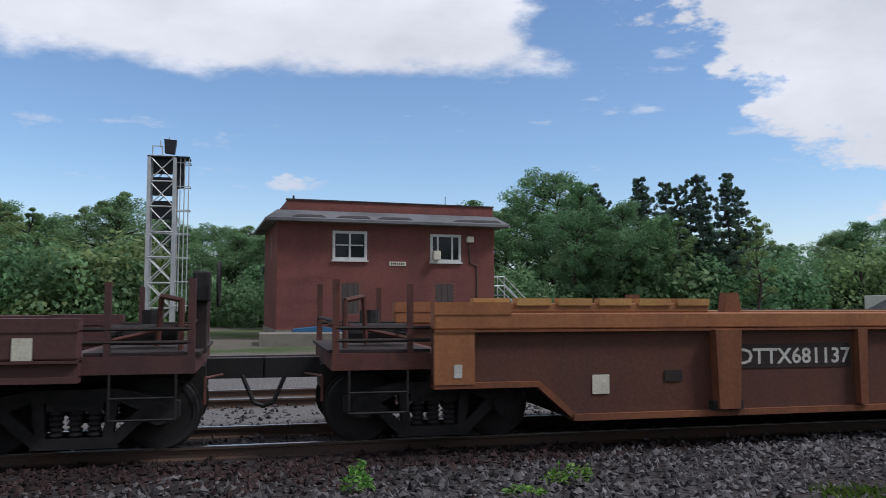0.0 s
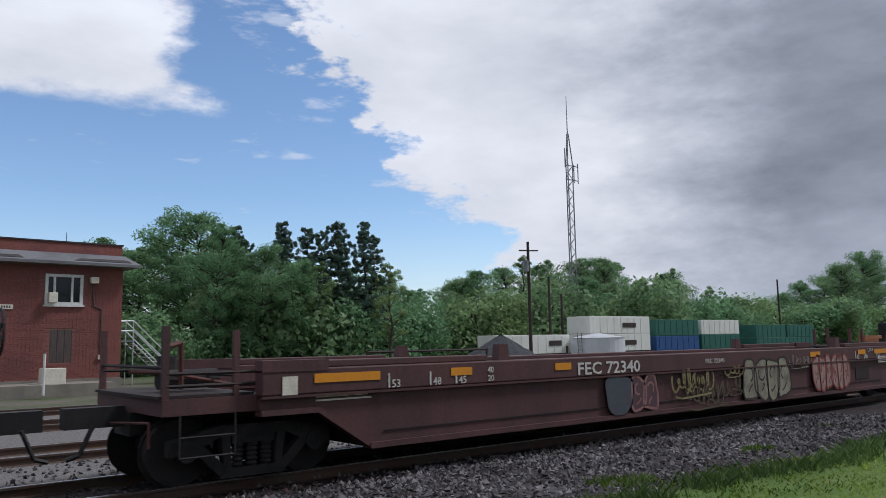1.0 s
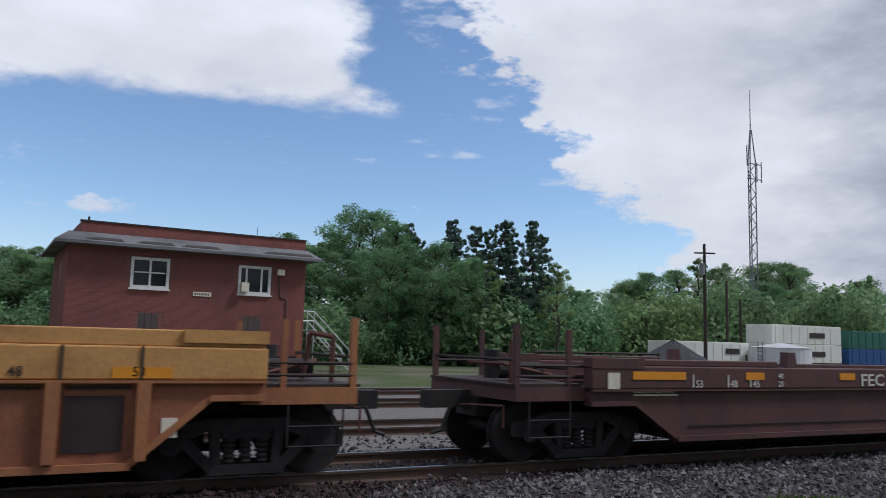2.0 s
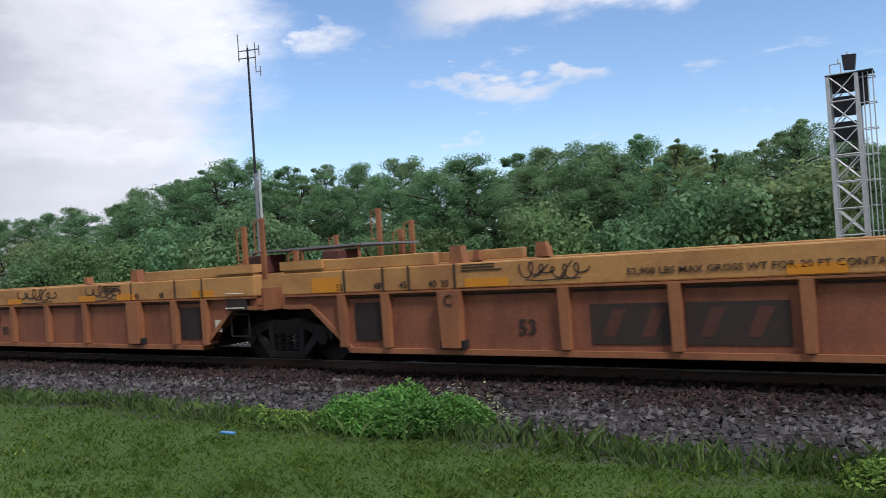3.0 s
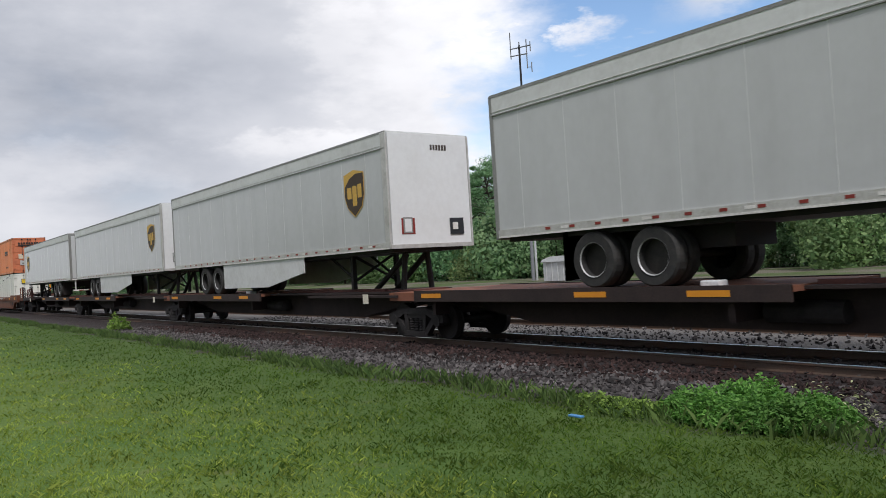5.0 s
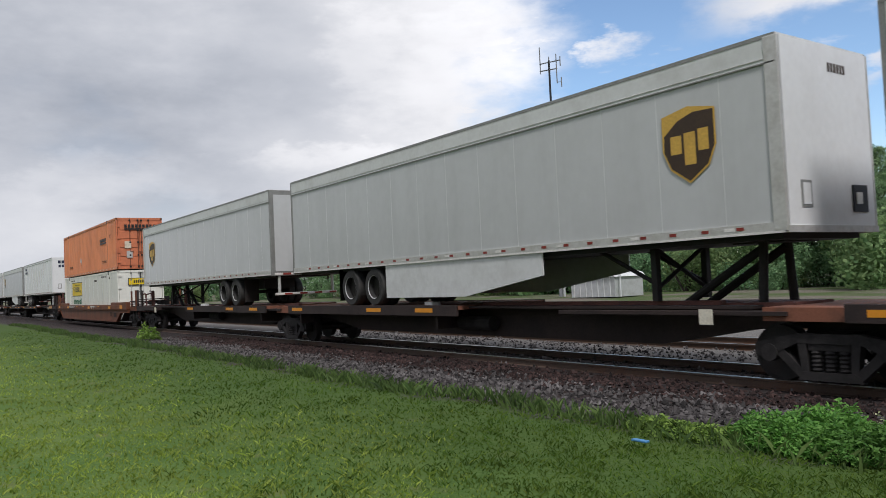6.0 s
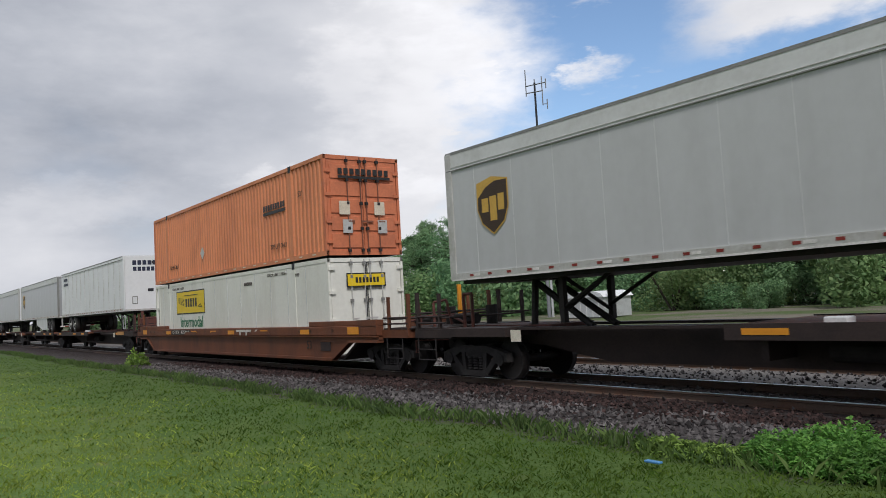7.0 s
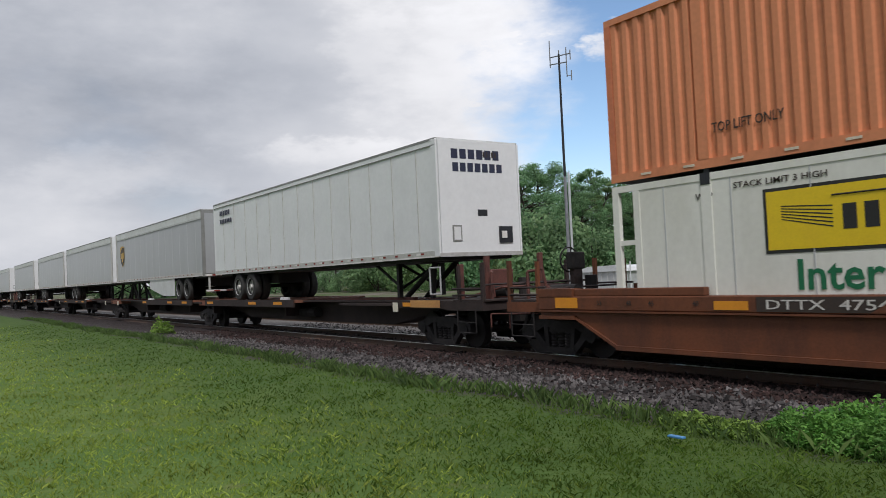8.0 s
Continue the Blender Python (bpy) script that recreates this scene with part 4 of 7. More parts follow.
# ---------------------------------------------------------------- lattice signal mast
def lattice_tower():
    t = thing("signal_tower", "silver lattice signal tower with caged ladder and dark signal heads", "signal tower", (-5.92, 44.0, -0.1))
    w, d, h = 1.32, 1.0, 9.6
    for x in (0, w):
        for y in (0, d):
            part("leg", B(x - 0.09, x + 0.09, y - 0.09, y + 0.09, 0, h), M["silver"], t)
    n = 7
    for k in range(n):
        z0, z1 = h * k / n, h * (k + 1) / n
        for y in (-0.06, d + 0.06):
            part("brace", bars([((0, y, z0), (w, y, z1))], 0.035), M["silver"], t)
            part("brace", bars([((w, y + 0.02, z0), (0, y + 0.02, z1))], 0.035), M["silver"], t)
            part("rung", bars([((0, y, z1), (w, y, z1))], 0.045), M["silver"], t)
        for x in (0, w):
            part("side_brace", bars([((x, 0, z0), (x, d, z1))], 0.03), M["silver"], t)
    for z in (6.2, 7.5, 8.7):
        part("equipment_panel", B(0.16, w - 0.16, d * 0.3, d * 0.6, z, z + 1.0, bevel=0.02), M["dark_steel"], t, "dark signal back panel")
    part("signal_head", prism(bmesh.new(), [(0.75, 9.85), (1.25, 9.8), (1.35, 10.55), (0.7, 10.6)], 0.2, 0.6), M["dark_steel"], t, "dark signal head")
    part("signal_head", prism(bmesh.new(), [(1.42, 7.9), (1.78, 8.0), (1.82, 9.6), (1.42, 9.6)], 0.2, 0.6), M["dark_steel"], t, "dark signal head")
    part("top_platform", B(-0.1, w + 0.75, -0.1, d + 0.1, 9.55, 9.62), M["dark_steel"], t)
    part("top_rail", bars([((0.15, 0, 9.6), (0.15, 0, 10.15)), ((0.65, 0, 9.6), (0.65, 0, 10.15)), ((0.15, 0, 10.15), (0.65, 0, 10.15)), ((0.55, 0, 10.1), (0.55, 0, 10.45))], 0.03), M["silver"], t)
    part("lightning_rod", bars([((0.95, 0.4, 10.5), (0.95, 0.4, 10.75))], 0.03), M["silver"], t)
    for x in (w + 0.28, w + 0.5, w + 0.72):
        part("ladder_rail", bars([((x, 0.1, 1.2), (x, 0.1, 9.6))], 0.028), M["silver"], t)
    for k in range(7):
        z = 1.5 + 1.3 * k
        part("ladder_hoop", bars([((w, 0.1, z), (w + 0.78, 0.1, z)), ((w + 0.78, 0.1, z), (w + 0.78, 0.8, z)), ((w + 0.78, 0.8, z), (w, 0.8, z))], 0.028), M["silver"], t)


lattice_tower()


def radio_mast():
    t = thing("radio_mast", "slim grey telescopic radio mast with antenna bars", "radio mast", (-47.45, 43.0, -0.1))
    part("lower_pole", C((0, 0, 0), (0, 0, 9.3), 0.16, 0.13, seg=12), M["pole"], t)
    part("support_pole", C((0.32, 0.1, 0), (0.32, 0.1, 9.6), 0.1, seg=10), M["silver"], t)
    part("upper_pole", C((0, 0, 9.3), (0, 0, 19.4), 0.11, 0.08, seg=10), M["dark_steel"], t)
    part("cross_bar", bars([((-1.1, 0, 19.35), (1.3, 0, 19.1)), ((-1.1, 0, 18.75), (0.9, 0, 18.5))], 0.05), M["pole"], t)
    for x, a, b in ((-1.05, 18.5, 20.75), (0.0, 18.4, 19.7), (0.85, 17.3, 19.7), (1.3, 18.6, 19.4), (1.35, 16.9, 17.7)):
        part("dipole", bars([((x, 0, a), (x, 0, b))], 0.045), M["pole"], t)
    part("lower_bar", bars([((0.85, 0, 17.4), (1.35, 0, 17.3))], 0.03), M["pole"], t)


radio_mast()
sh = thing("trackside_shed", "small pale metal equipment shed with a low gable roof", "shed", (-44.2, 41.0, -0.1))
part("wall", B(0, 4.4, 0, 3, 0, 1.45), M["silver"], sh)
part("roof", prism(bmesh.new(), [(-0.15, 1.45), (4.55, 1.45), (4.3, 1.72), (3.6, 1.9), (0.9, 1.86), (0.1, 1.66)], -0.15, 3.15), M["tank"], sh, "pale metal roof")
part("vent_post", C((4.75, 0.2, 0), (4.75, 0.2, 2.15), 0.05), M["tank"], sh)
for k in range(7):
    part("wall_rib", B(0.3 + 0.6 * k, 0.36 + 0.6 * k, -0.03, 0, 0.0, 1.42), M["skirt"], sh)


def lattice_antenna():
    t = thing("lattice_antenna", "tall thin guyed lattice antenna with side arms", "antenna tower", (68.3, 60.0, -0.1))
    w = 0.4
    for x, y in ((-w, -w * 0.6), (w, -w * 0.6), (0, w)):
        part("leg", bars([((x, y, 0), (x, y, 22.5)), ((x, y, 22.5), (x * 0.2, y * 0.2, 26))], 0.07), M["pole"], t)
    for k in range(26):
        z = 0.85 * k
        s = 1 if k % 2 else -1
        part("brace", bars([((-w * s, -w * 0.6, z), (w * s, -w * 0.6, z + 0.85)), ((0, w, z), (w * s, -w * 0.6, z + 0.85))], 0.04), M["pole"], t)
    part("whip", C((0, 0, 25.6), (0, 0, 30.6), 0.07, 0.03), M["pole"], t)
    part("side_arm", bars([((-0.6, 0, 22.2), (1.6, 0, 22.2)), ((-0.6, 0, 20.5), (1.6, 0, 20.5)), ((1.6, 0, 20.2), (1.6, 0, 22.6)), ((-0.6, 0, 21.9), (-0.6, 0, 24.2)), ((0.9, 0, 20.2), (0.9, 0, 22.4))], 0.06), M["pole"], t)


lattice_antenna()


def utility_pole(x, y, h, arm=True, r=0.14):
    t = thing("utility_pole", "dark timber utility pole" + (" with a crossarm" if arm else ""), "utility pole", (x, y, -0.2))
    part("pole", C((0, 0, 0), (0, 0, h), r, r * 0.7), M["wood"], t)
    if arm:
        part("crossarm", bars([((-0.9, 0, h - 0.7), (1.0, 0, h - 0.6))], 0.06), M["wood"], t)
        part("transformer", C((-0.25, 0, h - 2.2), (-0.25, 0, h - 1.4), 0.2), M["pole"], t)


for x, y, h, arm in ((40.9, 40, 9.1, True), (48.3, 45, 7.2, False), (49.8, 45, 5.8, False), (95.8, 50, 9.1, False), (118, 52, 8.0, True)):
    utility_pole(x, y, h, arm)

tk = thing("storage_tank", "white cylindrical storage tank with a shallow cone roof", "tank", (48.3, 40.0, -0.2))
part("shell", C((0, 0, 0), (0, 0, 2.0), 2.1, seg=28), M["tank"], tk)
part("cone_roof", C((0, 0, 2.0), (0, 0, 2.35), 2.15, 0.2, seg=28), M["silver"], tk)
part("ladder", bars([((-2.2, -0.3, 0), (-2.2, -0.3, 2.4)), ((-2.2, 0.1, 0), (-2.2, 0.1, 2.4))] + [((-2.2, -0.3, 0.3 * k + 0.2), (-2.2, 0.1, 0.3 * k + 0.2)) for k in range(7)], 0.03), M["pole"], tk)


def gravel_pile():
    bm = bmesh.new()
    n, m_ = 36, 12
    rings = []
    for j in range(m_):
        f = j / (m_ - 1)
        ring = []
        for k in range(n):
            a = k * math.tau / n
            r = (1 - f) * (1 + 0.12 * noise.noise(Vector((math.cos(a) * 2, math.sin(a) * 2, 1))))
            z = 2.35 * f ** 0.9 + 0.09 * noise.noise(Vector((k * 0.9, j * 0.9, 2)))
            ring.append(bm.verts.new((4.2 * r * math.cos(a), 3.0 * r * math.sin(a), z)))
        rings.append(ring)
    for r0, r1 in zip(rings, rings[1:]):
        for k in range(n):
            bm.faces.new((r0[k], r0[(k + 1) % n], r1[(k + 1) % n], r1[k]))
    solid("gravel_pile", bm, M["stone_pile"], "heap of dark grey crushed stone", "gravel pile", (31.6, 33.2, -0.3))


gravel_pile()


def parked_box(x, z, L, ma, label, y=42.0, h=1.45, bars_at=()):
    t = thing("shipping_container", label, "container", (x, y, z), group="containers on the parked train")
    part("body", B(0, L, 0, 2.5, 0, h, bevel=0.03), M[ma], t)
    for k in range(int(L / 0.9)):
        part("side_rib", B(0.4 + 0.9 * k, 0.5 + 0.9 * k, -0.03, 0, 0.1, h - 0.1), M[ma], t)
    for x0, x1, z0, z1 in bars_at:
        part("lettering_bar", B(x0, x1, -0.045, -0.03, z0, z1), M["dark_mark"], t)


parked_box(39.7, 0.65, 7.6, "box_white", "white container with dark lettering on a parked railcar", bars_at=((5.2, 6.6, 0.6, 1.0),))
parked_box(49.8, 2.15, 8.0, "box_white", "white container stacked on another, dark lettering", bars_at=((4.2, 6.0, 0.5, 0.9),))
parked_box(49.8, 0.68, 8.0, "box_white", "white container in the lower row of a parked train", bars_at=((4.2, 6.0, 0.5, 0.9),))
parked_box(58.7, 1.9, 6.6, "box_green", "dark green container stacked on a parked train")
parked_box(58.7, 0.5, 6.6, "box_blue", "blue container in the lower row of a parked train", h=1.38)
parked_box(65.8, 2.0, 6.6, "box_white", "off-white container stacked on a parked train", h=1.35)
parked_box(65.8, 0.6, 6.6, "box_green", "dark green container in the lower row of a parked train", h=1.38)
parked_box(75.6, 1.6, 6.0, "box_green", "dark green container stacked on a parked train", h=1.3)
parked_box(82.0, 1.6, 6.0, "box_green", "dark green container stacked on a parked train", h=1.3)
parked_box(75.6, 0.3, 12.4, "box_green", "dark green container in the lower row of a parked train", h=1.28)
pc = thing("parked_flatcar", "dark parked container flatcar on a yard track", "railcar", (36.0, 42.0, -0.2))
part("frame", B(0, 56, 0.2, 2.3, 0.55, 0.84), M["flat"], pc)
for k in range(14):
    part("wheel", C((1.5 + 4 * k, 0.3, 0.4), (1.5 + 4 * k, 0.45, 0.4), 0.42, seg=16), M["black"], pc)
part("underframe", B(0.5, 55, 0.9, 1.6, 0.2, 0.55), M["black"], pc)
gc = thing("empty_flatcar", "low dark empty railcar standing on a siding", "railcar", (16.5, 25.6, RAIL))
part("frame", B(0, 11, -1.3, 1.3, 0.75, 1.1), M["maroon"], gc)
part("end_rack", bars([((0, -1.2, 1.05), (0, -1.2, 1.5)), ((6.0, -1.2, 1.05), (6.0, -1.2, 1.5)), ((11, -1.2, 1.05), (11, -1.2, 1.5)), ((0, -1.2, 1.45), (6.0, -1.2, 1.45))], 0.05), M["flat"], gc)
for k in (1.2, 3.0, 8.2, 10.0):
    for yy in (-0.8, 0.7):
        part("wheel", C((k, yy, 0.45), (k, yy + 0.12, 0.45), 0.45, seg=18), M["black"], gc)


# ---------------------------------------------------------------- trees
def tree_proto(kind, seed, h, crown_r, n):
    """A tapered trunk with limbs, and a crown of leaf clumps with gaps."""
    rng = np.random.default_rng(seed)
    t = new("tree")
    tr = bmesh.new()
    pts = [Vector((0, 0, -0.3))]
    for k in range(1, 6):
        pts.append(Vector((rng.normal(0, 0.09) * k * 0.5, rng.normal(0, 0.09) * k * 0.5, h * 0.93 * k / 5)))
    r0 = 0.018 * h
    for k in range(5):
        cyl(tr, pts[k], pts[k + 1], r0 * (1 - k / 5.3), r0 * (1 - (k + 1) / 5.3), seg=7)

    def trunk_at(f):
        f = min(max(f, 0), 0.999) * 5
        k = int(f)
        return pts[k].lerp(pts[k + 1], f - k)

    clumps = []
    if kind == "pine":
        for f0 in np.linspace(0.42, 1.0, 13):
            for q in range(10):
                f = min(1.0, f0 + rng.uniform(-0.035, 0.035))
                a = rng.uniform(0, math.tau)
                rr = crown_r * 1.15 * (1.16 - f) ** 0.6 * rng.uniform(0.25, 1.2)
                c = trunk_at(f) + Vector((math.cos(a) * rr, math.sin(a) * rr, rng.uniform(-0.15, 0.15) - 0.12 * rr))
                cyl(tr, trunk_at(f - 0.02), c, 0.03, 0.015, seg=4)
                clumps.append((c, Vector((0.36, 0.36, 0.27)) * rng.uniform(0.35, 1.0) * (1.25 - 0.6 * f)))
    else:
        lo = 0.2 if kind == "broad" else 0.3
        for f in np.linspace(lo, 1.0, 16):
            prof = math.sin(math.pi * min(1.0, (f - lo + 0.16) / (1.34 - lo))) ** 0.8
            prof *= min(1.0, (1.20 - f) * 2.4)
            for q in range(6 if kind == "broad" else 3):
                a = rng.uniform(0, math.tau)
                rr = crown_r * prof * rng.uniform(0.25, 1.3)
                c = trunk_at(f) + Vector((math.cos(a) * rr, math.sin(a) * rr, rng.uniform(-0.4, 0.5)))
                cyl(tr, trunk_at(f - 0.08), c, 0.05, 0.015, seg=4)
                s = crown_r * (0.29 if kind == "broad" else 0.21) * rng.uniform(0.4, 1.3) * min(1.0, 0.65 + (1.10 - f) * 1.4)
                clumps.append((c, Vector((s, s, s * 0.72))))
    part("trunk", tr, M["bark"], t, "bare tapering trunk with limbs")
    vs, fs = [], []
    each = max(8, n // len(clumps))
    size = 0.064 if kind != "pine" else 0.06
    for c, s in clumps:
        for q in range(each):
            o = Vector(rng.normal(size=3)).normalized()
            d = o * rng.uniform(0.15, 1.0) ** 0.5 * (1 + 0.3 * rng.random())
            p = c + Vector((d.x * s.x, d.y * s.y, d.z * s.z))
            nrm = (o + Vector(rng.normal(size=3)) * 0.45).normalized()
            u = nrm.cross(Vector(rng.normal(size=3))).normalized()
            w = nrm.cross(u)
            k = size * rng.uniform(0.6, 1.5)
            i = len(vs)
            vs += [tuple(p - u * k), tuple(p + w * k * 0.6), tuple(p + u * k), tuple(p - w * k * 0.6)]
            fs.append((i, i + 1, i + 2, i + 3))
    me = bpy.data.meshes.new("crown")
    me.from_pydata(vs, [], fs)
    me.materials.append(M["needle" if kind == "pine" else "leaf_light" if kind == "light" else "leaf"])
    part("crown", me, None, t)
    return t


LABELS = dict(broad="tall broadleaf tree in full green leaf", light="slender tree with airy light green leaves", pine="tall dark pine with bare lower trunk", bush="dense green bush in front of the trees")
PROTO = {}
for kind, seed, h, r, n in (("broad", 1, 10, 2.7, 26000), ("broad", 2, 10, 3.1, 29000), ("broad", 3, 10, 2.2, 21000), ("broad", 4, 10, 2.8, 26000), ("broad", 9, 10, 2.4, 17000), ("light", 5, 10, 2.1, 11000), ("light", 6, 10, 1.7, 8600), ("pine", 7, 10, 1.5, 15000), ("pine", 8, 10, 1.7, 16000), ("pine", 10, 10, 1.3, 14000)):
    PROTO.setdefault(kind, []).append(tree_proto(kind, seed, h, r, n))


def bush_proto(seed, light):
    rng = np.random.default_rng(seed)
    t = new("bush")
    vs, fs = [], []
    for c in range(16):
        cx, cy, cz = rng.uniform(-1.7, 1.7), rng.uniform(-1.0, 1.0), rng.uniform(0.2, 2.1)
        s = rng.uniform(0.6, 1.05)
        for q in range(330):
            d = Vector(rng.normal(size=3)).normalized() * (0.6 + 0.55 * rng.random())
            p = Vector((cx, cy, cz)) + d * s
            if p.z < -0.1:
                p.z = rng.uniform(0, 0.5)
            nrm = (d + Vector(rng.normal(size=3)) * 0.4).normalized()
            u = nrm.cross(Vector(rng.normal(size=3))).normalized()
            w = nrm.cross(u)
            k = rng.uniform(0.05, 0.12)
            i = len(vs)
            vs += [tuple(p - u * k), tuple(p + w * k * 0.6), tuple(p + u * k), tuple(p - w * k * 0.6)]
            fs.append((i, i + 1, i + 2, i + 3))
    me = bpy.data.meshes.new("foliage")
    me.from_pydata(vs, [], fs)
    me.materials.append(M["leaf_light" if light else "leaf"])
    part("foliage", me, None, t)
    part("stem", bars([((0, 0, -0.2), (rng.uniform(-1, 1), rng.uniform(-0.6, 0.6), 1.8)) for k in range(6)], 0.04, 5), M["bark"], t)
    return t


BUSH = [bush_proto(11, False), bush_proto(12, True), bush_proto(13, False)]
for pr in [p for v in PROTO.values() for p in v]:
    pr.location = (0, 0, 0)
PLACED = set()


def plant(proto, label, category, x, y, scale, rz, group):
    m = pose(x, y, -0.15, 0, 0, rz)
    if proto in PLACED:
        ob = copy_thing(proto, m)
    else:
        PLACED.add(proto)
        ob = proto
        ob.matrix_basis = m
    ob.scale = scale
    tagged(ob, label, category, group)
    return ob


SKYLINE = [(-82, 4.0), (-75, 5.2), (-67, 5.2), (-62, 3.2), (-57, 3.9), (-54, 5.6), (-51, 6.6), (-48, 5.6), (-45, 6.8), (-42, 5.4), (-38, 4.6), (-35, 5.2), (-32, 5.4), (-26, 6.2), (-24, 7.6), (-22, 9.6), (-19, 9.6), (-16, 8.0), (-12, 6.5), (0, 6.2), (3, 6.8), (10, 7.2), (15, 7.4), (21, 7.6), (25, 7.3), (28, 7.9), (33, 7.4), (38, 7.2), (45, 7.5), (50, 7.6), (55, 7.0), (59, 5.4), (63, 4.4), (70, 2.6), (82, 1.4)]


def skyline(a):
    return float(np.interp(a, [p[0] for p in SKYLINE], [p[1] for p in SKYLINE]))


def tree_line():
    rng = random.Random(21)
    a = -82.0
    while a < 82:
        for depth, drop in ((64, 1.0), (74, 0.97)):
            b = a + rng.uniform(-0.9, 0.9)
            dist = max(depth, min((depth - 3) / math.cos(radians(b)), 165.0)) + rng.uniform(-3, 4)
            top = dist * math.tan(radians(skyline(b) * drop * rng.uniform(0.78, 1.07))) + 1.7
            kind = "light" if rng.random() < 0.15 else "broad"
            s = top / 10
            w = max(0.95, min(1.4, s * 1.15) if dist < 80 else s * 1.1) * rng.uniform(0.85, 1.25)
            plant(rng.choice(PROTO[kind]), LABELS[kind], "tree", -math.sin(radians(b)) * dist, math.cos(radians(b)) * dist, (w, w, s), rng.uniform(0, 360), "trees behind the yard")
        a += 2.35
    for b, top in ((-24.2, 9.2), (-25.0, 8.2), (-27.4, 9.6), (-28.2, 8.4), (-29.5, 9.2), (-30.3, 8.9), (-31.2, 9.6), (-31.9, 8.7), (-33.6, 9.7), (-34.1, 8.6), (-0.8, 6.0), (6.2, 6.6)):
        dist = 61.0
        s = (dist * math.tan(radians(top)) + 1.7) / 10
        plant(rng.choice(PROTO["pine"]), LABELS["pine"], "tree", -math.sin(radians(b)) * dist, math.cos(radians(b)) * dist, (s * 0.78, s * 0.78, s), rng.uniform(0, 360), "pines beside the signal box")
    for kind, b, top in (("broad", -23.0, 8.9), ("broad", -26.4, 7.4), ("broad", -28.9, 6.6), ("light", -30.2, 6.4), ("light", -35.4, 6.2), ("light", 17.5, 7.4)):
        dist = 58.5
        s = (dist * math.tan(radians(top)) + 1.7) / 10
        plant(rng.choice(PROTO[kind]), LABELS[kind], "tree", -math.sin(radians(b)) * dist, math.cos(radians(b)) * dist, (s * 0.95, s * 0.95, s), rng.uniform(0, 360), "trees behind the yard")
    a = -80.0
    while a < 80:
        dist = max(54.0, min(52 / math.cos(radians(a)), 150.0)) + rng.uniform(0, 8)
        s = rng.choice((0.75, 1.0, 1.3, 1.6, 2.1)) * rng.uniform(0.85, 1.15) * (min(dist / 58, 1.5) if abs(a) < 66 else 1.2)
        plant(rng.choice(BUSH), LABELS["bush"], "bush", -math.sin(radians(a)) * dist, math.cos(radians(a)) * dist, (s * 1.2, s, s), rng.uniform(0, 360), "bushes along the wood edge")
        a += rng.uniform(1.2, 2.2)


tree_line()


def trees_behind_lawn():
    """The wood on the near side of the line, mirrored in the trailer sides."""
    rng = random.Random(31)
    for k in range(30):
        x, y = -170 + 8.0 * k + rng.uniform(-1.5, 1.5), -56 + rng.uniform(-5, 4)
        h = rng.uniform(1.1, 1.5)
        plant(rng.choice(PROTO["broad"]), LABELS["broad"], "tree", x, y, (h * 1.3, h * 1.3, h), rng.uniform(0, 360), "trees beyond the lawn")


trees_behind_lawn()


# ---------------------------------------------------------------- train: trucks and cars
CACHE = {}


def shared(key, build, ma):
    if key not in CACHE:
        CACHE[key] = mesh_of(build(), key, ma)
    return CACHE[key]


def wheel_bm(side):
    bm = bmesh.new()
    cyl(bm, (0, 0, 0), (0, side * 0.13, 0), 0.42, seg=28)
    cyl(bm, (0, side * 0.13, 0), (0, side * 0.16, 0), 0.455, seg=28)
    cyl(bm, (0, -side * 0.05, 0), (0, 0, 0), 0.13, seg=14)
    return bm


def rim_bm(side):
    bm = bmesh.new()
    n = 28
    for r0, r1 in ((0.36, 0.415),):
        a = [bm.verts.new((r0 * math.cos(k * math.tau / n), -side * 0.012, r0 * math.sin(k * math.tau / n))) for k in range(n)]
        b = [bm.verts.new((r1 * math.cos(k * math.tau / n), -side * 0.012, r1 * math.sin(k * math.tau / n))) for k in range(n)]
        c = [bm.verts.new((r1 * math.cos(k * math.tau / n), side * 0.01, r1 * math.sin(k * math.tau / n))) for k in range(n)]
        for k in range(n):
            j = (k + 1) % n
            bm.faces.new((a[k], a[j], b[j], b[k])), bm.faces.new((b[k], b[j], c[j], c[k]))
    return bm


def side_frame_bm():
    bm = bmesh.new()
    top = [(-1.12, 0.40), (-1.12, 0.58), (-0.85, 0.66), (-0.45, 0.74), (0.45, 0.74), (0.85, 0.66), (1.12, 0.58), (1.12, 0.40), (0.85, 0.42), (0.46, 0.60), (-0.46, 0.60), (-0.85, 0.42)]
    prism(bm, top, -0.08, 0.08)
    for s in (-1, 1):
        prism(bm, [(s * 0.86, 0.5), (s * 0.72, 0.55), (s * 0.34, 0.18), (s * 0.44, 0.10)], -0.07, 0.07)
        prism(bm, [(s * 0.46, 0.66), (s * 0.33, 0.66), (s * 0.30, 0.2), (s * 0.40, 0.2)], -0.075, 0.075)
    prism(bm, [(-0.46, 0.08), (0.46, 0.08), (0.40, 0.20), (-0.40, 0.20)], -0.09, 0.09)
    return bm


def spring_bm():
    """One coil spring as a ridged column."""
    bm = bmesh.new()
    rings = []
    for q in range(11):
        r = 0.085 if q % 2 else 0.06
        rings.append([bm.verts.new((r * math.cos(k * math.tau / 10), r * math.sin(k * math.tau / 10), 0.20 + 0.03 * q)) for k in range(10)])
    for a, b in zip(rings, rings[1:]):
        for k in range(10):
            bm.faces.new((a[k], a[(k + 1) % 10], b[(k + 1) % 10], b[k]))
    return bm


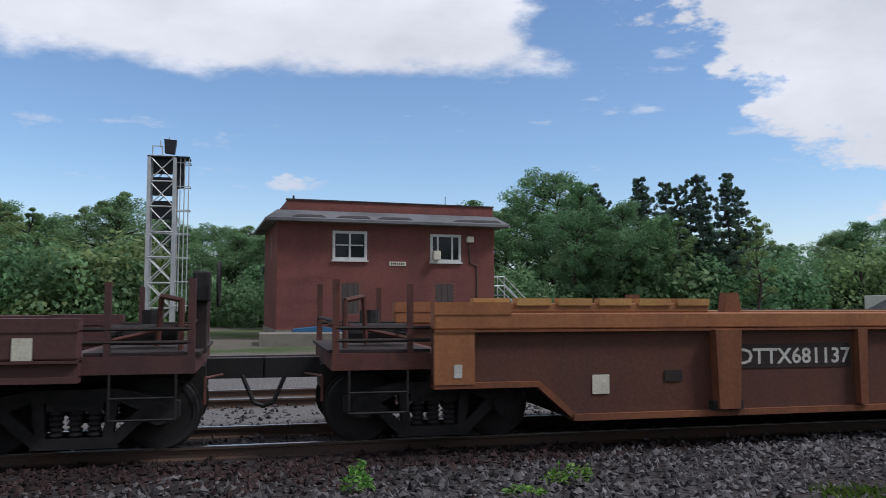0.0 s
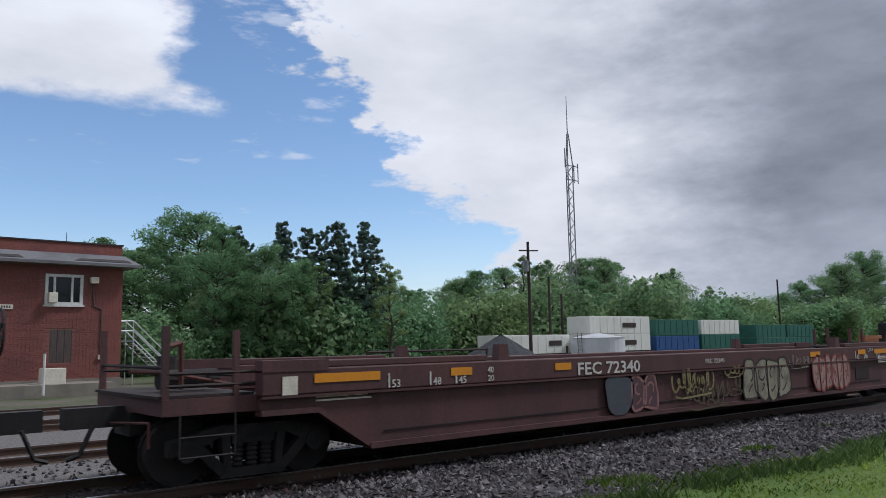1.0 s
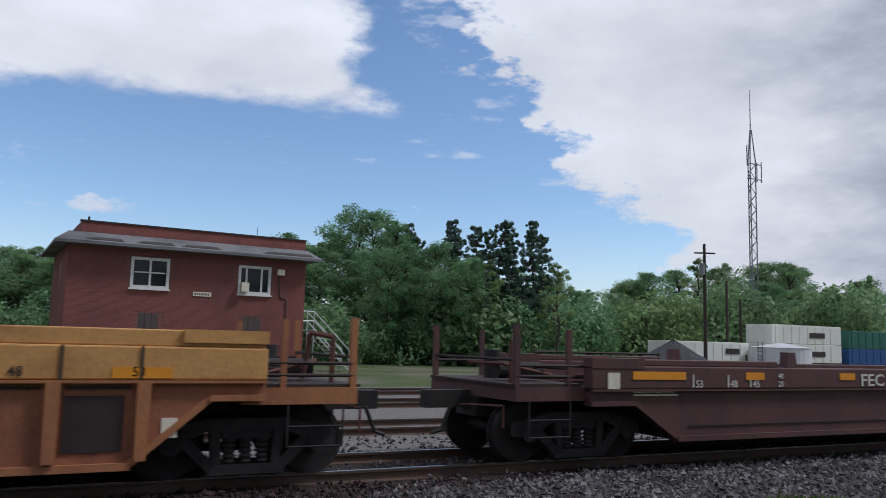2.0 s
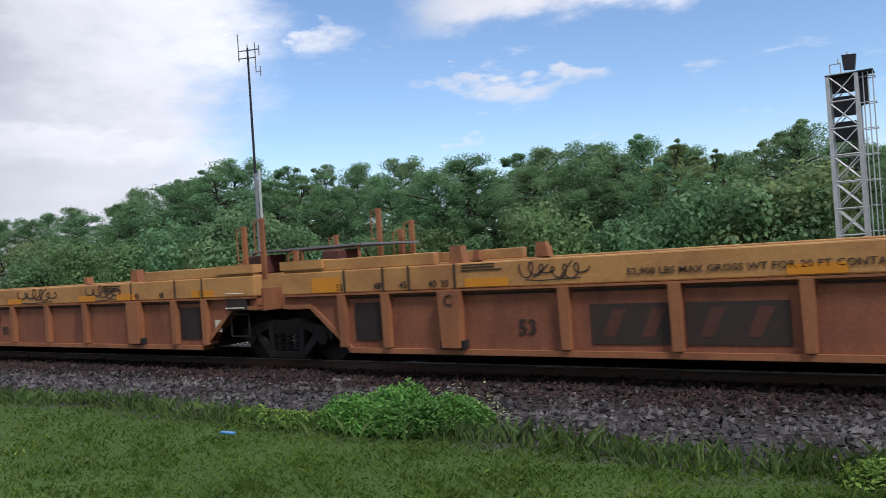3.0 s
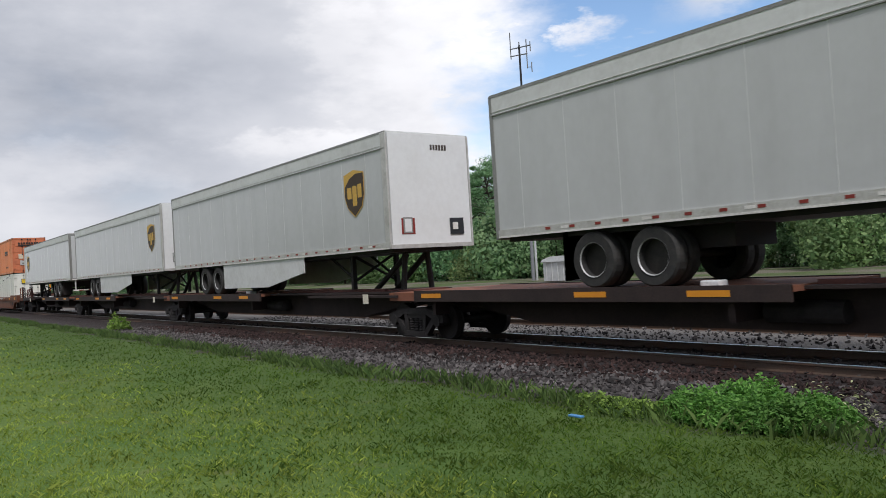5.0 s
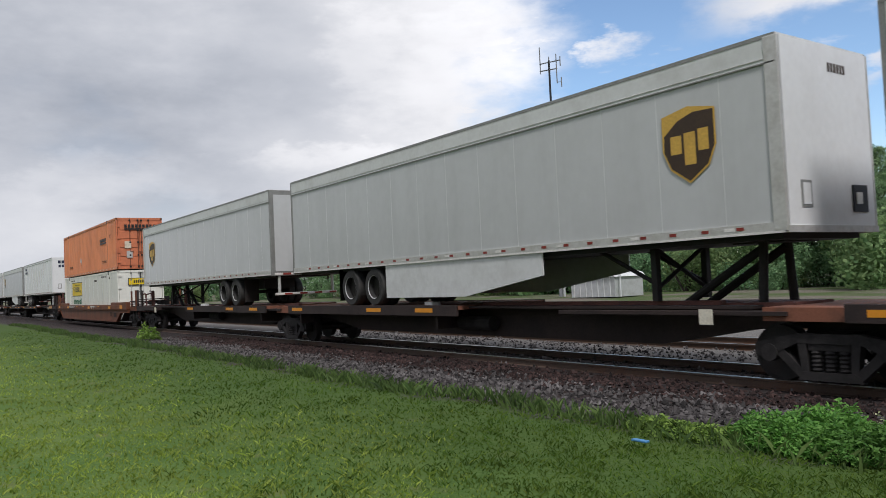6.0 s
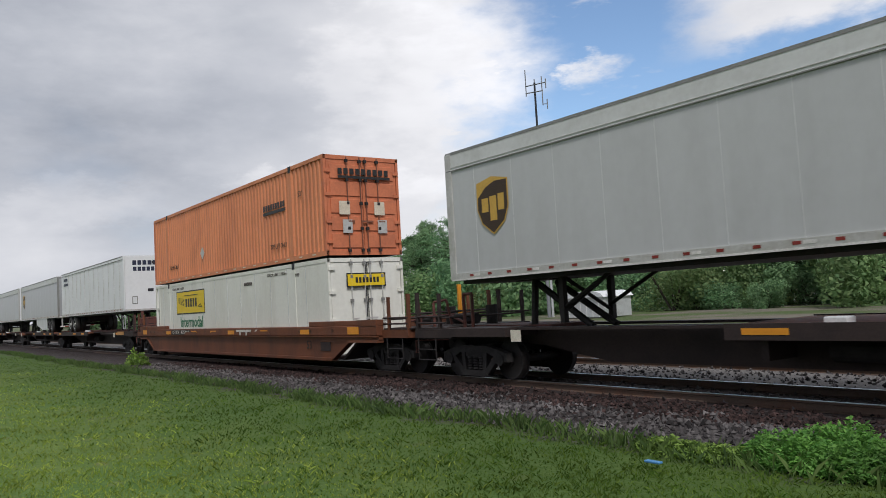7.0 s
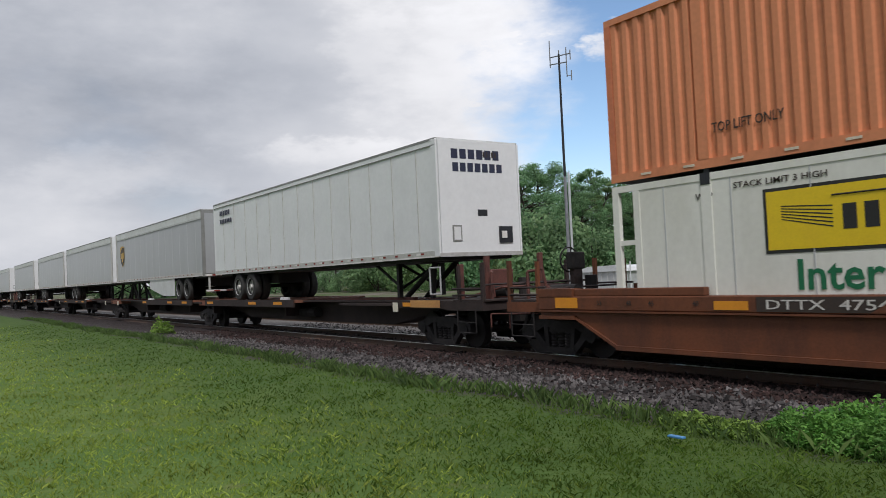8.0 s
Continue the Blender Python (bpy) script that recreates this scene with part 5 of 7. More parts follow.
def cap_bm():
    return C((0, -0.10, 0), (0, 0.05, 0), 0.13, seg=14)


def truck(parent, x):
    """A two-axle freight truck, its middle at x."""
    tk_ = part("truck", shared("bolster", lambda: box(B(-0.2, 0.2, -1.05, 1.05, 0.52, 0.74), -0.5, 0.5, -0.35, 0.35, 0.6, 0.8), M["black"]), None, parent, "black greasy two-axle truck", (x, 0, 0))
    for ax in (-0.89, 0.89):
        part("axle", shared("axle", lambda: C((0, -0.95, 0), (0, 0.95, 0), 0.09, seg=10), M["black"]), None, tk_, at=(ax, 0, 0.42))
        for s in (-1, 1):
            part("wheel", shared("wheel%d" % s, lambda: wheel_bm(-s), M["black"]), None, tk_, "dark steel wheel", (ax, s * 0.80, 0.42))
            part("wheel_tread", shared("tread%d" % s, lambda: rim_bm(-s), M["grime"]), None, tk_, "worn wheel rim", (ax, s * 0.80, 0.42))
            part("bearing_cap", shared("cap", cap_bm, M["grime"]), None, tk_, at=(ax, s * 1.02, 0.45))
    for s in (-1, 1):
        part("side_frame", shared("side_frame", side_frame_bm, M["grime"]), None, tk_, "dirty cast side frame", (0, s * 1.02, 0))
        for k in (-0.2, 0.0, 0.2):
            part("spring", shared("spring", spring_bm, M["grime"]), None, tk_, at=(k, s * 1.02, 0))
        part("bolster_end", shared("bolster_end", lambda: B(-0.3, 0.3, -0.06, 0.06, 0.50, 0.60), M["grime"]), None, tk_, at=(0, s * 1.02, 0))


def ring_bm(r, w, n=20):
    bm = bmesh.new()
    for k in range(n):
        a, b = k * math.tau / n, (k + 1) * math.tau / n
        cyl(bm, (0, r * math.cos(a), r * math.sin(a)), (0, r * math.cos(b), r * math.sin(b)), w, seg=6)
    for k in range(5):
        a = k * math.tau / 5
        cyl(bm, (0, 0, 0), (0, r * math.cos(a), r * math.sin(a)), w * 0.7, seg=5)
    return bm


def hand_brake(car, x, y, d, z=1.95):
    """A spoked hand-brake wheel on its gear box and stand."""
    part("brake_stand", B(x - 0.07, x + 0.07, y - 0.12, y + 0.12, 1.1, z - 0.15), M["flat"], car, "rusty hand-brake stand")
    part("brake_gear_box", B(x - 0.10, x + 0.10, y - 0.2, y + 0.2, z - 0.22, z + 0.16, bevel=0.03), M["grime"], car)
    part("brake_wheel", shared("brake_wheel", lambda: ring_bm(0.27, 0.018), M["grime"]), None, car, "spoked hand-brake wheel", (x + d * 0.2, y, z))


def end_platform(car, x, d, ma, top):
    """Coupler end: end sill, platform, stanchions, grab irons, brake wheel stand and hoses; d is the outward way."""
    f = lambda a: x + d * a
    bx = lambda a0, a1, *r: B(min(f(a0), f(a1)), max(f(a0), f(a1)), *r)
    part("end_sill", bx(-0.25, 1.2, -1.35, 1.35, 0.92, 1.12), ma, car)
    part("center_sill", bx(-0.8, 1.25, -0.32, 0.32, 0.62, 0.92), M["black"], car)
    part("platform_grating", bx(0.0, 1.25, -1.3, 1.3, 1.125, 1.16), M["flat"], car)
    part("coupler", bx(1.25, 1.98, -0.12, 0.12, 0.74, 1.0), M["black"], car, "black knuckle coupler")
    for yy in (-1.32, 1.26):
        part("corner_post", B(f(1.15) - 0.04, f(1.15) + 0.04, yy, yy + 0.08, 1.0, 2.0), ma, car, "rusty corner stanchion")
        part("corner_post", B(f(0.25) - 0.035, f(0.25) + 0.035, yy, yy + 0.07, 1.0, 1.95), ma, car, "rusty corner stanchion")
    part("grab_iron", bars([((f(0.3), -1.40, 0.92), (f(0.3), -1.40, 0.42)), ((f(1.0), -1.40, 0.92), (f(1.0), -1.40, 0.42)), ((f(0.3), -1.40, 0.42), (f(1.0), -1.40, 0.42)), ((f(0.3), -1.40, 0.66), (f(1.0), -1.40, 0.66))], 0.014), M["grime"], car, "worn step irons")
    for yy, zz in ((-1.30, 1.42), (-1.30, 1.27), (1.28, 1.42)):
        part("side_rail", bars([((f(0.0), yy, zz), (f(1.15), yy, zz))], 0.025), M["flat"], car)
    for xx, zz in ((1.15, 1.5), (0.25, 1.38)):
        part("cross_rail", bars([((f(xx), -1.28, zz), (f(xx), 1.28, zz))], 0.025), M["flat"], car)
    part("brake_cylinder", C((f(0.1), -0.3, 1.32), (f(0.9), -0.3, 1.32), 0.13, seg=14), M["grime"], car)
    part("brake_lever", bars([((f(0.1), -0.7, 1.25), (f(0.9), -0.5, 1.42)), ((f(0.9), -0.5, 1.42), (f(1.1), 0.2, 1.42))], 0.03), M["red_rust"], car)
    part("valve", C((f(0.5), 0.5, 1.16), (f(0.5), 0.5, 1.62), 0.14, seg=12), M["grime"], car)
    part("hose_stand", bars([((f(1.0), -0.9, 1.16), (f(1.0), -0.9, 1.75)), ((f(1.0), -0.9, 1.75), (f(0.75), -0.7, 1.8)), ((f(0.75), -0.7, 1.8), (f(0.7), -0.6, 1.2))], 0.035), M["red_rust"], car)
    part("air_hose", bars([((f(1.7), -0.35, 0.8), (f(1.85), -0.36, 0.45)), ((f(1.85), -0.36, 0.45), (f(2.0), -0.34, 0.4))], 0.03), M["black"], car)
    part("cut_lever", bars([((f(1.3), -1.2, 0.85), (f(1.45), -0.2, 0.8)), ((f(1.3), -1.2, 0.85), (f(1.3), -1.2, 0.55))], 0.018), M["red_rust"], car)


def joint_racks(car, x, d, ma):
    """Articulated end: bent posts, a grating and pipes above the shared truck."""
    f = lambda a: x + d * a
    if d > 0:
        tall = ((-0.60, -1.15, 2.5), (-0.12, -1.15, 2.62), (-0.35, 1.1, 2.3))
        part("catwalk", B(f(-0.9), f(1.9), -0.75, 0.95, 2.0, 2.035), M["pole"], car, "grey grated catwalk")
        for a in (-0.85, 0.45, 1.8):
            part("catwalk_leg", bars([((f(a), -0.7, 1.4), (f(a), -0.7, 2.0))], 0.03), ma, car)
        part("step_frame", bars([((f(-0.72), -1.45, 0.9), (f(-0.72), -1.45, 0.5)), ((f(-0.25), -1.45, 0.9), (f(-0.25), -1.45, 0.5)), ((f(-0.72), -1.45, 0.5), (f(-0.25), -1.45, 0.5)), ((f(-0.72), -1.45, 0.9), (f(-0.25), -1.45, 0.9))], 0.013), M["grime"], car, "worn step irons")
        part("step_pocket", B(f(-0.72), f(-0.2), -1.535, -1.46, 0.98, 1.2), M["flat"], car)
        part("hand_hold", bars([((f(-0.72), -1.56, 1.28), (f(-0.24), -1.56, 1.28)), ((f(-0.72), -1.56, 1.02), (f(-0.24), -1.56, 1.02))], 0.013), M["placard"], car)
    else:
        tall = ((-0.15, 1.05, 2.75), (-0.95, 1.05, 2.45), (-0.05, -1.2, 1.98), (-0.6, 1.15, 2.3))
    for a, yy, h in tall:
        part("stanchion", B(f(a) - 0.05, f(a) + 0.05, yy, yy + 0.05, 1.5, h), ma, car, "faded yellow upright")
        part("hoop", bars([((f(a), yy, h - 0.03), (f(a) - 0.17, yy, h - 0.06)), ((f(a) - 0.17, yy, h - 0.06), (f(a) - 0.17, yy, h - 0.62)), ((f(a) - 0.17, yy, h - 0.62), (f(a), yy, h - 0.62))], 0.013), ma, car)
    part("end_casting", C((f(0.0), -0.35, 1.25), (f(0.42), -0.35, 1.2), 0.42, 0.3, seg=18), M["red_rust"], car, "rusty articulation housing")
    part("housing_rib", bars([((f(0.1), -0.8, 1.0), (f(0.1), -0.8, 1.5)), ((f(0.1), -0.8, 1.5), (f(0.35), -0.6, 1.62)), ((f(0.35), -0.6, 1.62), (f(0.4), -0.5, 1.2))], 0.04), ma, car)
    part("valve_box", B(min(f(-0.8), f(-0.4)), max(f(-0.8), f(-0.4)), -0.9, -0.3, 1.6, 1.95, bevel=0.03), M["red_rust"], car)
    part("end_beam", B(min(f(-0.3), f(0.05)), max(f(-0.3), f(0.05)), -1.35, 1.35, 0.95, 1.35), ma, car)


def stencil(car, text, size, x, z, ma, y, width=None):
    return letters("stencil_lettering", text, size, M[ma], car, x, y, z, width)


def lines_block(car, x0, x1, z0, z1, n, ma, y):
    """Small print that nobody could read: plain bars."""
    rng = random.Random(int(x0 * 100))
    h = (z1 - z0) / n
    for k in range(n):
        e = x1 - rng.uniform(0, 0.25) * (x1 - x0)
        part("print_bar", B(x0, e, y - 0.004, y, z0 + k * h + h * 0.25, z0 + k * h + h * 0.72), M[ma], car)


def scrawl(car, x0, x1, z0, z1, n, ma, y, seed, r=0.012, label="spray-painted scrawl"):
    rng = random.Random(seed)
    segs = []
    for k in range(n):
        px, pz = rng.uniform(x0, x1), rng.uniform(z0, z1)
        a = rng.uniform(0, math.tau)
        cx = x0 + (k + 0.5) * (x1 - x0) / n
        for q in range(9):
            a2 = a + q * rng.uniform(0.5, 1.0)
            nx = cx + (x1 - x0) / n * 0.75 * math.cos(a2) * rng.uniform(0.5, 1.0)
            nz = (z0 + z1) / 2 + (z1 - z0) * 0.5 * math.sin(a2 * 1.3) * rng.uniform(0.5, 1)
            if q:
                segs.append(((px, y, pz), (nx, y, nz)))
            px, pz = nx, nz
    part("graffiti", bars(segs, r, 4), M[ma], car, label)


def ribbon(bm, pts, w, y):
    """A flat brush stroke along the points, in the plane of the car side."""
    for (ax, az), (bx_, bz) in zip(pts, pts[1:]):
        d = math.hypot(bx_ - ax, bz - az) or 1.0
        px, pz = -(bz - az) / d * w / 2, (bx_ - ax) / d * w / 2
        bm.faces.new([bm.verts.new((vx, y, vz)) for vx, vz in ((ax - px, az - pz), (bx_ - px, bz - pz), (bx_ + px, bz + pz), (ax + px, az + pz))])


def tag_strokes(car, x0, x1, z0, z1, n, ma, y, seed, w, label):
    """A sprayed scribble of linked loops with a few slashes, that spells nothing."""
    rng = random.Random(seed)
    h, zc = z1 - z0, (z0 + z1) / 2
    bm = bmesh.new()
    cell = (x1 - x0) / n
    p0, pts = rng.uniform(0, 6), []
    for q in range(14 * n + 1):
        v = q / 14
        amp = 0.34 + 0.14 * math.sin(1.7 * v + p0) + 0.06 * math.sin(4.1 * v)
        turn = math.tau * v + 0.9 * math.sin(0.8 * v + p0)
        pts.append((x0 + v * cell - 0.42 * cell * math.sin(turn), zc + h * (amp * math.cos(turn) + 0.10 * math.sin(0.9 * v + 2 * p0))))
    ribbon(bm, pts, w, y - 0.004)
    for k in range(max(1, n // 3)):
        a = rng.uniform(x0, x1 - cell)
        ribbon(bm, [(a, z0 + rng.uniform(0.0, 0.3) * h), (a + rng.uniform(0.8, 1.6) * cell, z0 + rng.uniform(0.6, 1.1) * h)], w * 0.9, y - 0.0046)
    if n > 3:
        ribbon(bm, [(x0 + 0.3 * cell, z0 - 0.05 * h), (x0 + 1.6 * cell, z0 - 0.14 * h), (x1 - 0.5 * cell, z0 - 0.02 * h)], w * 0.8, y - 0.0052)
    part("graffiti", bm, M[ma], car, label)


def throw_up(car, x0, x1, z0, z1, n, fill, line, y, seed, label):
    """Sprayed letters: a ragged faded patch with broad strokes over it."""
    rng = random.Random(seed)
    w = (x1 - x0) / n
    for k in range(n):
        cx, zc = x0 + (k + 0.5) * w, (z0 + z1) / 2
        blob = []
        for q in range(22):
            v = q * math.tau / 22
            r = (1 + 0.12 * math.sin(3 * v + k * 1.9 + seed)) * rng.uniform(0.95, 1.05)
            c, d = math.cos(v), math.sin(v)
            blob.append((cx + w * 0.58 * r * math.copysign(abs(c) ** 0.7, c), zc + (z1 - z0) * 0.48 * r * math.copysign(abs(d) ** 0.7, d)))
        part("graffiti_fill", prism(bmesh.new(), blob, y - 0.004 - 0.0006 * (k % 2), y - 0.003), M[fill], car, label)
        bm = bmesh.new()
        ribbon(bm, blob + blob[:1], 0.05, y - 0.006)
        a0 = rng.uniform(0, math.tau)
        ribbon(bm, [(cx + w * 0.26 * math.cos(a0 + 0.5 * q), zc + (z1 - z0) * (0.14 + 0.16 * math.sin(a0 + 0.5 * q))) for q in range(8)], 0.04, y - 0.0065)
        ribbon(bm, [(cx + w * 0.2 * math.cos(a0 + 2 + 0.6 * q), zc - (z1 - z0) * (0.2 + 0.1 * math.sin(a0 + 0.6 * q))) for q in range(6)], 0.035, y - 0.007)
        part("graffiti_stroke", bm, M[line], car)


def well_side(L, y0, y1, zb, zt, st, sz, sb, er=0.0):
    return prism(bmesh.new(), [(st, sz), (sb, zb), (L - sb - er, zb), (L - st - er, sz), (L, sz), (L, zt), (0, zt), (0, sz)], y0, y1)


def well_car(label, s, L, ma, chord, zt=1.59, zs=1.22, zb=0.27, zr=1.66, rl=3.2, st=0.55, sb=1.45, posts=(), wide=(), left="coupler", right="coupler", panel=None, sz=1.03, band=True, er=0.0, end_ma=None, horns=True):
    """A well car body; s is the place of its left end. Returns the car."""
    car = thing("well_car", label, "railcar", (s, TRACK, RAIL), group="cars of the passing train")
    rolling(car, s)
    for side, name in ((-1, "near"), (1, "far")):
        y0, y1 = (-1.46, -1.34) if side < 0 else (1.34, 1.46)
        part("well_side", well_side(L, y0, y1, zb, zs, st, sz, sb, er), panel or ma, car, "rusty well side")
        yo = (-1.52, -1.30) if side < 0 else (1.30, 1.52)
        part("top_chord", B(0.0, L, yo[0], yo[1], zs - 0.01 if not band else zs, zt, bevel=0.02), chord, car, "faded top chord")
        part("lip", B(0.0, L, yo[0] - 0.02, yo[1], zs - 0.035, zs - 0.005), ma, car)
        part("bottom_flange", B(sb, L - sb - er, yo[0], yo[1], zb - 0.02, zb + 0.06), ma, car)
        for e in (0, 1):
            a, b = (0.02, rl) if not e else (L - rl, L - 0.02)
            part("raised_end", B(a, b, yo[0] + 0.04, yo[1] - 0.04, zt + 0.002, zr + 0.12, bevel=0.015), chord, car, "raised end chord")
            part("raised_cap", B(a - 0.02 if e == 0 else b - 0.95, a + 0.95 if e == 0 else b + 0.02, yo[0] - 0.01, yo[1], zr - 0.02, zr + 0.13), chord, car)
        w = 0.12
        for e in (0, 1):
            g = (lambda v: v) if not e else (lambda v: L - v - er)
            part("slope_flange", prism(bmesh.new(), [(g(st), sz), (g(st + w), sz), (g(sb + w), zb), (g(sb), zb)], yo[0] + 0.02, yo[1] - 0.02), ma, car)
            part("corner_plate", B(min(g(-er * e), g(st + 0.1)), max(g(-er * e), g(st + 0.1)), yo[0], yo[1] - 0.02, sz - 0.05, sz + 0.02), ma, car)
        for x in posts:
            wd = 0.19 if x in wide else 0.075
            lo = 0.36 if x in wide else zb + 0.08
            part("side_post", prism(bmesh.new(), [(x - wd, zs - 0.02), (x + wd, zs - 0.02), (x + wd * 0.8, lo), (x - wd * 0.8, lo)], yo[0] - (0.10 if x in wide else 0.04) if side < 0 else yo[0], yo[1] if side < 0 else yo[1] + 0.06), ma, car)
            if x in wide:
                part("post_foot", B(x - 0.22, x + 0.22, yo[0] - 0.05, yo[1], lo - 0.02, lo + 0.1), M["grime"], car)
    part("well_floor", B(sb, L - sb - er, -1.3, 1.3, zb, zb + 0.08), M["flat"], car)
    for e in (0, 1):
        g = (lambda v: v) if not e else (lambda v: L - v)
        part("end_deck", B(min(g(0), g(1.5)), max(g(0), g(1.5)), -1.34, 1.34, sz, sz + 0.1), M["flat"], car)
        part("end_bulkhead", prism(bmesh.new(), [(g(st + 0.3), sz), (g(st + 0.42), sz), (g(sb + 0.25), zb), (g(sb + 0.1), zb)], -1.32, 1.32), M["flat"], car)
        for yh in ((-1.46, -1.3), (1.3, 1.46)) if horns else ():
            part("guide_horn", prism(bmesh.new(), [(g(rl + 0.25), zt), (g(rl + 0.5), zt), (g(rl + 0.46), zt + 0.26), (g(rl + 0.28), zt + 0.26)], *yh), ma, car, "container guide")
    for e, how in ((0, left), (1, right)):
        x, d = (0.0, -1) if not e else (L, 1)
        if how == "coupler":
            end_platform(car, x, d, end_ma or ma, zt)
            truck(car, x - d * 0.1)
        elif how == "joint":
            joint_racks(car, x, d, ma)
        if how == "joint" and e == 0:
            truck(car, x - 0.4)
            joint = part("drawbar", B(-0.9, 0.2, -0.4, 0.4, 0.75, 1.1), M["black"], car)
    return car


YN = -1.526     # lettering plane on a chord
YP = -1.466     # lettering plane on a side panel

# the leading car
POSTS_A = (3.9, 6.0, 8.1, 10.2, 12.3, 14.4, 16.5)
cA = well_car("orange-brown well car with white lettering, rolling past", 2.04, 20.3, M["orange_brown"], M["orange"], zt=1.60, zs=1.40, sz=0.74, zb=0.28, st=1.25, sb=1.78, rl=3.7, zr=1.60, posts=POSTS_A, wide=(3.9, 12.3), panel=M["panel_dark"], end_ma=M["red_rust"])
stencil(cA, "DTTX681137", 0.29, 4.12, 0.92, "white_mark", YP - 0.004, 1.72)
part("end_plate", B(0.0, 0.5, -1.528, -1.47, 0.74, 1.4), M["orange"], cA, "orange end plate")
part("end_badge", B(0.24, 0.34, -1.534, -1.528, 0.82, 0.98), M["white_mark"], cA)
part("grille", B(3.05, 3.3, YP - 0.008, YP, 0.72, 0.86), M["flat"], cA, "small dark grille")
part("number_patch", B(4.1, 5.86, YP - 0.002, YP, 0.86, 1.18), M["flat"], cA, "black patch behind the number")
part("placard", B(2.05, 2.28, YP - 0.006, YP, 0.58, 0.82), M["placard"], cA, "small white placard")
for k in range(6):
    part("top_bracket", B(0.5 + 0.55 * k, 0.95 + 0.55 * k, -1.5, -1.32, 1.69, 1.78), M["cream"], cA)

# two maroon cars
def maroon_car(s, seed):
    c = well_car("dark maroon well car covered with graffiti, rolling past", s, 20.3, M["maroon"], M["maroon"], zt=1.44, zs=1.10, sz=0.90, zb=0.32, st=0.75, sb=1.65, rl=3.9, zr=1.42, panel=M["maroon"])
    y = YN
    for x, w in ((0.75, 1.05), (3.1, 0.42), (5.4, 0.4), (14.4, 0.5), (17.0, 0.45), (18.0, 1.05)):
        part("reflector", B(x, x + w, y - 0.006, y, 1.24, 1.36), M["marker"], c, "orange reflective sheet")
    for x, a in ((2.0, "53"), (2.75, "48"), (3.25, "45"), (16.9, "45"), (17.4, "48"), (18.2, "53")):
        stencil(c, a, 0.16, x, 1.12, "white_mark", y - 0.004)
        part("mark_bar", B(x - 0.06, x - 0.03, y - 0.004, y, 1.12, 1.32), M["white_mark"], c)
    stencil(c, "40", 0.13, 3.85, 1.26, "white_mark", y - 0.004)
    stencil(c, "20", 0.13, 3.85, 1.13, "white_mark", y - 0.004)
    lines_block(c, 0.8, 1.75, 0.98, 1.18, 4, "placard", YP - 0.004)
    lines_block(c, 18.2, 19.0, 0.98, 1.18, 4, "placard", YN)
    part("placard", B(0.28, 0.5, y - 0.006, y, 1.1, 1.34), M["placard"], c, "small white placard")
    part("placard", B(19.65, 19.85, y - 0.006, y, 1.1, 1.34), M["placard"], c, "small white placard")
    stencil(c, "FEC 72340", 0.30, 5.95, 1.14, "white_mark", y - 0.004, 1.75)
    stencil(c, "FEC 72340", 0.13, 9.9, 1.22, "white_mark", y - 0.004, 0.7)
    stencil(c, "L 73-4", 0.12, 17.6, 1.3, "white_mark", y - 0.004)
    part("weld_line", B(1.9, 18.4, YP - 0.012, YP, 0.52, 0.535), M["grime"], c)
    part("rail_plate", B(16.9, 17.7, YP - 0.012, YP, 0.6, 0.9), M["flat"], c)
    return c


cB1 = maroon_car(-22.2, 1)
hand_brake(cB1, 21.5, -0.5, 1)
throw_up(cB1, 11.35, 13.3, 0.34, 1.26, 4, "paint_sage", "paint_dark", YN, 3, "pale sage bubble-letter graffiti")
throw_up(cB1, 14.5, 16.4, 0.42, 1.26, 6, "paint_cream", "paint_outline", YN, 5, "cream graffiti letters outlined in red")
throw_up(cB1, 6.75, 7.45, 0.42, 1.08, 1, "paint_teal", "paint_teal", YN, 7, "faded teal graffiti patch")
throw_up(cB1, 7.45, 8.2, 0.40, 1.05, 2, "paint_mauve", "paint_pink", YN, 8, "faded mauve graffiti patch")
tag_strokes(cB1, 8.75, 10.15, 0.62, 1.10, 8, "paint_straw", YN, 9, 0.045, "straw-yellow sprayed tag")
tag_strokes(cB1, 9.2, 10.7, 0.36, 0.85, 8, "paint_olive", YN, 10, 0.035, "olive sprayed tag")
tag_strokes(cB1, 10.65, 11.3, 0.92, 1.13, 4, "paint_straw", YN, 11, 0.03, "straw-yellow sprayed tag")
tag_strokes(cB1, 10.7, 11.3, 0.55, 0.85, 4, "paint_olive", YN, 12, 0.03, "olive sprayed tag")
tag_strokes(cB1, 13.4, 14.4, 1.02, 1.3, 6, "paint_silver", YN, 14, 0.018, "thin pale sprayed tag")
cB2 = maroon_car(-46.7, 2)
hand_brake(cB2, 21.5, -0.5, 1)
throw_up(cB2, 12.0, 15.0, 0.38, 1.26, 5, "paint_sage", "paint_dark", YN, 13, "silver graffiti piece")

# a three-unit articulated yellow car
CL = 19.6
POSTS_C = tuple(round(CL / 2 + v, 2) for v in (-8.44, -7.54, -6.31, -4.5, -3.0, -1.5, 0.0, 1.5, 3.0, 4.5, 6.31, 7.54, 8.44))
WIDE_C = tuple(POSTS_C[k] for k in (2, 6, 10))


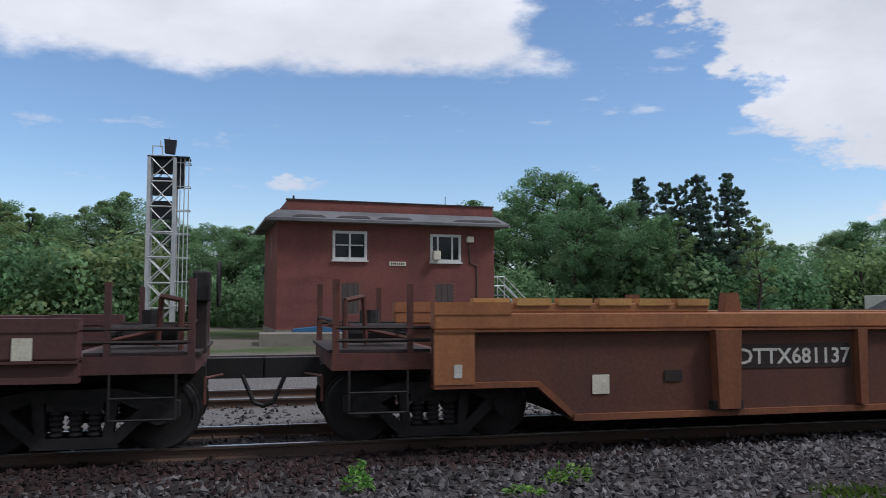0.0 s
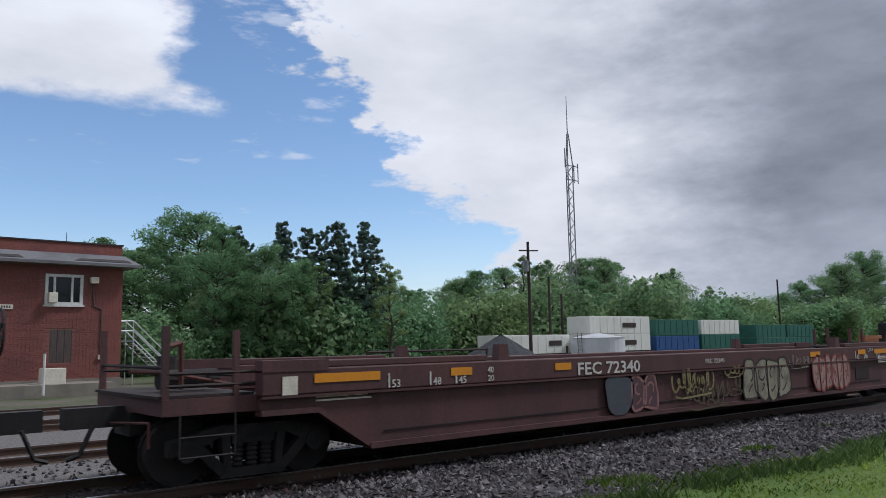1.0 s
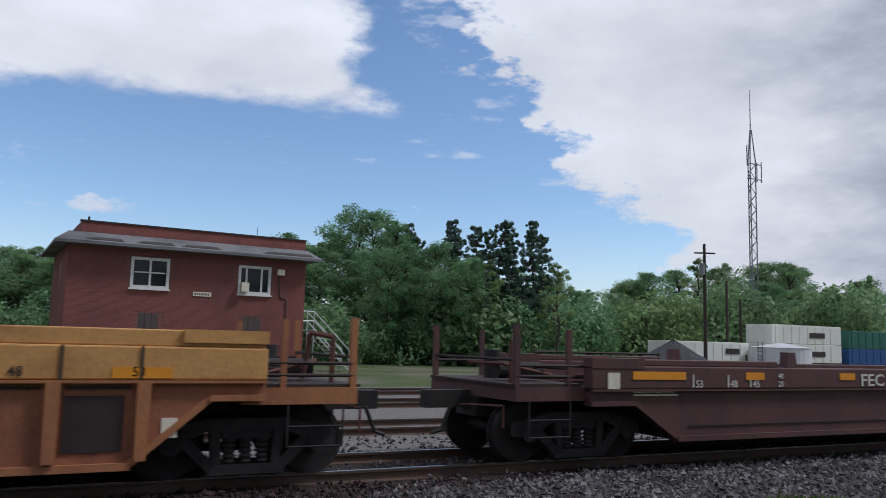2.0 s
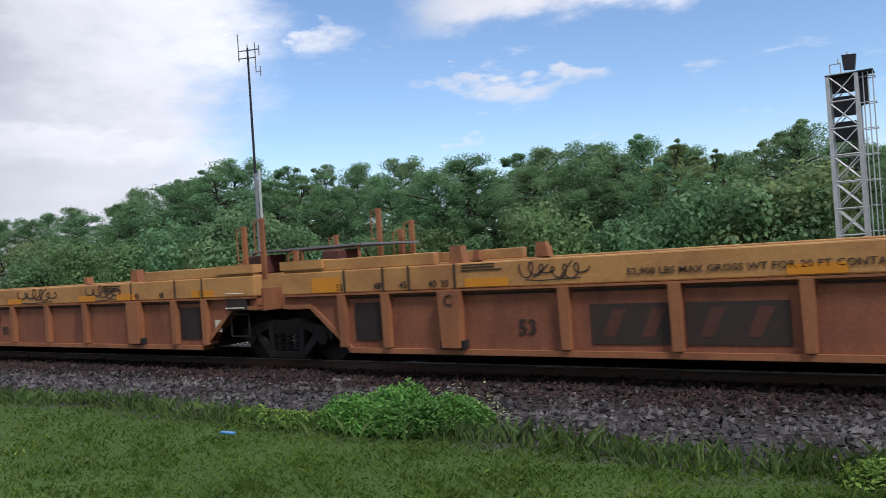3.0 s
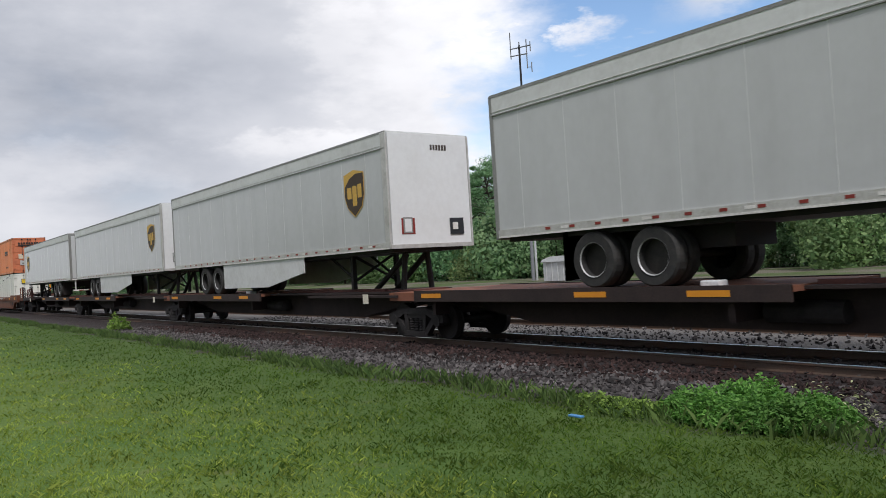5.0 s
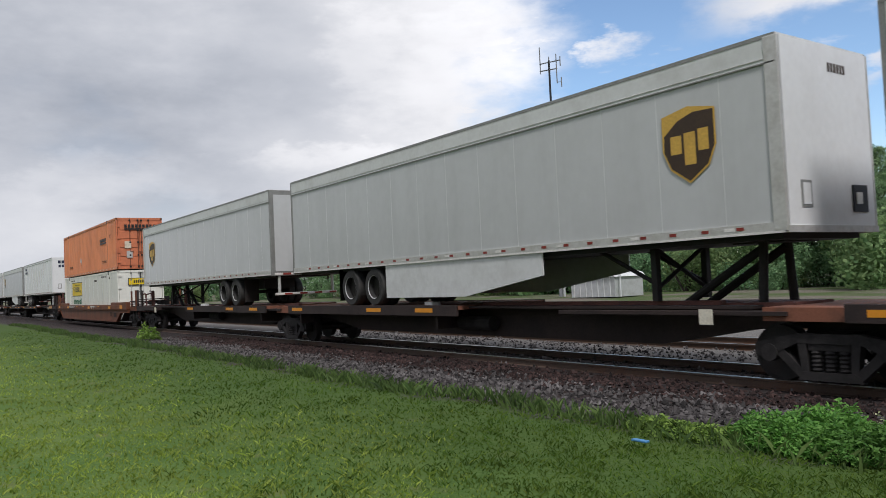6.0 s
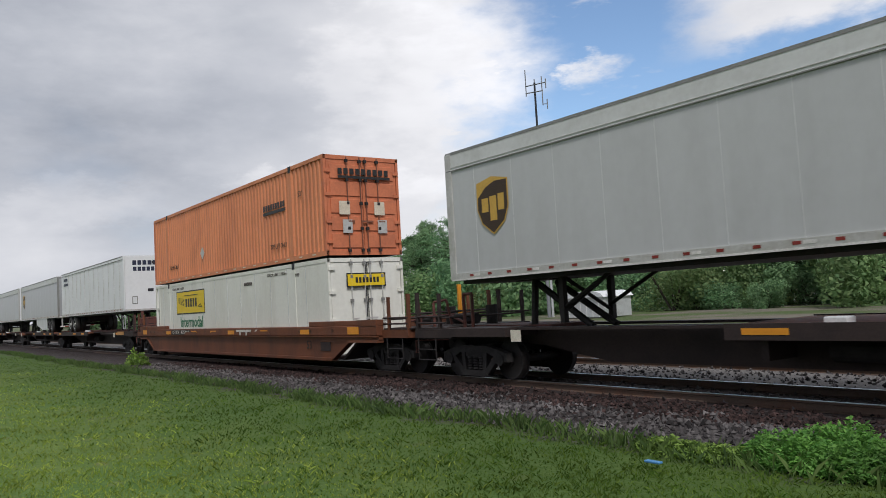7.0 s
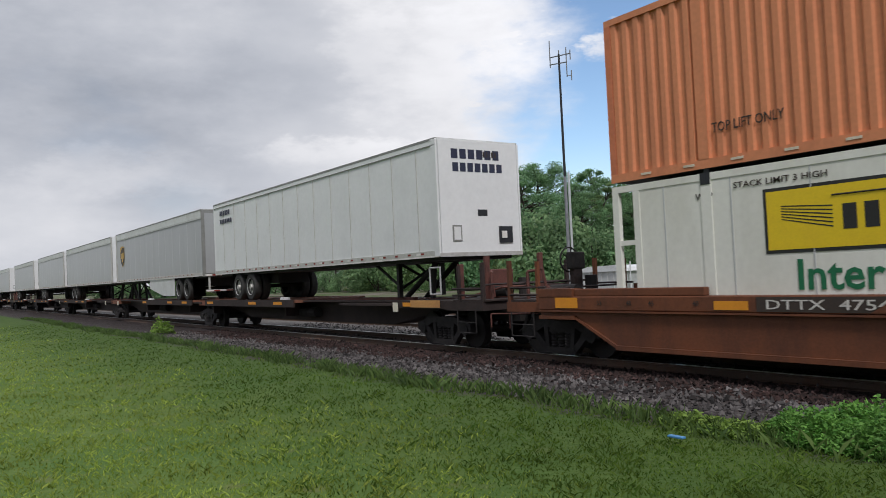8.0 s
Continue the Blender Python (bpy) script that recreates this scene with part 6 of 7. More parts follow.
def yellow_unit(s, left, right, letter):
    c = well_car("faded yellow articulated well car unit with rusty side panels", s, CL, M["yellow"], M["cream"], posts=POSTS_C, wide=WIDE_C, left=left, right=right, panel=M["panel"])
    for x in (0.72, 3.75, 8.1, 11.1, 14.1, 15.5, 17.9):
        part("reflector", B(x, x + (0.62 if x != 3.75 else 0.72), YN - 0.006, YN, 1.24, 1.36 if x != 0.72 else 1.48), M["marker"], c, "orange reflective sheet")
    for x, a in ((1.25, "53"), (2.05, "48"), (2.55, "45"), (3.1, "40"), (3.32, "20"), (16.1, "45"), (16.9, "48"), (18.1, "53")):
        stencil(c, a, 0.15, x, 1.26, "dark_mark", YN - 0.004)
    for x in (1.44, 2.24, 2.74, 3.58, 9.8, 16.0, 17.4, 18.2):
        part("chord_seam", B(x - 0.015, x + 0.015, YN - 0.012, YN, 1.22, 1.59), M["dark_mark"], c)
    stencil(c, letter, 0.24, WIDE_C[0] - 0.08, 0.98, "dark_mark", -1.63)
    stencil(c, "52,900 LBS MAX GROSS WT FOR 20 FT CONTAINER", 0.12, 6.2, 1.32, "dark_mark", YN - 0.004, 3.2)
    lines_block(c, 3.7, 4.4, 1.46, 1.58, 3, "dark_mark", YN)
    lines_block(c, 15.0, 15.7, 1.42, 1.56, 3, "dark_mark", YN)
    part("access_plate", B(1.58, 2.18, YP - 0.01, YP, 0.45, 1.05), M["flat"], c, "dark louvred access plate")
    part("access_plate", B(17.45, 18.05, YP - 0.01, YP, 0.45, 1.05), M["flat"], c, "dark louvred access plate")
    part("placard", B(18.45, 18.62, YP - 0.006, YP, 0.58, 0.80), M["placard"], c, "small pale placard")
    for k, x in enumerate(POSTS_C[:-1]):
        part("panel_weld", B(x + 0.12, POSTS_C[k + 1] - 0.12, YP - 0.01, YP, 1.12, 1.15), M["flat"], c)
    for x in (1.0, 2.2, 3.6, 9.8, 16.1):
        part("chord_bracket", prism(bmesh.new(), [(x, 1.59), (x + 0.16, 1.59), (x + 0.14, 1.78), (x + 0.04, 1.78)], 1.2, 1.4), M["yellow"], c)
    return c


def number_panel(c, x):
    part("number_panel", B(x, x + 1.26, YP - 0.005, YP, 0.40, 0.71), M["dark_mark"], c, "dark painted number panel")
    part("number_panel", B(x + 1.43, x + 2.75, YP - 0.005, YP, 0.40, 0.71), M["dark_mark"], c, "dark painted number panel")
    stencil(c, "DTTX", 0.30, x + 0.2, 0.45, "white_mark", YP - 0.009, 0.92)
    stencil(c, "729722", 0.30, x + 1.52, 0.45, "white_mark", YP - 0.009, 1.06)


c1 = yellow_unit(-71.05, "joint", "coupler", "A")
c2 = yellow_unit(-91.40, "joint", "joint", "C")
c3 = yellow_unit(-111.7, "coupler", "joint", "B")
number_panel(c1, 3.97)
number_panel(c3, 3.98)
tag_strokes(c1, 7.2, 8.1, 0.6, 1.05, 4, "paint_dark", YP, 21, 0.05, "dark painted-over patch")
stencil(c1, "53 1/2", 0.24, 10.35, 0.52, "dark_mark", YP - 0.006)
scrawl(c1, 10.3, 11.0, 1.30, 1.52, 2, "paint_dark", YN, 23, 0.010)
tag_strokes(c1, 4.0, 6.1, 0.8, 1.06, 6, "paint_dark", YP, 25, 0.06, "dark painted-over letters")
tag_strokes(c1, 2.72, 3.0, 0.72, 1.02, 1, "paint_dark", YP, 28, 0.06, "dark painted-over letter")
stencil(c2, "53", 0.30, 4.55, 0.55, "dark_mark", YP - 0.006)
for a in (5.80, 6.32, 7.05, 7.6):
    part("logo_shape", prism(bmesh.new(), [(a, 0.52), (a + 0.16, 0.52), (a + 0.34, 0.88), (a + 0.16, 0.88)], YP - 0.009, YP - 0.005), M["panel_dark"], c2)
part("logo_bar", B(5.65, 6.7, YP - 0.005, YP, 0.42, 0.95), M["dark_mark"], c2, "dark painted-over block")
part("logo_bar", B(6.9, 8.1, YP - 0.005, YP, 0.42, 0.95), M["dark_mark"], c2, "dark painted-over block")
tag_strokes(c2, 12.2, 13.9, 1.30, 1.55, 6, "paint_dark", YN, 31, 0.024, "black marker tag")
tag_strokes(c2, 4.7, 5.65, 1.32, 1.54, 6, "paint_dark", YN, 32, 0.02, "black marker tag")
scrawl(c2, 10.4, 11.0, 0.6, 1.0, 3, "paint_dark", YP - 0.01, 33, 0.012)
tag_strokes(c3, 11.6, 13.2, 1.28, 1.56, 5, "paint_dark", YN, 34, 0.026, "black marker tag")
tag_strokes(c3, 14.4, 15.6, 1.28, 1.56, 5, "paint_dark", YN, 35, 0.026, "black marker tag")
scrawl(c3, 7.2, 8.2, 0.62, 1.0, 6, "paint_dark", YP - 0.006, 36, 0.008)
scrawl(c3, 10.0, 10.6, 0.6, 1.0, 5, "paint_dark", YP - 0.006, 37, 0.008)
stencil(c3, "90", 0.28, 10.65, 0.52, "dark_mark", YP - 0.006)


# ---------------------------------------------------------------- train: spine cars with road trailers
def spine_platform(s_right, length, wheels_left=True, first=False, last=False):
    """One platform of an articulated spine car; its right truck stands at s_right."""
    c = thing("spine_car", "dark brown articulated spine car platform carrying a road trailer", "railcar", (s_right, TRACK, RAIL), group="cars of the passing train")
    rolling(c, s_right)
    L = length
    part("spine_beam", prism(bmesh.new(), [(-L, 1.08), (-L, 0.80), (-L + 1.6, 0.72), (-L + 3.4, 0.42), (-3.4, 0.42), (-1.6, 0.72), (0, 0.80), (0, 1.08)], -0.42, 0.42), M["flat"], c, "dark fish-belly spine beam")
    a, b = (-L + 0.4, -L + 9.6) if wheels_left else (-10.5, -1.5)
    part("wheel_deck", B(a, b, -1.33, 1.33, 1.06, 1.15), M["deck"], c, "rust-red wheel deck")
    for y in (-1.36, 1.30):
        part("deck_edge", B(a, b, y, y + 0.06, 0.92, 1.17), M["flat"], c)
        for k in range(4):
            x = a + 0.3 + k * 2.4
            if k in (0, 2, 3):
                part("reflector", B(x, x + 0.75, y - 0.006 if y < 0 else y + 0.06, y if y < 0 else y + 0.066, 1.0, 1.1), M["marker"], c, "orange reflective sheet")
    for k in range(5):
        x = a + 0.5 + k * 1.9
        part("outrigger", prism(bmesh.new(), [(x, 1.06), (x + 0.12, 1.06), (x + 0.12, 0.6), (x, 0.6)], -1.2, 1.2) if k in (0, 4) else B(x, x + 0.1, -1.3, 1.3, 0.9, 1.06), M["flat"], c)
    part("runway", B(b, (-1.2 if wheels_left else -0.2), -1.0, -0.7, 1.08, 1.13) if wheels_left else B(-L + 0.4, a, -1.0, -0.7, 1.08, 1.13), M["flat"], c)
    part("runway", B(b, (-1.2 if wheels_left else -0.2), 0.7, 1.0, 1.08, 1.13) if wheels_left else B(-L + 0.4, a, 0.7, 1.0, 1.08, 1.13), M["flat"], c)
    part("side_walk", B(-5.2, -0.5, -1.25, -0.95, 1.0, 1.06), M["flat"], c)
    part("air_tank", C((-9.2, -0.6, 0.72), (-8.0, -0.6, 0.72), 0.17, seg=14), M["grime"], c)
    # the hitch
    hx = -1.35 if wheels_left else -L + 1.35
    d = 1 if wheels_left else -1
    part("hitch_stand", bars([((hx, -0.45, 1.1), (hx, -0.35, 2.1)), ((hx, 0.45, 1.1), (hx, 0.35, 2.1)), ((hx - d * 1.6, -0.35, 1.1), (hx, -0.3, 2.05)), ((hx - d * 1.6, 0.35, 1.1), (hx, 0.3, 2.05))], 0.075, 8), M["black"], c, "black trailer hitch stand")
    part("hitch_plate", B(hx - 0.45, hx + 0.45, -0.5, 0.5, 2.1, 2.19), M["black"], c)
    part("hitch_frame", B(hx - 1.9, hx + 0.6, -0.55, 0.55, 1.09, 1.16), M["red_rust"], c)
    part("number_plate", B(-1.9, -1.65, -1.37, -1.36, 0.86, 1.1) if wheels_left else B(-L + 1.6, -L + 1.9, -1.37, -1.36, 0.86, 1.1), M["placard"], c, "pale plate")
    part("deck_box", B(-L + 8.0, -L + 8.34, -1.15, -0.9, 1.06, 1.24, bevel=0.02), M["tank"], c, "small white box on the deck")
    part("deck_rail", B(b, -2.0 if wheels_left else -0.4, -0.62, -0.5, 1.1, 1.2), M["red_rust"], c)
    truck(c, 0.0)
    if first:
        end_platform(c, 0.75, 1, M["flat"], 1.1)
        for xx, yy, h in ((0.55, -0.95, 2.0), (1.32, -0.75, 2.15), (1.62, 0.65, 2.2)):
            part("end_upright", B(xx - 0.05, xx + 0.05, yy, yy + 0.12, 1.1, h, bevel=0.01), M["red_rust"], c, "rusty red upright")
        part("ladder_frame", bars([((-0.25, -1.25, 1.3), (-0.25, -1.25, 1.95)), ((0.2, -1.25, 1.3), (0.2, -1.25, 1.95)), ((-0.25, -1.25, 1.95), (0.2, -1.25, 1.95)), ((-0.25, -1.25, 1.3), (0.2, -1.25, 1.3))], 0.022), M["rim_edge"], c, "worn steel ladder frame")
        part("pump_box", B(0.7, 1.1, -0.4, 0.3, 1.15, 1.85, bevel=0.03), M["red_rust"], c)
        part("sill_plate", B(-1.0, 0.3, -1.385, -1.37, 0.98, 1.16), M["cream"], c, "faded yellow sill plate")
        part("reflector", B(-1.4, -0.7, -1.37, -1.36, 1.0, 1.1), M["marker"], c, "orange reflective sheet")
        part("end_beam", B(-1.6, 0.8, -1.35, 1.35, 0.95, 1.14), M["flat"], c)
    else:
        part("joint_plate", B(-0.9, 0.9, -1.2, 1.2, 0.92, 1.12), M["deck"], c, "rusty joint plate")
    if last:
        truck(c, -L)
        end_platform(c, -L - 0.7, -1, M["flat"], 1.1)
        part("end_beam", B(-L - 0.8, -L + 1.4, -1.35, 1.35, 0.95, 1.14), M["flat"], c)
        part("pump_stand", bars([((-L - 0.5, -0.9, 1.1), (-L - 0.5, -0.9, 1.9)), ((-L - 0.2, -0.9, 1.1), (-L - 0.2, -0.9, 1.9)), ((-L - 0.5, -0.9, 1.9), (-L - 0.2, -0.9, 1.9)), ((-L + 0.3, 0.6, 1.1), (-L + 0.3, 0.6, 2.2))], 0.04), M["red_rust"], c)
    return c


def tyre_bm():
    bm = bmesh.new()
    n = 28
    prof = [(0.30, -0.13), (0.47, -0.14), (0.505, -0.10), (0.51, 0.0), (0.505, 0.10), (0.47, 0.14), (0.30, 0.13)]
    rings = [[bm.verts.new((r * math.cos(k * math.tau / n), y, r * math.sin(k * math.tau / n))) for k in range(n)] for r, y in prof]
    for r0, r1 in zip(rings, rings[1:] + rings[:1]):
        for k in range(n):
            j = (k + 1) % n
            bm.faces.new((r0[k], r0[j], r1[j], r1[k]))
    return bm


def rim_disc(side):
    bm = bmesh.new()
    cyl(bm, (0, side * 0.02, 0), (0, side * 0.05, 0), 0.30, seg=24)
    cyl(bm, (0, side * 0.05, 0), (0, side * 0.16, 0), 0.12, 0.09, seg=14)
    for k in range(8):
        a = k * math.tau / 8
        cyl(bm, (0.19 * math.cos(a), side * 0.05, 0.19 * math.sin(a)), (0.19 * math.cos(a), side * 0.09, 0.19 * math.sin(a)), 0.02, seg=6)
    return bm


def rim_ring(side):
    bm = bmesh.new()
    n = 28
    a = [bm.verts.new((0.297 * math.cos(k * math.tau / n), side * 0.128, 0.297 * math.sin(k * math.tau / n))) for k in range(n)]
    b = [bm.verts.new((0.315 * math.cos(k * math.tau / n), side * 0.145, 0.315 * math.sin(k * math.tau / n))) for k in range(n)]
    for k in range(n):
        bm.faces.new((a[k], a[(k + 1) % n], b[(k + 1) % n], b[k]))
    return bm


def shield_logo(t, cx, cz, y, w=1.05, h=1.4):
    out = [(-0.5, 0.42), (0.0, 0.5), (0.5, 0.42), (0.5, -0.05), (0.36, -0.3), (0.0, -0.5), (-0.36, -0.3), (-0.5, -0.05)]
    sgn = -1 if y < 0 else 1
    P_ = lambda pts: [(cx + px * w, cz + pz * h) for px, pz in pts]
    lay = lambda a, b: (min(y + sgn * a, y + sgn * b), max(y + sgn * a, y + sgn * b))
    lg = part("shield_emblem", prism(bmesh.new(), P_(out), *lay(0.0, 0.003)), M["gold"], t, "brown and gold shield emblem")
    part("shield_field", prism(bmesh.new(), P_([(-0.46, 0.16), (-0.2, 0.33), (0.1, 0.41), (0.47, 0.40), (0.47, -0.05), (0.34, -0.28), (0.0, -0.47), (-0.34, -0.28), (-0.47, -0.05)]), *lay(0.003, 0.006)), M["shield"], lg)
    for a, b, c, d in ((-0.34, -0.13, -0.10, 0.14), (-0.08, 0.13, -0.26, 0.16), (0.18, 0.37, -0.10, 0.18)):
        part("emblem_bar", prism(bmesh.new(), P_([(a, c), (b, c), (b, d), (a, d)]), *lay(0.006, 0.009)), M["gold"], lg)


def trailer(s, L, label, skin="trailer", rev=False, logo=False, skirt=None, post="rail_alu", front="trailer_front", marks=True, seams=False, rear_axle=2.55):
    """A road trailer on its spine platform; s is its right-hand end."""
    t = thing("semi_trailer", label, "trailer", (s, TRACK, RAIL), group="road trailers on the train")
    rolling(t, s)
    fx = (lambda d: -d) if not rev else (lambda d: -(L - d))
    W, zb, zt = 1.295, 2.22, 5.10

    def bx(d0, d1, *r, bevel=0.0):
        return B(min(fx(d0), fx(d1)), max(fx(d0), fx(d1)), *r, bevel=bevel)

    part("body", bx(0.04, L - 0.04, -W + 0.012, W - 0.012, zb + 0.05, zt - 0.02, bevel=0.02), M[skin], t)
    part("front_wall", bx(0.0, 0.04, -W + 0.06, W - 0.06, zb + 0.02, zt - 0.03), M[front], t, "white front wall")
    part("rear_frame", bx(L - 0.12, L, -W, W, zb - 0.05, zt, bevel=0.015), M["alu_dark" if skin != "white_trailer" else skin], t, "rear door frame")
    for k in (-1, 1):
        y0, y1 = (-W - 0.004, -W + 0.03) if k < 0 else (W - 0.03, W + 0.004)
        part("bottom_rail", bx(0.05, L - 0.1, y0 - 0.008, y1 + 0.008, zb, zb + 0.14), M["rail_alu"], t, "riveted aluminium lower rail")
        part("bottom_lip", bx(0.05, L - 0.1, y0 - 0.012, y1 + 0.012, zb - 0.02, zb + 0.015), M["white_tape"], t)
        band = 0.40 if skin != "white_trailer" else 0.16
        part("top_rail", bx(0.05, L - 0.1, y0, y1, zt - band, zt - 0.04), M["skirt" if skin != "white_trailer" else skin], t, "upper side rail")
        part("rail_bead", bx(0.05, L - 0.1, y0 - 0.012, y1, zt - band - 0.02, zt - band), M["alu_dark"], t)
        if skin != "white_trailer" and marks:
            part("rail_bead", bx(0.05, L - 0.1, y0 - 0.010, y1, zt - band + 0.05, zt - band + 0.062), M["rail_alu"], t)
            for q in range(int(L / 1.22)):
                part("sheet_seam", bx(1.22 * q + 1.0, 1.22 * q + 1.012, y0 + 0.013, y1 - 0.013, zb + 0.15, zt - band - 0.02), M["skirt"], t)
        part("roof_edge", bx(0.03, L - 0.05, y0 - 0.006, y1, zt - 0.05, zt + 0.01), M["alu_dark"], t)
        part("corner_post", bx(0.0, 0.22, y0 - 0.012, y1 + 0.012, zb, zt - 0.02, bevel=0.012), M[post], t)
        if k < 0 and marks:
            n = int((L - 1.2) / 0.62)
            for q in range(n):
                d = 0.7 + q * 0.62
                part("reflector_red", bx(d, d + 0.13, y0 - 0.013, y0 - 0.008, zb + 0.055, zb + 0.105), M["red_tape"], t)
                if q % 3 == 0:
                    part("reflector_white", bx(d + 0.16, d + 0.34, y0 - 0.013, y0 - 0.008, zb + 0.055, zb + 0.105), M["white_tape"], t)
        if seams:
            for q in range(int(L / 1.22)):
                part("panel_seam", bx(1.2 * q + 0.9, 1.2 * q + 0.915, y0 - 0.004, y1, zb + 0.15, zt - band - 0.02), M["rail_alu"], t)
    part("roof", bx(0.03, L - 0.03, -W + 0.02, W - 0.02, zt - 0.03, zt + 0.015), M["skirt"], t)
    # front furniture
    if not rev:
        part("front_placard", bx(-0.012, 0.0, -0.9, -0.62, zb + 0.35, zb + 0.75), M["alu_dark"], t, "document holder")
        part("front_placard", bx(-0.018, -0.012, -0.86, -0.66, zb + 0.39, zb + 0.71), M["trailer_front"], t)
        part("connection_box", bx(-0.03, 0.0, 0.55, 0.98, zb + 0.3, zb + 0.72), M["dark_steel"], t, "dark hose connection box")
        part("connection_glad", bx(-0.05, -0.03, 0.62, 0.78, zb + 0.42, zb + 0.6), M["white_tape"], t)
        for q in range(6):
            part("number_bar", bx(-0.006, 0.0, 0.05 + 0.09 * q, 0.11 + 0.09 * q, zt - 0.42, zt - 0.28), M["dark_mark"], t)
        part("corner_cap", bx(-0.02, 0.05, -W, W, zb - 0.02, zb + 0.08), M["rail_alu"], t)
    else:
        for q in (-1, 1):
            part("door", bx(L - 0.005, L + 0.012, -W + 0.13 if q < 0 else 0.012, -0.012 if q < 0 else W - 0.13, zb + 0.1, zt - 0.16), M[skin], t, "pale rear door")
            part("lock_rod", bars([((fx(L + 0.03), q * 0.35, zb + 0.05), (fx(L + 0.03), q * 0.35, zt - 0.15))], 0.02), M["rail_alu"], t)
        part("warning_label", bx(L + 0.012, L + 0.016, 0.75, 1.02, zb + 0.7, zb + 1.05), M["sign_yellow"], t, "yellow label")
        for q in range(8):
            tape = M["red_tape" if q % 2 else "white_tape"]
            part("sill_tape", bx(L, L + 0.004, -1.2 + 0.3 * q, -0.9 + 0.3 * q, zb - 0.02, zb + 0.05), tape, t)
            part("guard_tape", bx(L - 0.045, L - 0.035, -1.12 + 0.28 * q, -0.84 + 0.28 * q, 1.52, 1.58), tape, t)
        part("rear_guard", bars([((fx(L - 0.1), -1.0, zb), (fx(L - 0.1), -1.0, 1.55)), ((fx(L - 0.1), 1.0, zb), (fx(L - 0.1), 1.0, 1.55)), ((fx(L - 0.1), -1.15, 1.55), (fx(L - 0.1), 1.15, 1.55))], 0.05), M["rail_alu"], t)
    # running gear
    part("undercarriage", bx(L - rear_axle - 2.4, L - rear_axle + 1.2, -0.6, 0.6, 1.75, zb), M["black"], t)
    part("floor_frame", bx(0.2, L - 0.2, -1.1, 1.1, zb - 0.1, zb), M["black"], t)
    for d in (L - rear_axle, L - rear_axle - 1.3):
        part("axle", C((fx(d), -1.0, 1.66), (fx(d), 1.0, 1.66), 0.07), M["black"], t)
        for k in (-1, 1):
            for q in (0, 1):
                wh = part("tyre", shared("tyre", tyre_bm, M["rubber"]), None, t, "worn black tyre", (fx(d), k * (1.13 - 0.33 * q), 1.66))
                if q == 0:
                    part("rim", shared("rim%d%s" % (k, skin == "white_trailer"), lambda: rim_disc(k * (0.9 if skin == "white_trailer" else -0.6)), M["rail_alu" if skin == "white_trailer" else "rim"]), None, wh)
                    part("rim_edge", shared("rimring%d" % k, lambda: rim_ring(k), M["rim_edge"]), None, wh, "bright rim edge")
        part("mud_flap", bx(L - rear_axle + 0.75, L - rear_axle + 0.78, -1.2, -0.65, 1.3, zb), M["black"], t)
    for k in (-0.75, 0.68):
        part("landing_leg", B(fx(2.9) - 0.06, fx(2.9) + 0.06, k, k + 0.12, 1.2, zb), M["black"], t)
    part("leg_brace", bars([((fx(2.9), -0.7, 1.4), (fx(2.9), 0.7, 2.15)), ((fx(2.9), 0.7, 1.4), (fx(2.9), -0.7, 2.15)), ((fx(2.9), -0.68, 1.5), (fx(4.3), -0.68, 2.2)), ((fx(2.9), 0.68, 1.5), (fx(4.3), 0.68, 2.2))], 0.04), M["black"], t)
    if skirt:
        a = L - rear_axle - 1.95
        b = a - skirt
        for y in (-W + 0.02, W - 0.05):
            part("side_skirt", prism(bmesh.new(), [(fx(a), zb - 0.02), (fx(a), 1.36), (fx(b + 2.6), 1.36), (fx(b), 1.75), (fx(b), zb - 0.02)], y, y + 0.03), M["skirt"], t, "white aerodynamic side skirt")
    if logo:
        shield_logo(t, fx(1.6), 3.73, -W - 0.004, 1.02, 1.24)
    return t


JOINT = [-115.9, -133.55, -151.55, -169.55, -187.55]
for k, j in enumerate(JOINT):
    spine_platform(j, (JOINT[k + 1] - j if k < 4 else -204.6 - j) * -1, wheels_left=(k != 4), first=(k == 0), last=(k == 4))
TR = "grey-white trailer with brown shield emblem"
u = trailer(-116.08, 16.6, TR + " and long side skirt", logo=True, skirt=7.6, post="cream_post", rear_axle=3.6)
stencil(u, "53", 0.28, -1.2, 2.9, "dark_mark", -1.302)
v = trailer(-134.12, 14.05, TR + " and cream corner posts", logo=True, post="cream_post")
w = trailer(-152.09, 16.4, TR + " and short side skirt", logo=True, skirt=6.3, rear_axle=3.4)
x_ = trailer(-169.9, 16.9, TR + " and side skirt", logo=True, skirt=6.0, rear_axle=3.75)
part("sign_panel", B(0.0, 0.008, -0.95, -0.55, 2.55, 2.95), M["red_tape"], w, "red-framed white notice")
z_ = trailer(-188.5, 16.5, TR + ", doors forward", rev=True, logo=True, rear_axle=3.6)

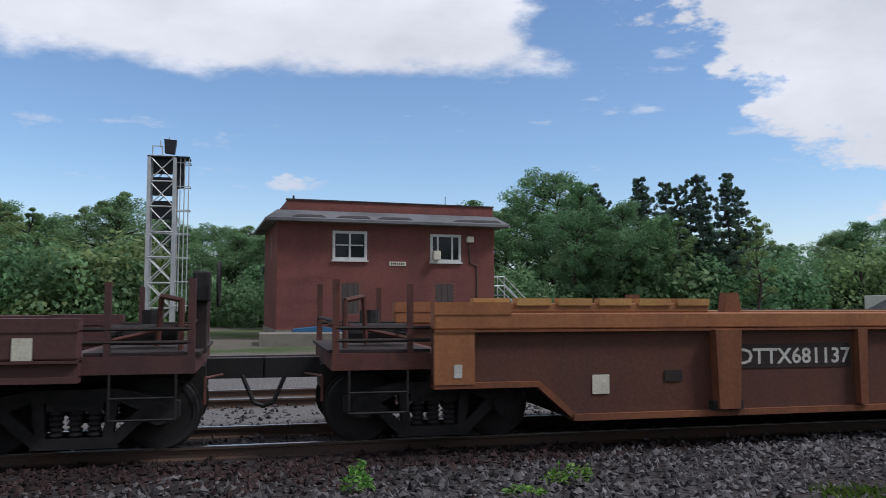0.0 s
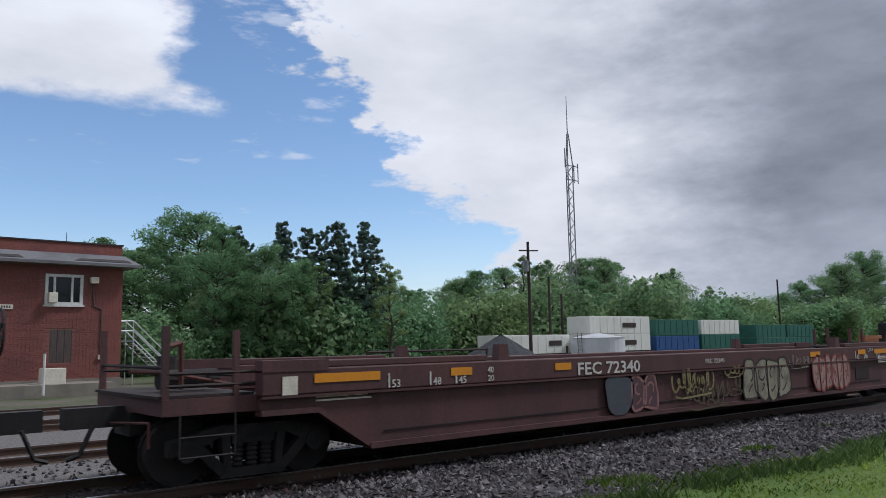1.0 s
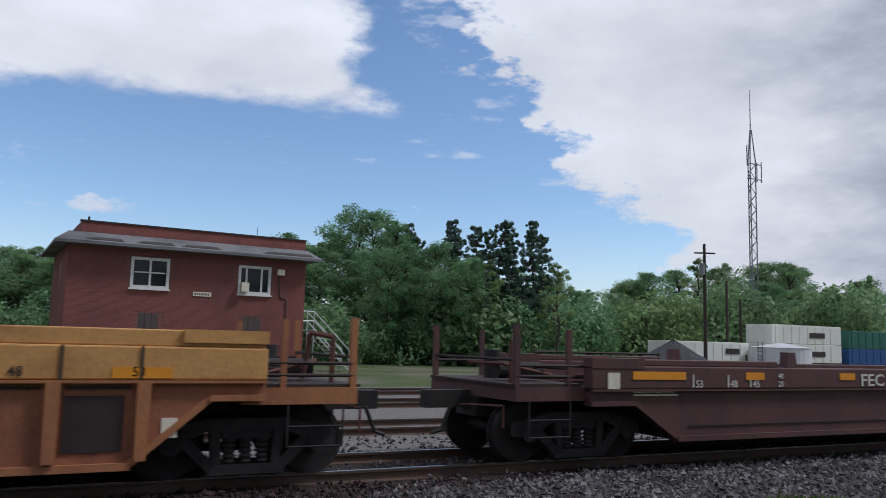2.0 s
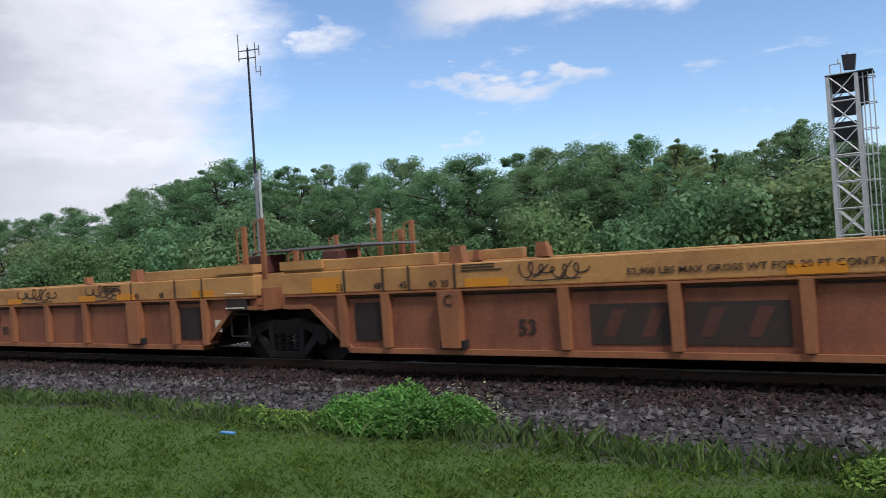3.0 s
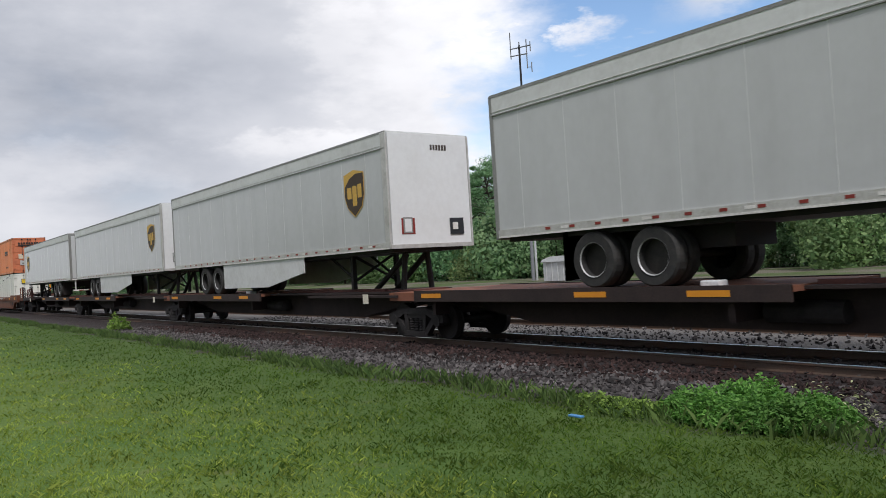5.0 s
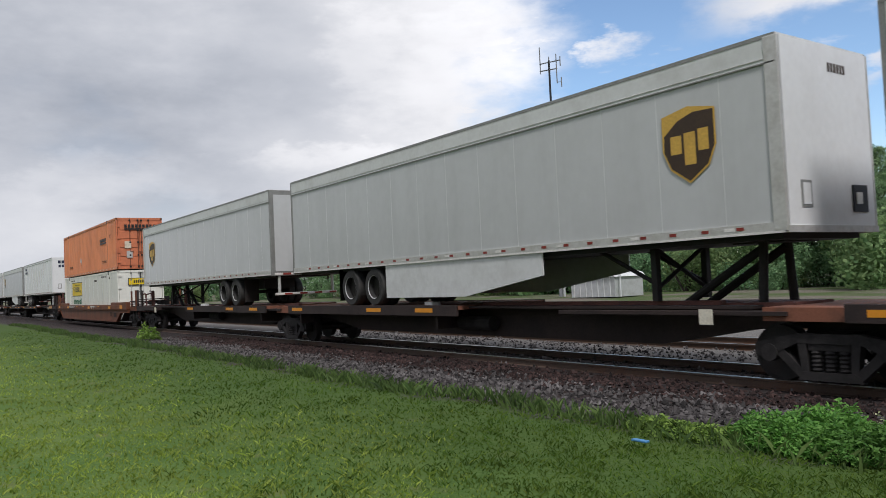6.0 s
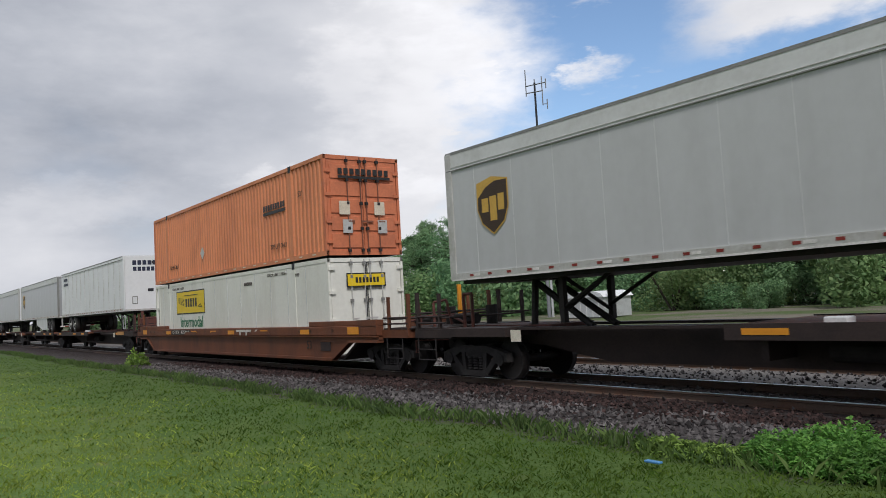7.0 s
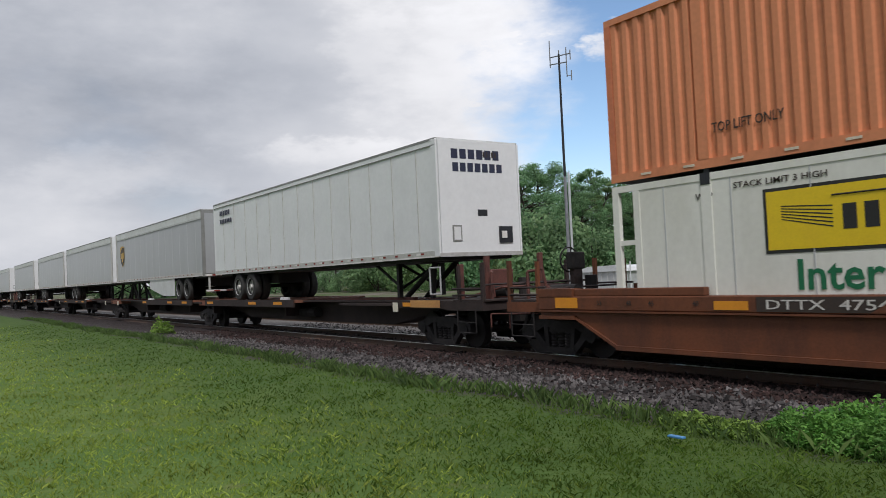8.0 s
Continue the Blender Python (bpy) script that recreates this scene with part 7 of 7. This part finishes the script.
# ---------------------------------------------------------------- train: stacked containers
DL = 21.7
d = well_car("weathered brown well car carrying two stacked containers", -229.7, DL, M["brown"], M["brown"], zt=1.24, zs=0.98, sz=0.85, zb=0.30, st=0.9, sb=2.0, rl=3.9, zr=1.26, panel=M["brown"], er=0.5, horns=False)
for x_r in (0.5, 4.1, 7.4, 9.6, 11.4, 14.3, 17.3, 20.2):
    part("reflector", B(x_r, x_r + 0.6, YN - 0.006, YN, 1.02, 1.16 if x_r not in (0.5, 20.2) else 1.22), M["marker"], d, "orange reflective sheet")
part("number_panel", B(4.84, 7.25, YN - 0.005, YN, 1.0, 1.22), M["dark_mark"], d, "dark painted number panel")
stencil(d, "DTTX  475462", 0.2, 4.98, 1.04, "white_mark", YN - 0.009, 2.1)
stencil(d, "53", 0.34, 17.6, 0.6, "dark_mark", YP - 0.006)
for xx, a in ((1.6, "53"), (2.3, "48"), (2.8, "45"), (3.7, "40"), (17.2, "45"), (17.9, "48"), (19.3, "53")):
    stencil(d, a, 0.12, xx, 1.08, "dark_mark", YN - 0.005)
lg = part("logo_mark", prism(bmesh.new(), [(12.2, 1.18), (13.55, 1.18), (13.5, 1.1), (12.25, 1.1)], YN - 0.006, YN), M["white_mark"], d, "white painted mark")
for xx in (12.5, 13.05):
    part("logo_stroke", B(xx, xx + 0.12, YN - 0.006, YN, 0.99, 1.1), M["white_mark"], lg)
part("logo_stroke", prism(bmesh.new(), [(13.6, 1.0), (13.72, 1.0), (14.1, 1.18), (13.95, 1.18)], YN - 0.006, YN), M["white_mark"], lg)
for xx in (6.5, 9.5, 13.5):
    part("chord_gusset", prism(bmesh.new(), [(xx, 1.0), (xx + 1.6, 1.0), (xx + 1.45, 1.12), (xx + 0.2, 1.12)], YN - 0.012, YN), M["brown"], d)
hand_brake(d, -0.75, 0.3, -1, 1.98)
part("vent_grille", B(18.5, 19.1, YP - 0.012, YP, 0.55, 0.8), M["flat"], d, "dark vent grille")
part("brace", bars([((DL + 0.4, 0.9, 1.1), (DL + 0.4, 0.9, 2.2))], 0.06), M["marker"], d)


def container(s, z, L, H, label, ma, end_ma, W=1.295, corr=0.0, pitch=0.26, gap=0.0):
    """A container whose doors are at s; gap is the depth of an open frame at its closed end."""
    c = thing("shipping_container", label, "container", (s, TRACK, RAIL + z), group="containers on the train")
    rolling(c, s)
    part("roof", B(-L + 0.05 + gap, -0.05, -W + 0.04, W - 0.04, H - 0.06, H), M[ma], c)
    part("floor", B(-L + 0.05, -0.05, -W + 0.04, W - 0.04, 0, 0.12), M["black"], c)
    part("back_wall", B(-L + gap, -L + 0.06 + gap, -W + 0.05, W - 0.05, 0.05, H - 0.05), M[ma], c)
    for k in (-1, 1):
        if corr:
            bm = bmesh.new()
            n = int((L - 0.3) / pitch)
            q = (L - 0.3) / n
            pts = []
            for i in range(n):
                x = -L + 0.15 + i * q
                pts += [(x, 0), (x + q * 0.38, 0), (x + q * 0.5, corr), (x + q * 0.88, corr)]
            pts.append((-0.15, 0))
            yy = lambda dd: k * (W - 0.015 - dd)
            a = [bm.verts.new((x, yy(dd), 0.14)) for x, dd in pts]
            b = [bm.verts.new((x, yy(dd), H - 0.1)) for x, dd in pts]
            for i in range(len(pts) - 1):
                bm.faces.new((a[i], a[i + 1], b[i + 1], b[i]))
            part("side_wall", bm, M[ma], c, "corrugated side wall")
        else:
            part("side_wall", B(-L + 0.1 + gap, -0.1, -W + 0.012 if k < 0 else W - 0.05, -W + 0.05 if k < 0 else W - 0.012, 0.14, H - 0.1), M[ma], c, "smooth side wall")
            for i in range(12):
                xx = -L + 1.3 * i + 1.15
                part("panel_seam", B(xx - 0.012, xx + 0.012, -W + 0.004 if k < 0 else W - 0.02, -W + 0.02 if k < 0 else W - 0.004, 0.15, H - 0.12), M["trailer"], c)
        y0, y1 = (-W, -W + 0.08) if k < 0 else (W - 0.08, W)
        part("bottom_rail", B(-L, 0, y0, y1, 0.0, 0.15), M[ma], c)
        part("top_rail", B(-L, 0, y0, y1, H - 0.11, H + 0.004), M[ma], c)
        for xx in (-0.14, -L):
            part("corner_post", B(xx, xx + 0.14, y0, y1, 0.15, H - 0.11), M[end_ma], c)
        if gap:
            part("frame_post", B(-L + gap - 0.04, -L + gap + 0.1, y0, y1, 0.15, H - 0.11), M[end_ma], c)
            part("frame_bar", B(-L + 0.14, -L + gap - 0.04, y0 + 0.01, y1 - 0.01, H * 0.62, H * 0.62 + 0.09), M[end_ma], c)
        for xx in (-2.36, -L + 1.9):
            part("lift_post", B(xx, xx + 0.2, y0 - 0.004, y1, 0.15, H - 0.1), M[ma], c)
            part("lift_casting", B(xx + 0.01, xx + 0.19, y0 - 0.012, y1, H - 0.18, H + 0.012), M["dark_steel"], c)
    # the door end
    for k in (-1, 1):
        y0, y1 = (-W + 0.1, -0.012) if k < 0 else (0.012, W - 0.1)
        dr = part("door", B(-0.06, -0.02, y0, y1, 0.14, H - 0.12), M[end_ma], c, "container door")
        if corr:
            for q in range(5):
                z0 = 0.22 + q * (H - 0.4) / 5
                part("door_panel", B(-0.02, 0.008, y0 + 0.1, y1 - 0.1, z0, z0 + (H - 0.4) / 5 - 0.10, bevel=0.008), M[end_ma], dr)
        else:
            part("door_vent", B(-0.02, -0.012, y0 + 0.42, y0 + 0.66, 0.3, 0.62), M["alu_dark"], dr, "grey door vent")
            part("data_plate", B(-0.02, -0.012, y0 + 0.12, y0 + 0.34, 0.36, 0.7), M["rail_alu"], dr)
            part("gasket", B(-0.021, -0.014, (y1 - 0.03) if k < 0 else y0, y1 if k < 0 else y0 + 0.03, 0.15, H - 0.13), M["dark_steel"], dr, "dark door gasket")
        for f in ((0.55, 0.93) if k < 0 else (0.07, 0.42)):
            yy = y0 + (y1 - y0) * f
            rod = part("lock_rod", C((0.035, yy, 0.03), (0.035, yy, H - 0.04), 0.02, seg=8), M["deck" if corr else "rail_alu"], dr, "lock rod")
            part("rod_handle", B(0.03, 0.055, yy - 0.02, yy + 0.2, 0.98, 1.03), M["deck" if corr else "rail_alu"], rod)
            for z0 in (0.1, 0.75, 1.5, 2.2, H - 0.2):
                part("rod_keeper", B(-0.01, 0.06, yy - 0.045, yy + 0.045, z0, z0 + 0.09), M["grime" if corr else "alu_dark"], rod)
        for z0 in (0.35, 0.95, 1.75, 2.45):
            e0 = y0 - 0.08 if k < 0 else y1 - 0.12
            part("hinge", B(-0.02, 0.03, e0, e0 + 0.2, z0, z0 + 0.1), M[end_ma], dr)
    part("door_sill", B(-0.06, 0.0, -W, W, 0, 0.14), M[end_ma], c)
    part("door_header", B(-0.06, 0.0, -W, W, H - 0.12, H), M[end_ma], c)
    return c


low = container(-210.9, 0.40, 16.9, 2.80, "off-white container with yellow sign, in the well of a railcar", "box_white", "box_white", gap=0.52)
top = container(-210.9, 3.28, 16.9, 2.97, "faded orange corrugated container stacked on a white one", "box_orange", "box_orange_end", corr=0.042)
YC = -1.299
for xx in (-2.30, -14.94):
    for yy in (-1.27, 1.17):
        part("twist_lock", B(xx, xx + 0.1, yy, yy + 0.1, 2.80, 2.88), M["dark_steel"], low, "dark twist lock")


def yellow_sign(c, x0, x1, z0, z1, y):
    s = part("sign_border", B(x0, x1, y - 0.004, y, z0, z1), M["sign_black"], c, "black-edged yellow sign")
    part("sign_field", B(x0 + 0.05, x1 - 0.05, y - 0.008, y - 0.004, z0 + 0.05, z1 - 0.05), M["sign_yellow"], s)
    w, h = x1 - x0, z1 - z0
    for k in range(6):
        part("emblem_line", prism(bmesh.new(), [(x0 + w * 0.08, z0 + h * (0.72 - 0.04 * k)), (x0 + w * 0.30, z0 + h * (0.66 - 0.06 * k)), (x0 + w * 0.30, z0 + h * (0.64 - 0.06 * k)), (x0 + w * 0.08, z0 + h * (0.705 - 0.04 * k))], y - 0.011, y - 0.008), M["sign_black"], s)
    for k in range(5):
        part("name_bar", B(x0 + w * (0.34 + 0.085 * k), x0 + w * (0.395 + 0.085 * k), y - 0.012, y - 0.008, z0 + h * 0.30, z0 + h * 0.66), M["sign_black"], s)
    part("scroll", bars([((x0 + w * 0.78, y - 0.012, z0 + h * 0.3), (x0 + w * 0.92, y - 0.012, z0 + h * 0.26)), ((x0 + w * 0.92, y - 0.012, z0 + h * 0.26), (x0 + w * 0.86, y - 0.012, z0 + h * 0.4)), ((x0 + w * 0.86, y - 0.012, z0 + h * 0.4), (x0 + w * 0.78, y - 0.012, z0 + h * 0.3)), ((x0 + w * 0.3, y - 0.012, z0 + h * 0.8), (x0 + w * 0.78, y - 0.012, z0 + h * 0.8))], 0.012, 4), M["sign_black"], s)


yellow_sign(low, -13.9, -10.4, 1.45, 2.42, YC + 0.012)
letters("intermodal_lettering", "Intermodal", 0.62, M["green_letter"], low, -13.45, YC + 0.006, 0.92, 2.75)
letters("stencil_lettering", "STACK LIMIT 3 HIGH", 0.13, M["dark_mark"], low, -14.4, YC + 0.006, 2.5, 1.5)
letters("stencil_lettering", "STACK LIMIT 3 HIGH", 0.13, M["dark_mark"], low, -4.3, YC + 0.006, 2.5, 1.5)
letters("stencil_lettering", "WTP", 0.15, M["dark_mark"], low, -15.1, YC + 0.006, 2.38)
letters("stencil_lettering", "WTP", 0.15, M["dark_mark"], low, -2.2, YC + 0.006, 2.38)
for k in range(8):
    part("number_bar", B(-6.3 + 0.09 * k, -6.24 + 0.09 * k, YC + 0.008, YC + 0.012, 2.3, 2.42), M["dark_mark"], low)
es = part("end_sign", B(0.045, 0.05, -0.72, 0.62, 1.93, 2.35), M["sign_black"], low, "black-edged yellow sign")
part("end_sign_field", B(0.05, 0.054, -0.68, 0.58, 1.97, 2.31), M["sign_yellow"], es)
for k in range(7):
    part("name_bar", B(0.054, 0.058, -0.42 + 0.12 * k, -0.34 + 0.12 * k, 2.06, 2.22), M["sign_black"], es)
letters("stencil_lettering", "TOP LIFT ONLY", 0.22, M["dark_mark"], top, -14.73, YC + 0.01, 0.55, 1.25)
letters("stencil_lettering", "TOP LIFT ONLY", 0.22, M["dark_mark"], top, -3.9, YC + 0.01, 0.5, 1.25)
letters("stencil_lettering", "53'", 0.24, M["dark_mark"], top, -1.75, YC + 0.01, 1.95)
nb = part("name_panel", B(-4.4, -2.65, YC + 0.004, YC + 0.008, 1.66, 1.76), M["sign_black"], top, "dark lettering stripe")
for k in range(9):
    part("name_bar", B(-4.38 + 0.19 * k, -4.24 + 0.19 * k, YC + 0.004, YC + 0.01, 1.8, 1.99), M["sign_black"], nb)
nb2 = part("end_name_panel", B(0.05, 0.054, -0.85, 0.95, 2.28, 2.36), M["sign_black"], top, "dark lettering stripe")
for k in range(9):
    part("name_bar", B(0.05, 0.055, -0.85 + 0.2 * k, -0.71 + 0.2 * k, 2.4, 2.58), M["sign_black"], nb2)
part("placard_holder", prism(bmesh.new(), [(-10.7, 0.95), (-10.45, 0.7), (-10.2, 0.95), (-10.45, 1.2)], YC, YC + 0.004), M["rail_alu"], top, "diamond placard holder")
for q in (-0.85, 0.35):
    part("placard_holder", B(0.045, 0.055, q, q + 0.36, 1.2, 1.6), M["cream_post"], top, "scuffed placard")
    part("placard_holder", B(0.045, 0.055, q + 0.1, q + 0.42, 0.65, 1.05), M["rail_alu"], top, "scuffed placard")
for k in range(18):
    part("reflector_white", B(-16.2 + 0.9 * k, -15.98 + 0.9 * k, YC - 0.006, YC - 0.001, 0.06, 0.10), M["cream_post"], top)

# ---------------------------------------------------------------- train: the trailers that follow
JOINT2 = [-233.7, -251.6, -269.5, -287.4, -305.3]
for k, j in enumerate(JOINT2):
    spine_platform(j, 17.9, wheels_left=(k != 1), first=(k == 0), last=(k == 4))
me_t = trailer(-233.39, 16.5, "clean white road trailer with dark lettering, on a spine car", "white_trailer", front="white_trailer", post="white_trailer", seams=True)
for row, n, z0, hh, y0, w_ in ((0, 6, 4.62, 0.24, -0.85, 0.26), (1, 7, 4.30, 0.22, -0.82, 0.23)):
    for k in range(n):
        part("name_bar", B(0.0, 0.006, y0 + w_ * k, y0 + w_ * (k + 0.75), z0, z0 + hh), M["navy"], me_t)
        part("name_bar", B(-15.7 + 0.2 * k, -15.56 + 0.2 * k, -1.306, -1.3, z0 - 0.05, z0 + hh - 0.1), M["navy"], me_t)
part("front_label", B(0.0, 0.006, -0.1, 0.2, 3.2, 3.36), M["dark_steel"], me_t)
trailer(-251.5, 16.6, "shield-emblem trailer, doors forward, side skirt, dark reflections toned into its grey", "reflection_toned_trailer", rev=True, logo=True, skirt=4.5)
trailer(-269.4, 16.4, "plain road trailer on spine car, dark reflections toned into its grey", "reflection_toned_trailer")
trailer(-287.2, 14.6, "plain road trailer on spine car, dark reflections toned into its grey", "reflection_toned_trailer")
trailer(-305.0, 16.4, "plain road trailer on spine car, dark reflections toned into its grey", "reflection_toned_trailer")
j = -327.0
for k in range(6):
    spine_platform(j, 17.9, first=(k == 0), last=(k == 5))
    trailer(j - 0.3, 16.4, "plain road trailer far back, dark reflections toned into its grey", "reflection_toned_trailer", marks=False)
    j -= 17.9


# ---------------------------------------------------------------- movement
def motions():
    """The whole train rolls along +x at a steady speed."""
    for ob, s in MOVING:
        z = ob.location.z
        walk(ob, [(t, pose(s + SPEED * t, TRACK, z)) for t in (0.0, 2.0, 4.0, 6.0, 8.0)])


motions()
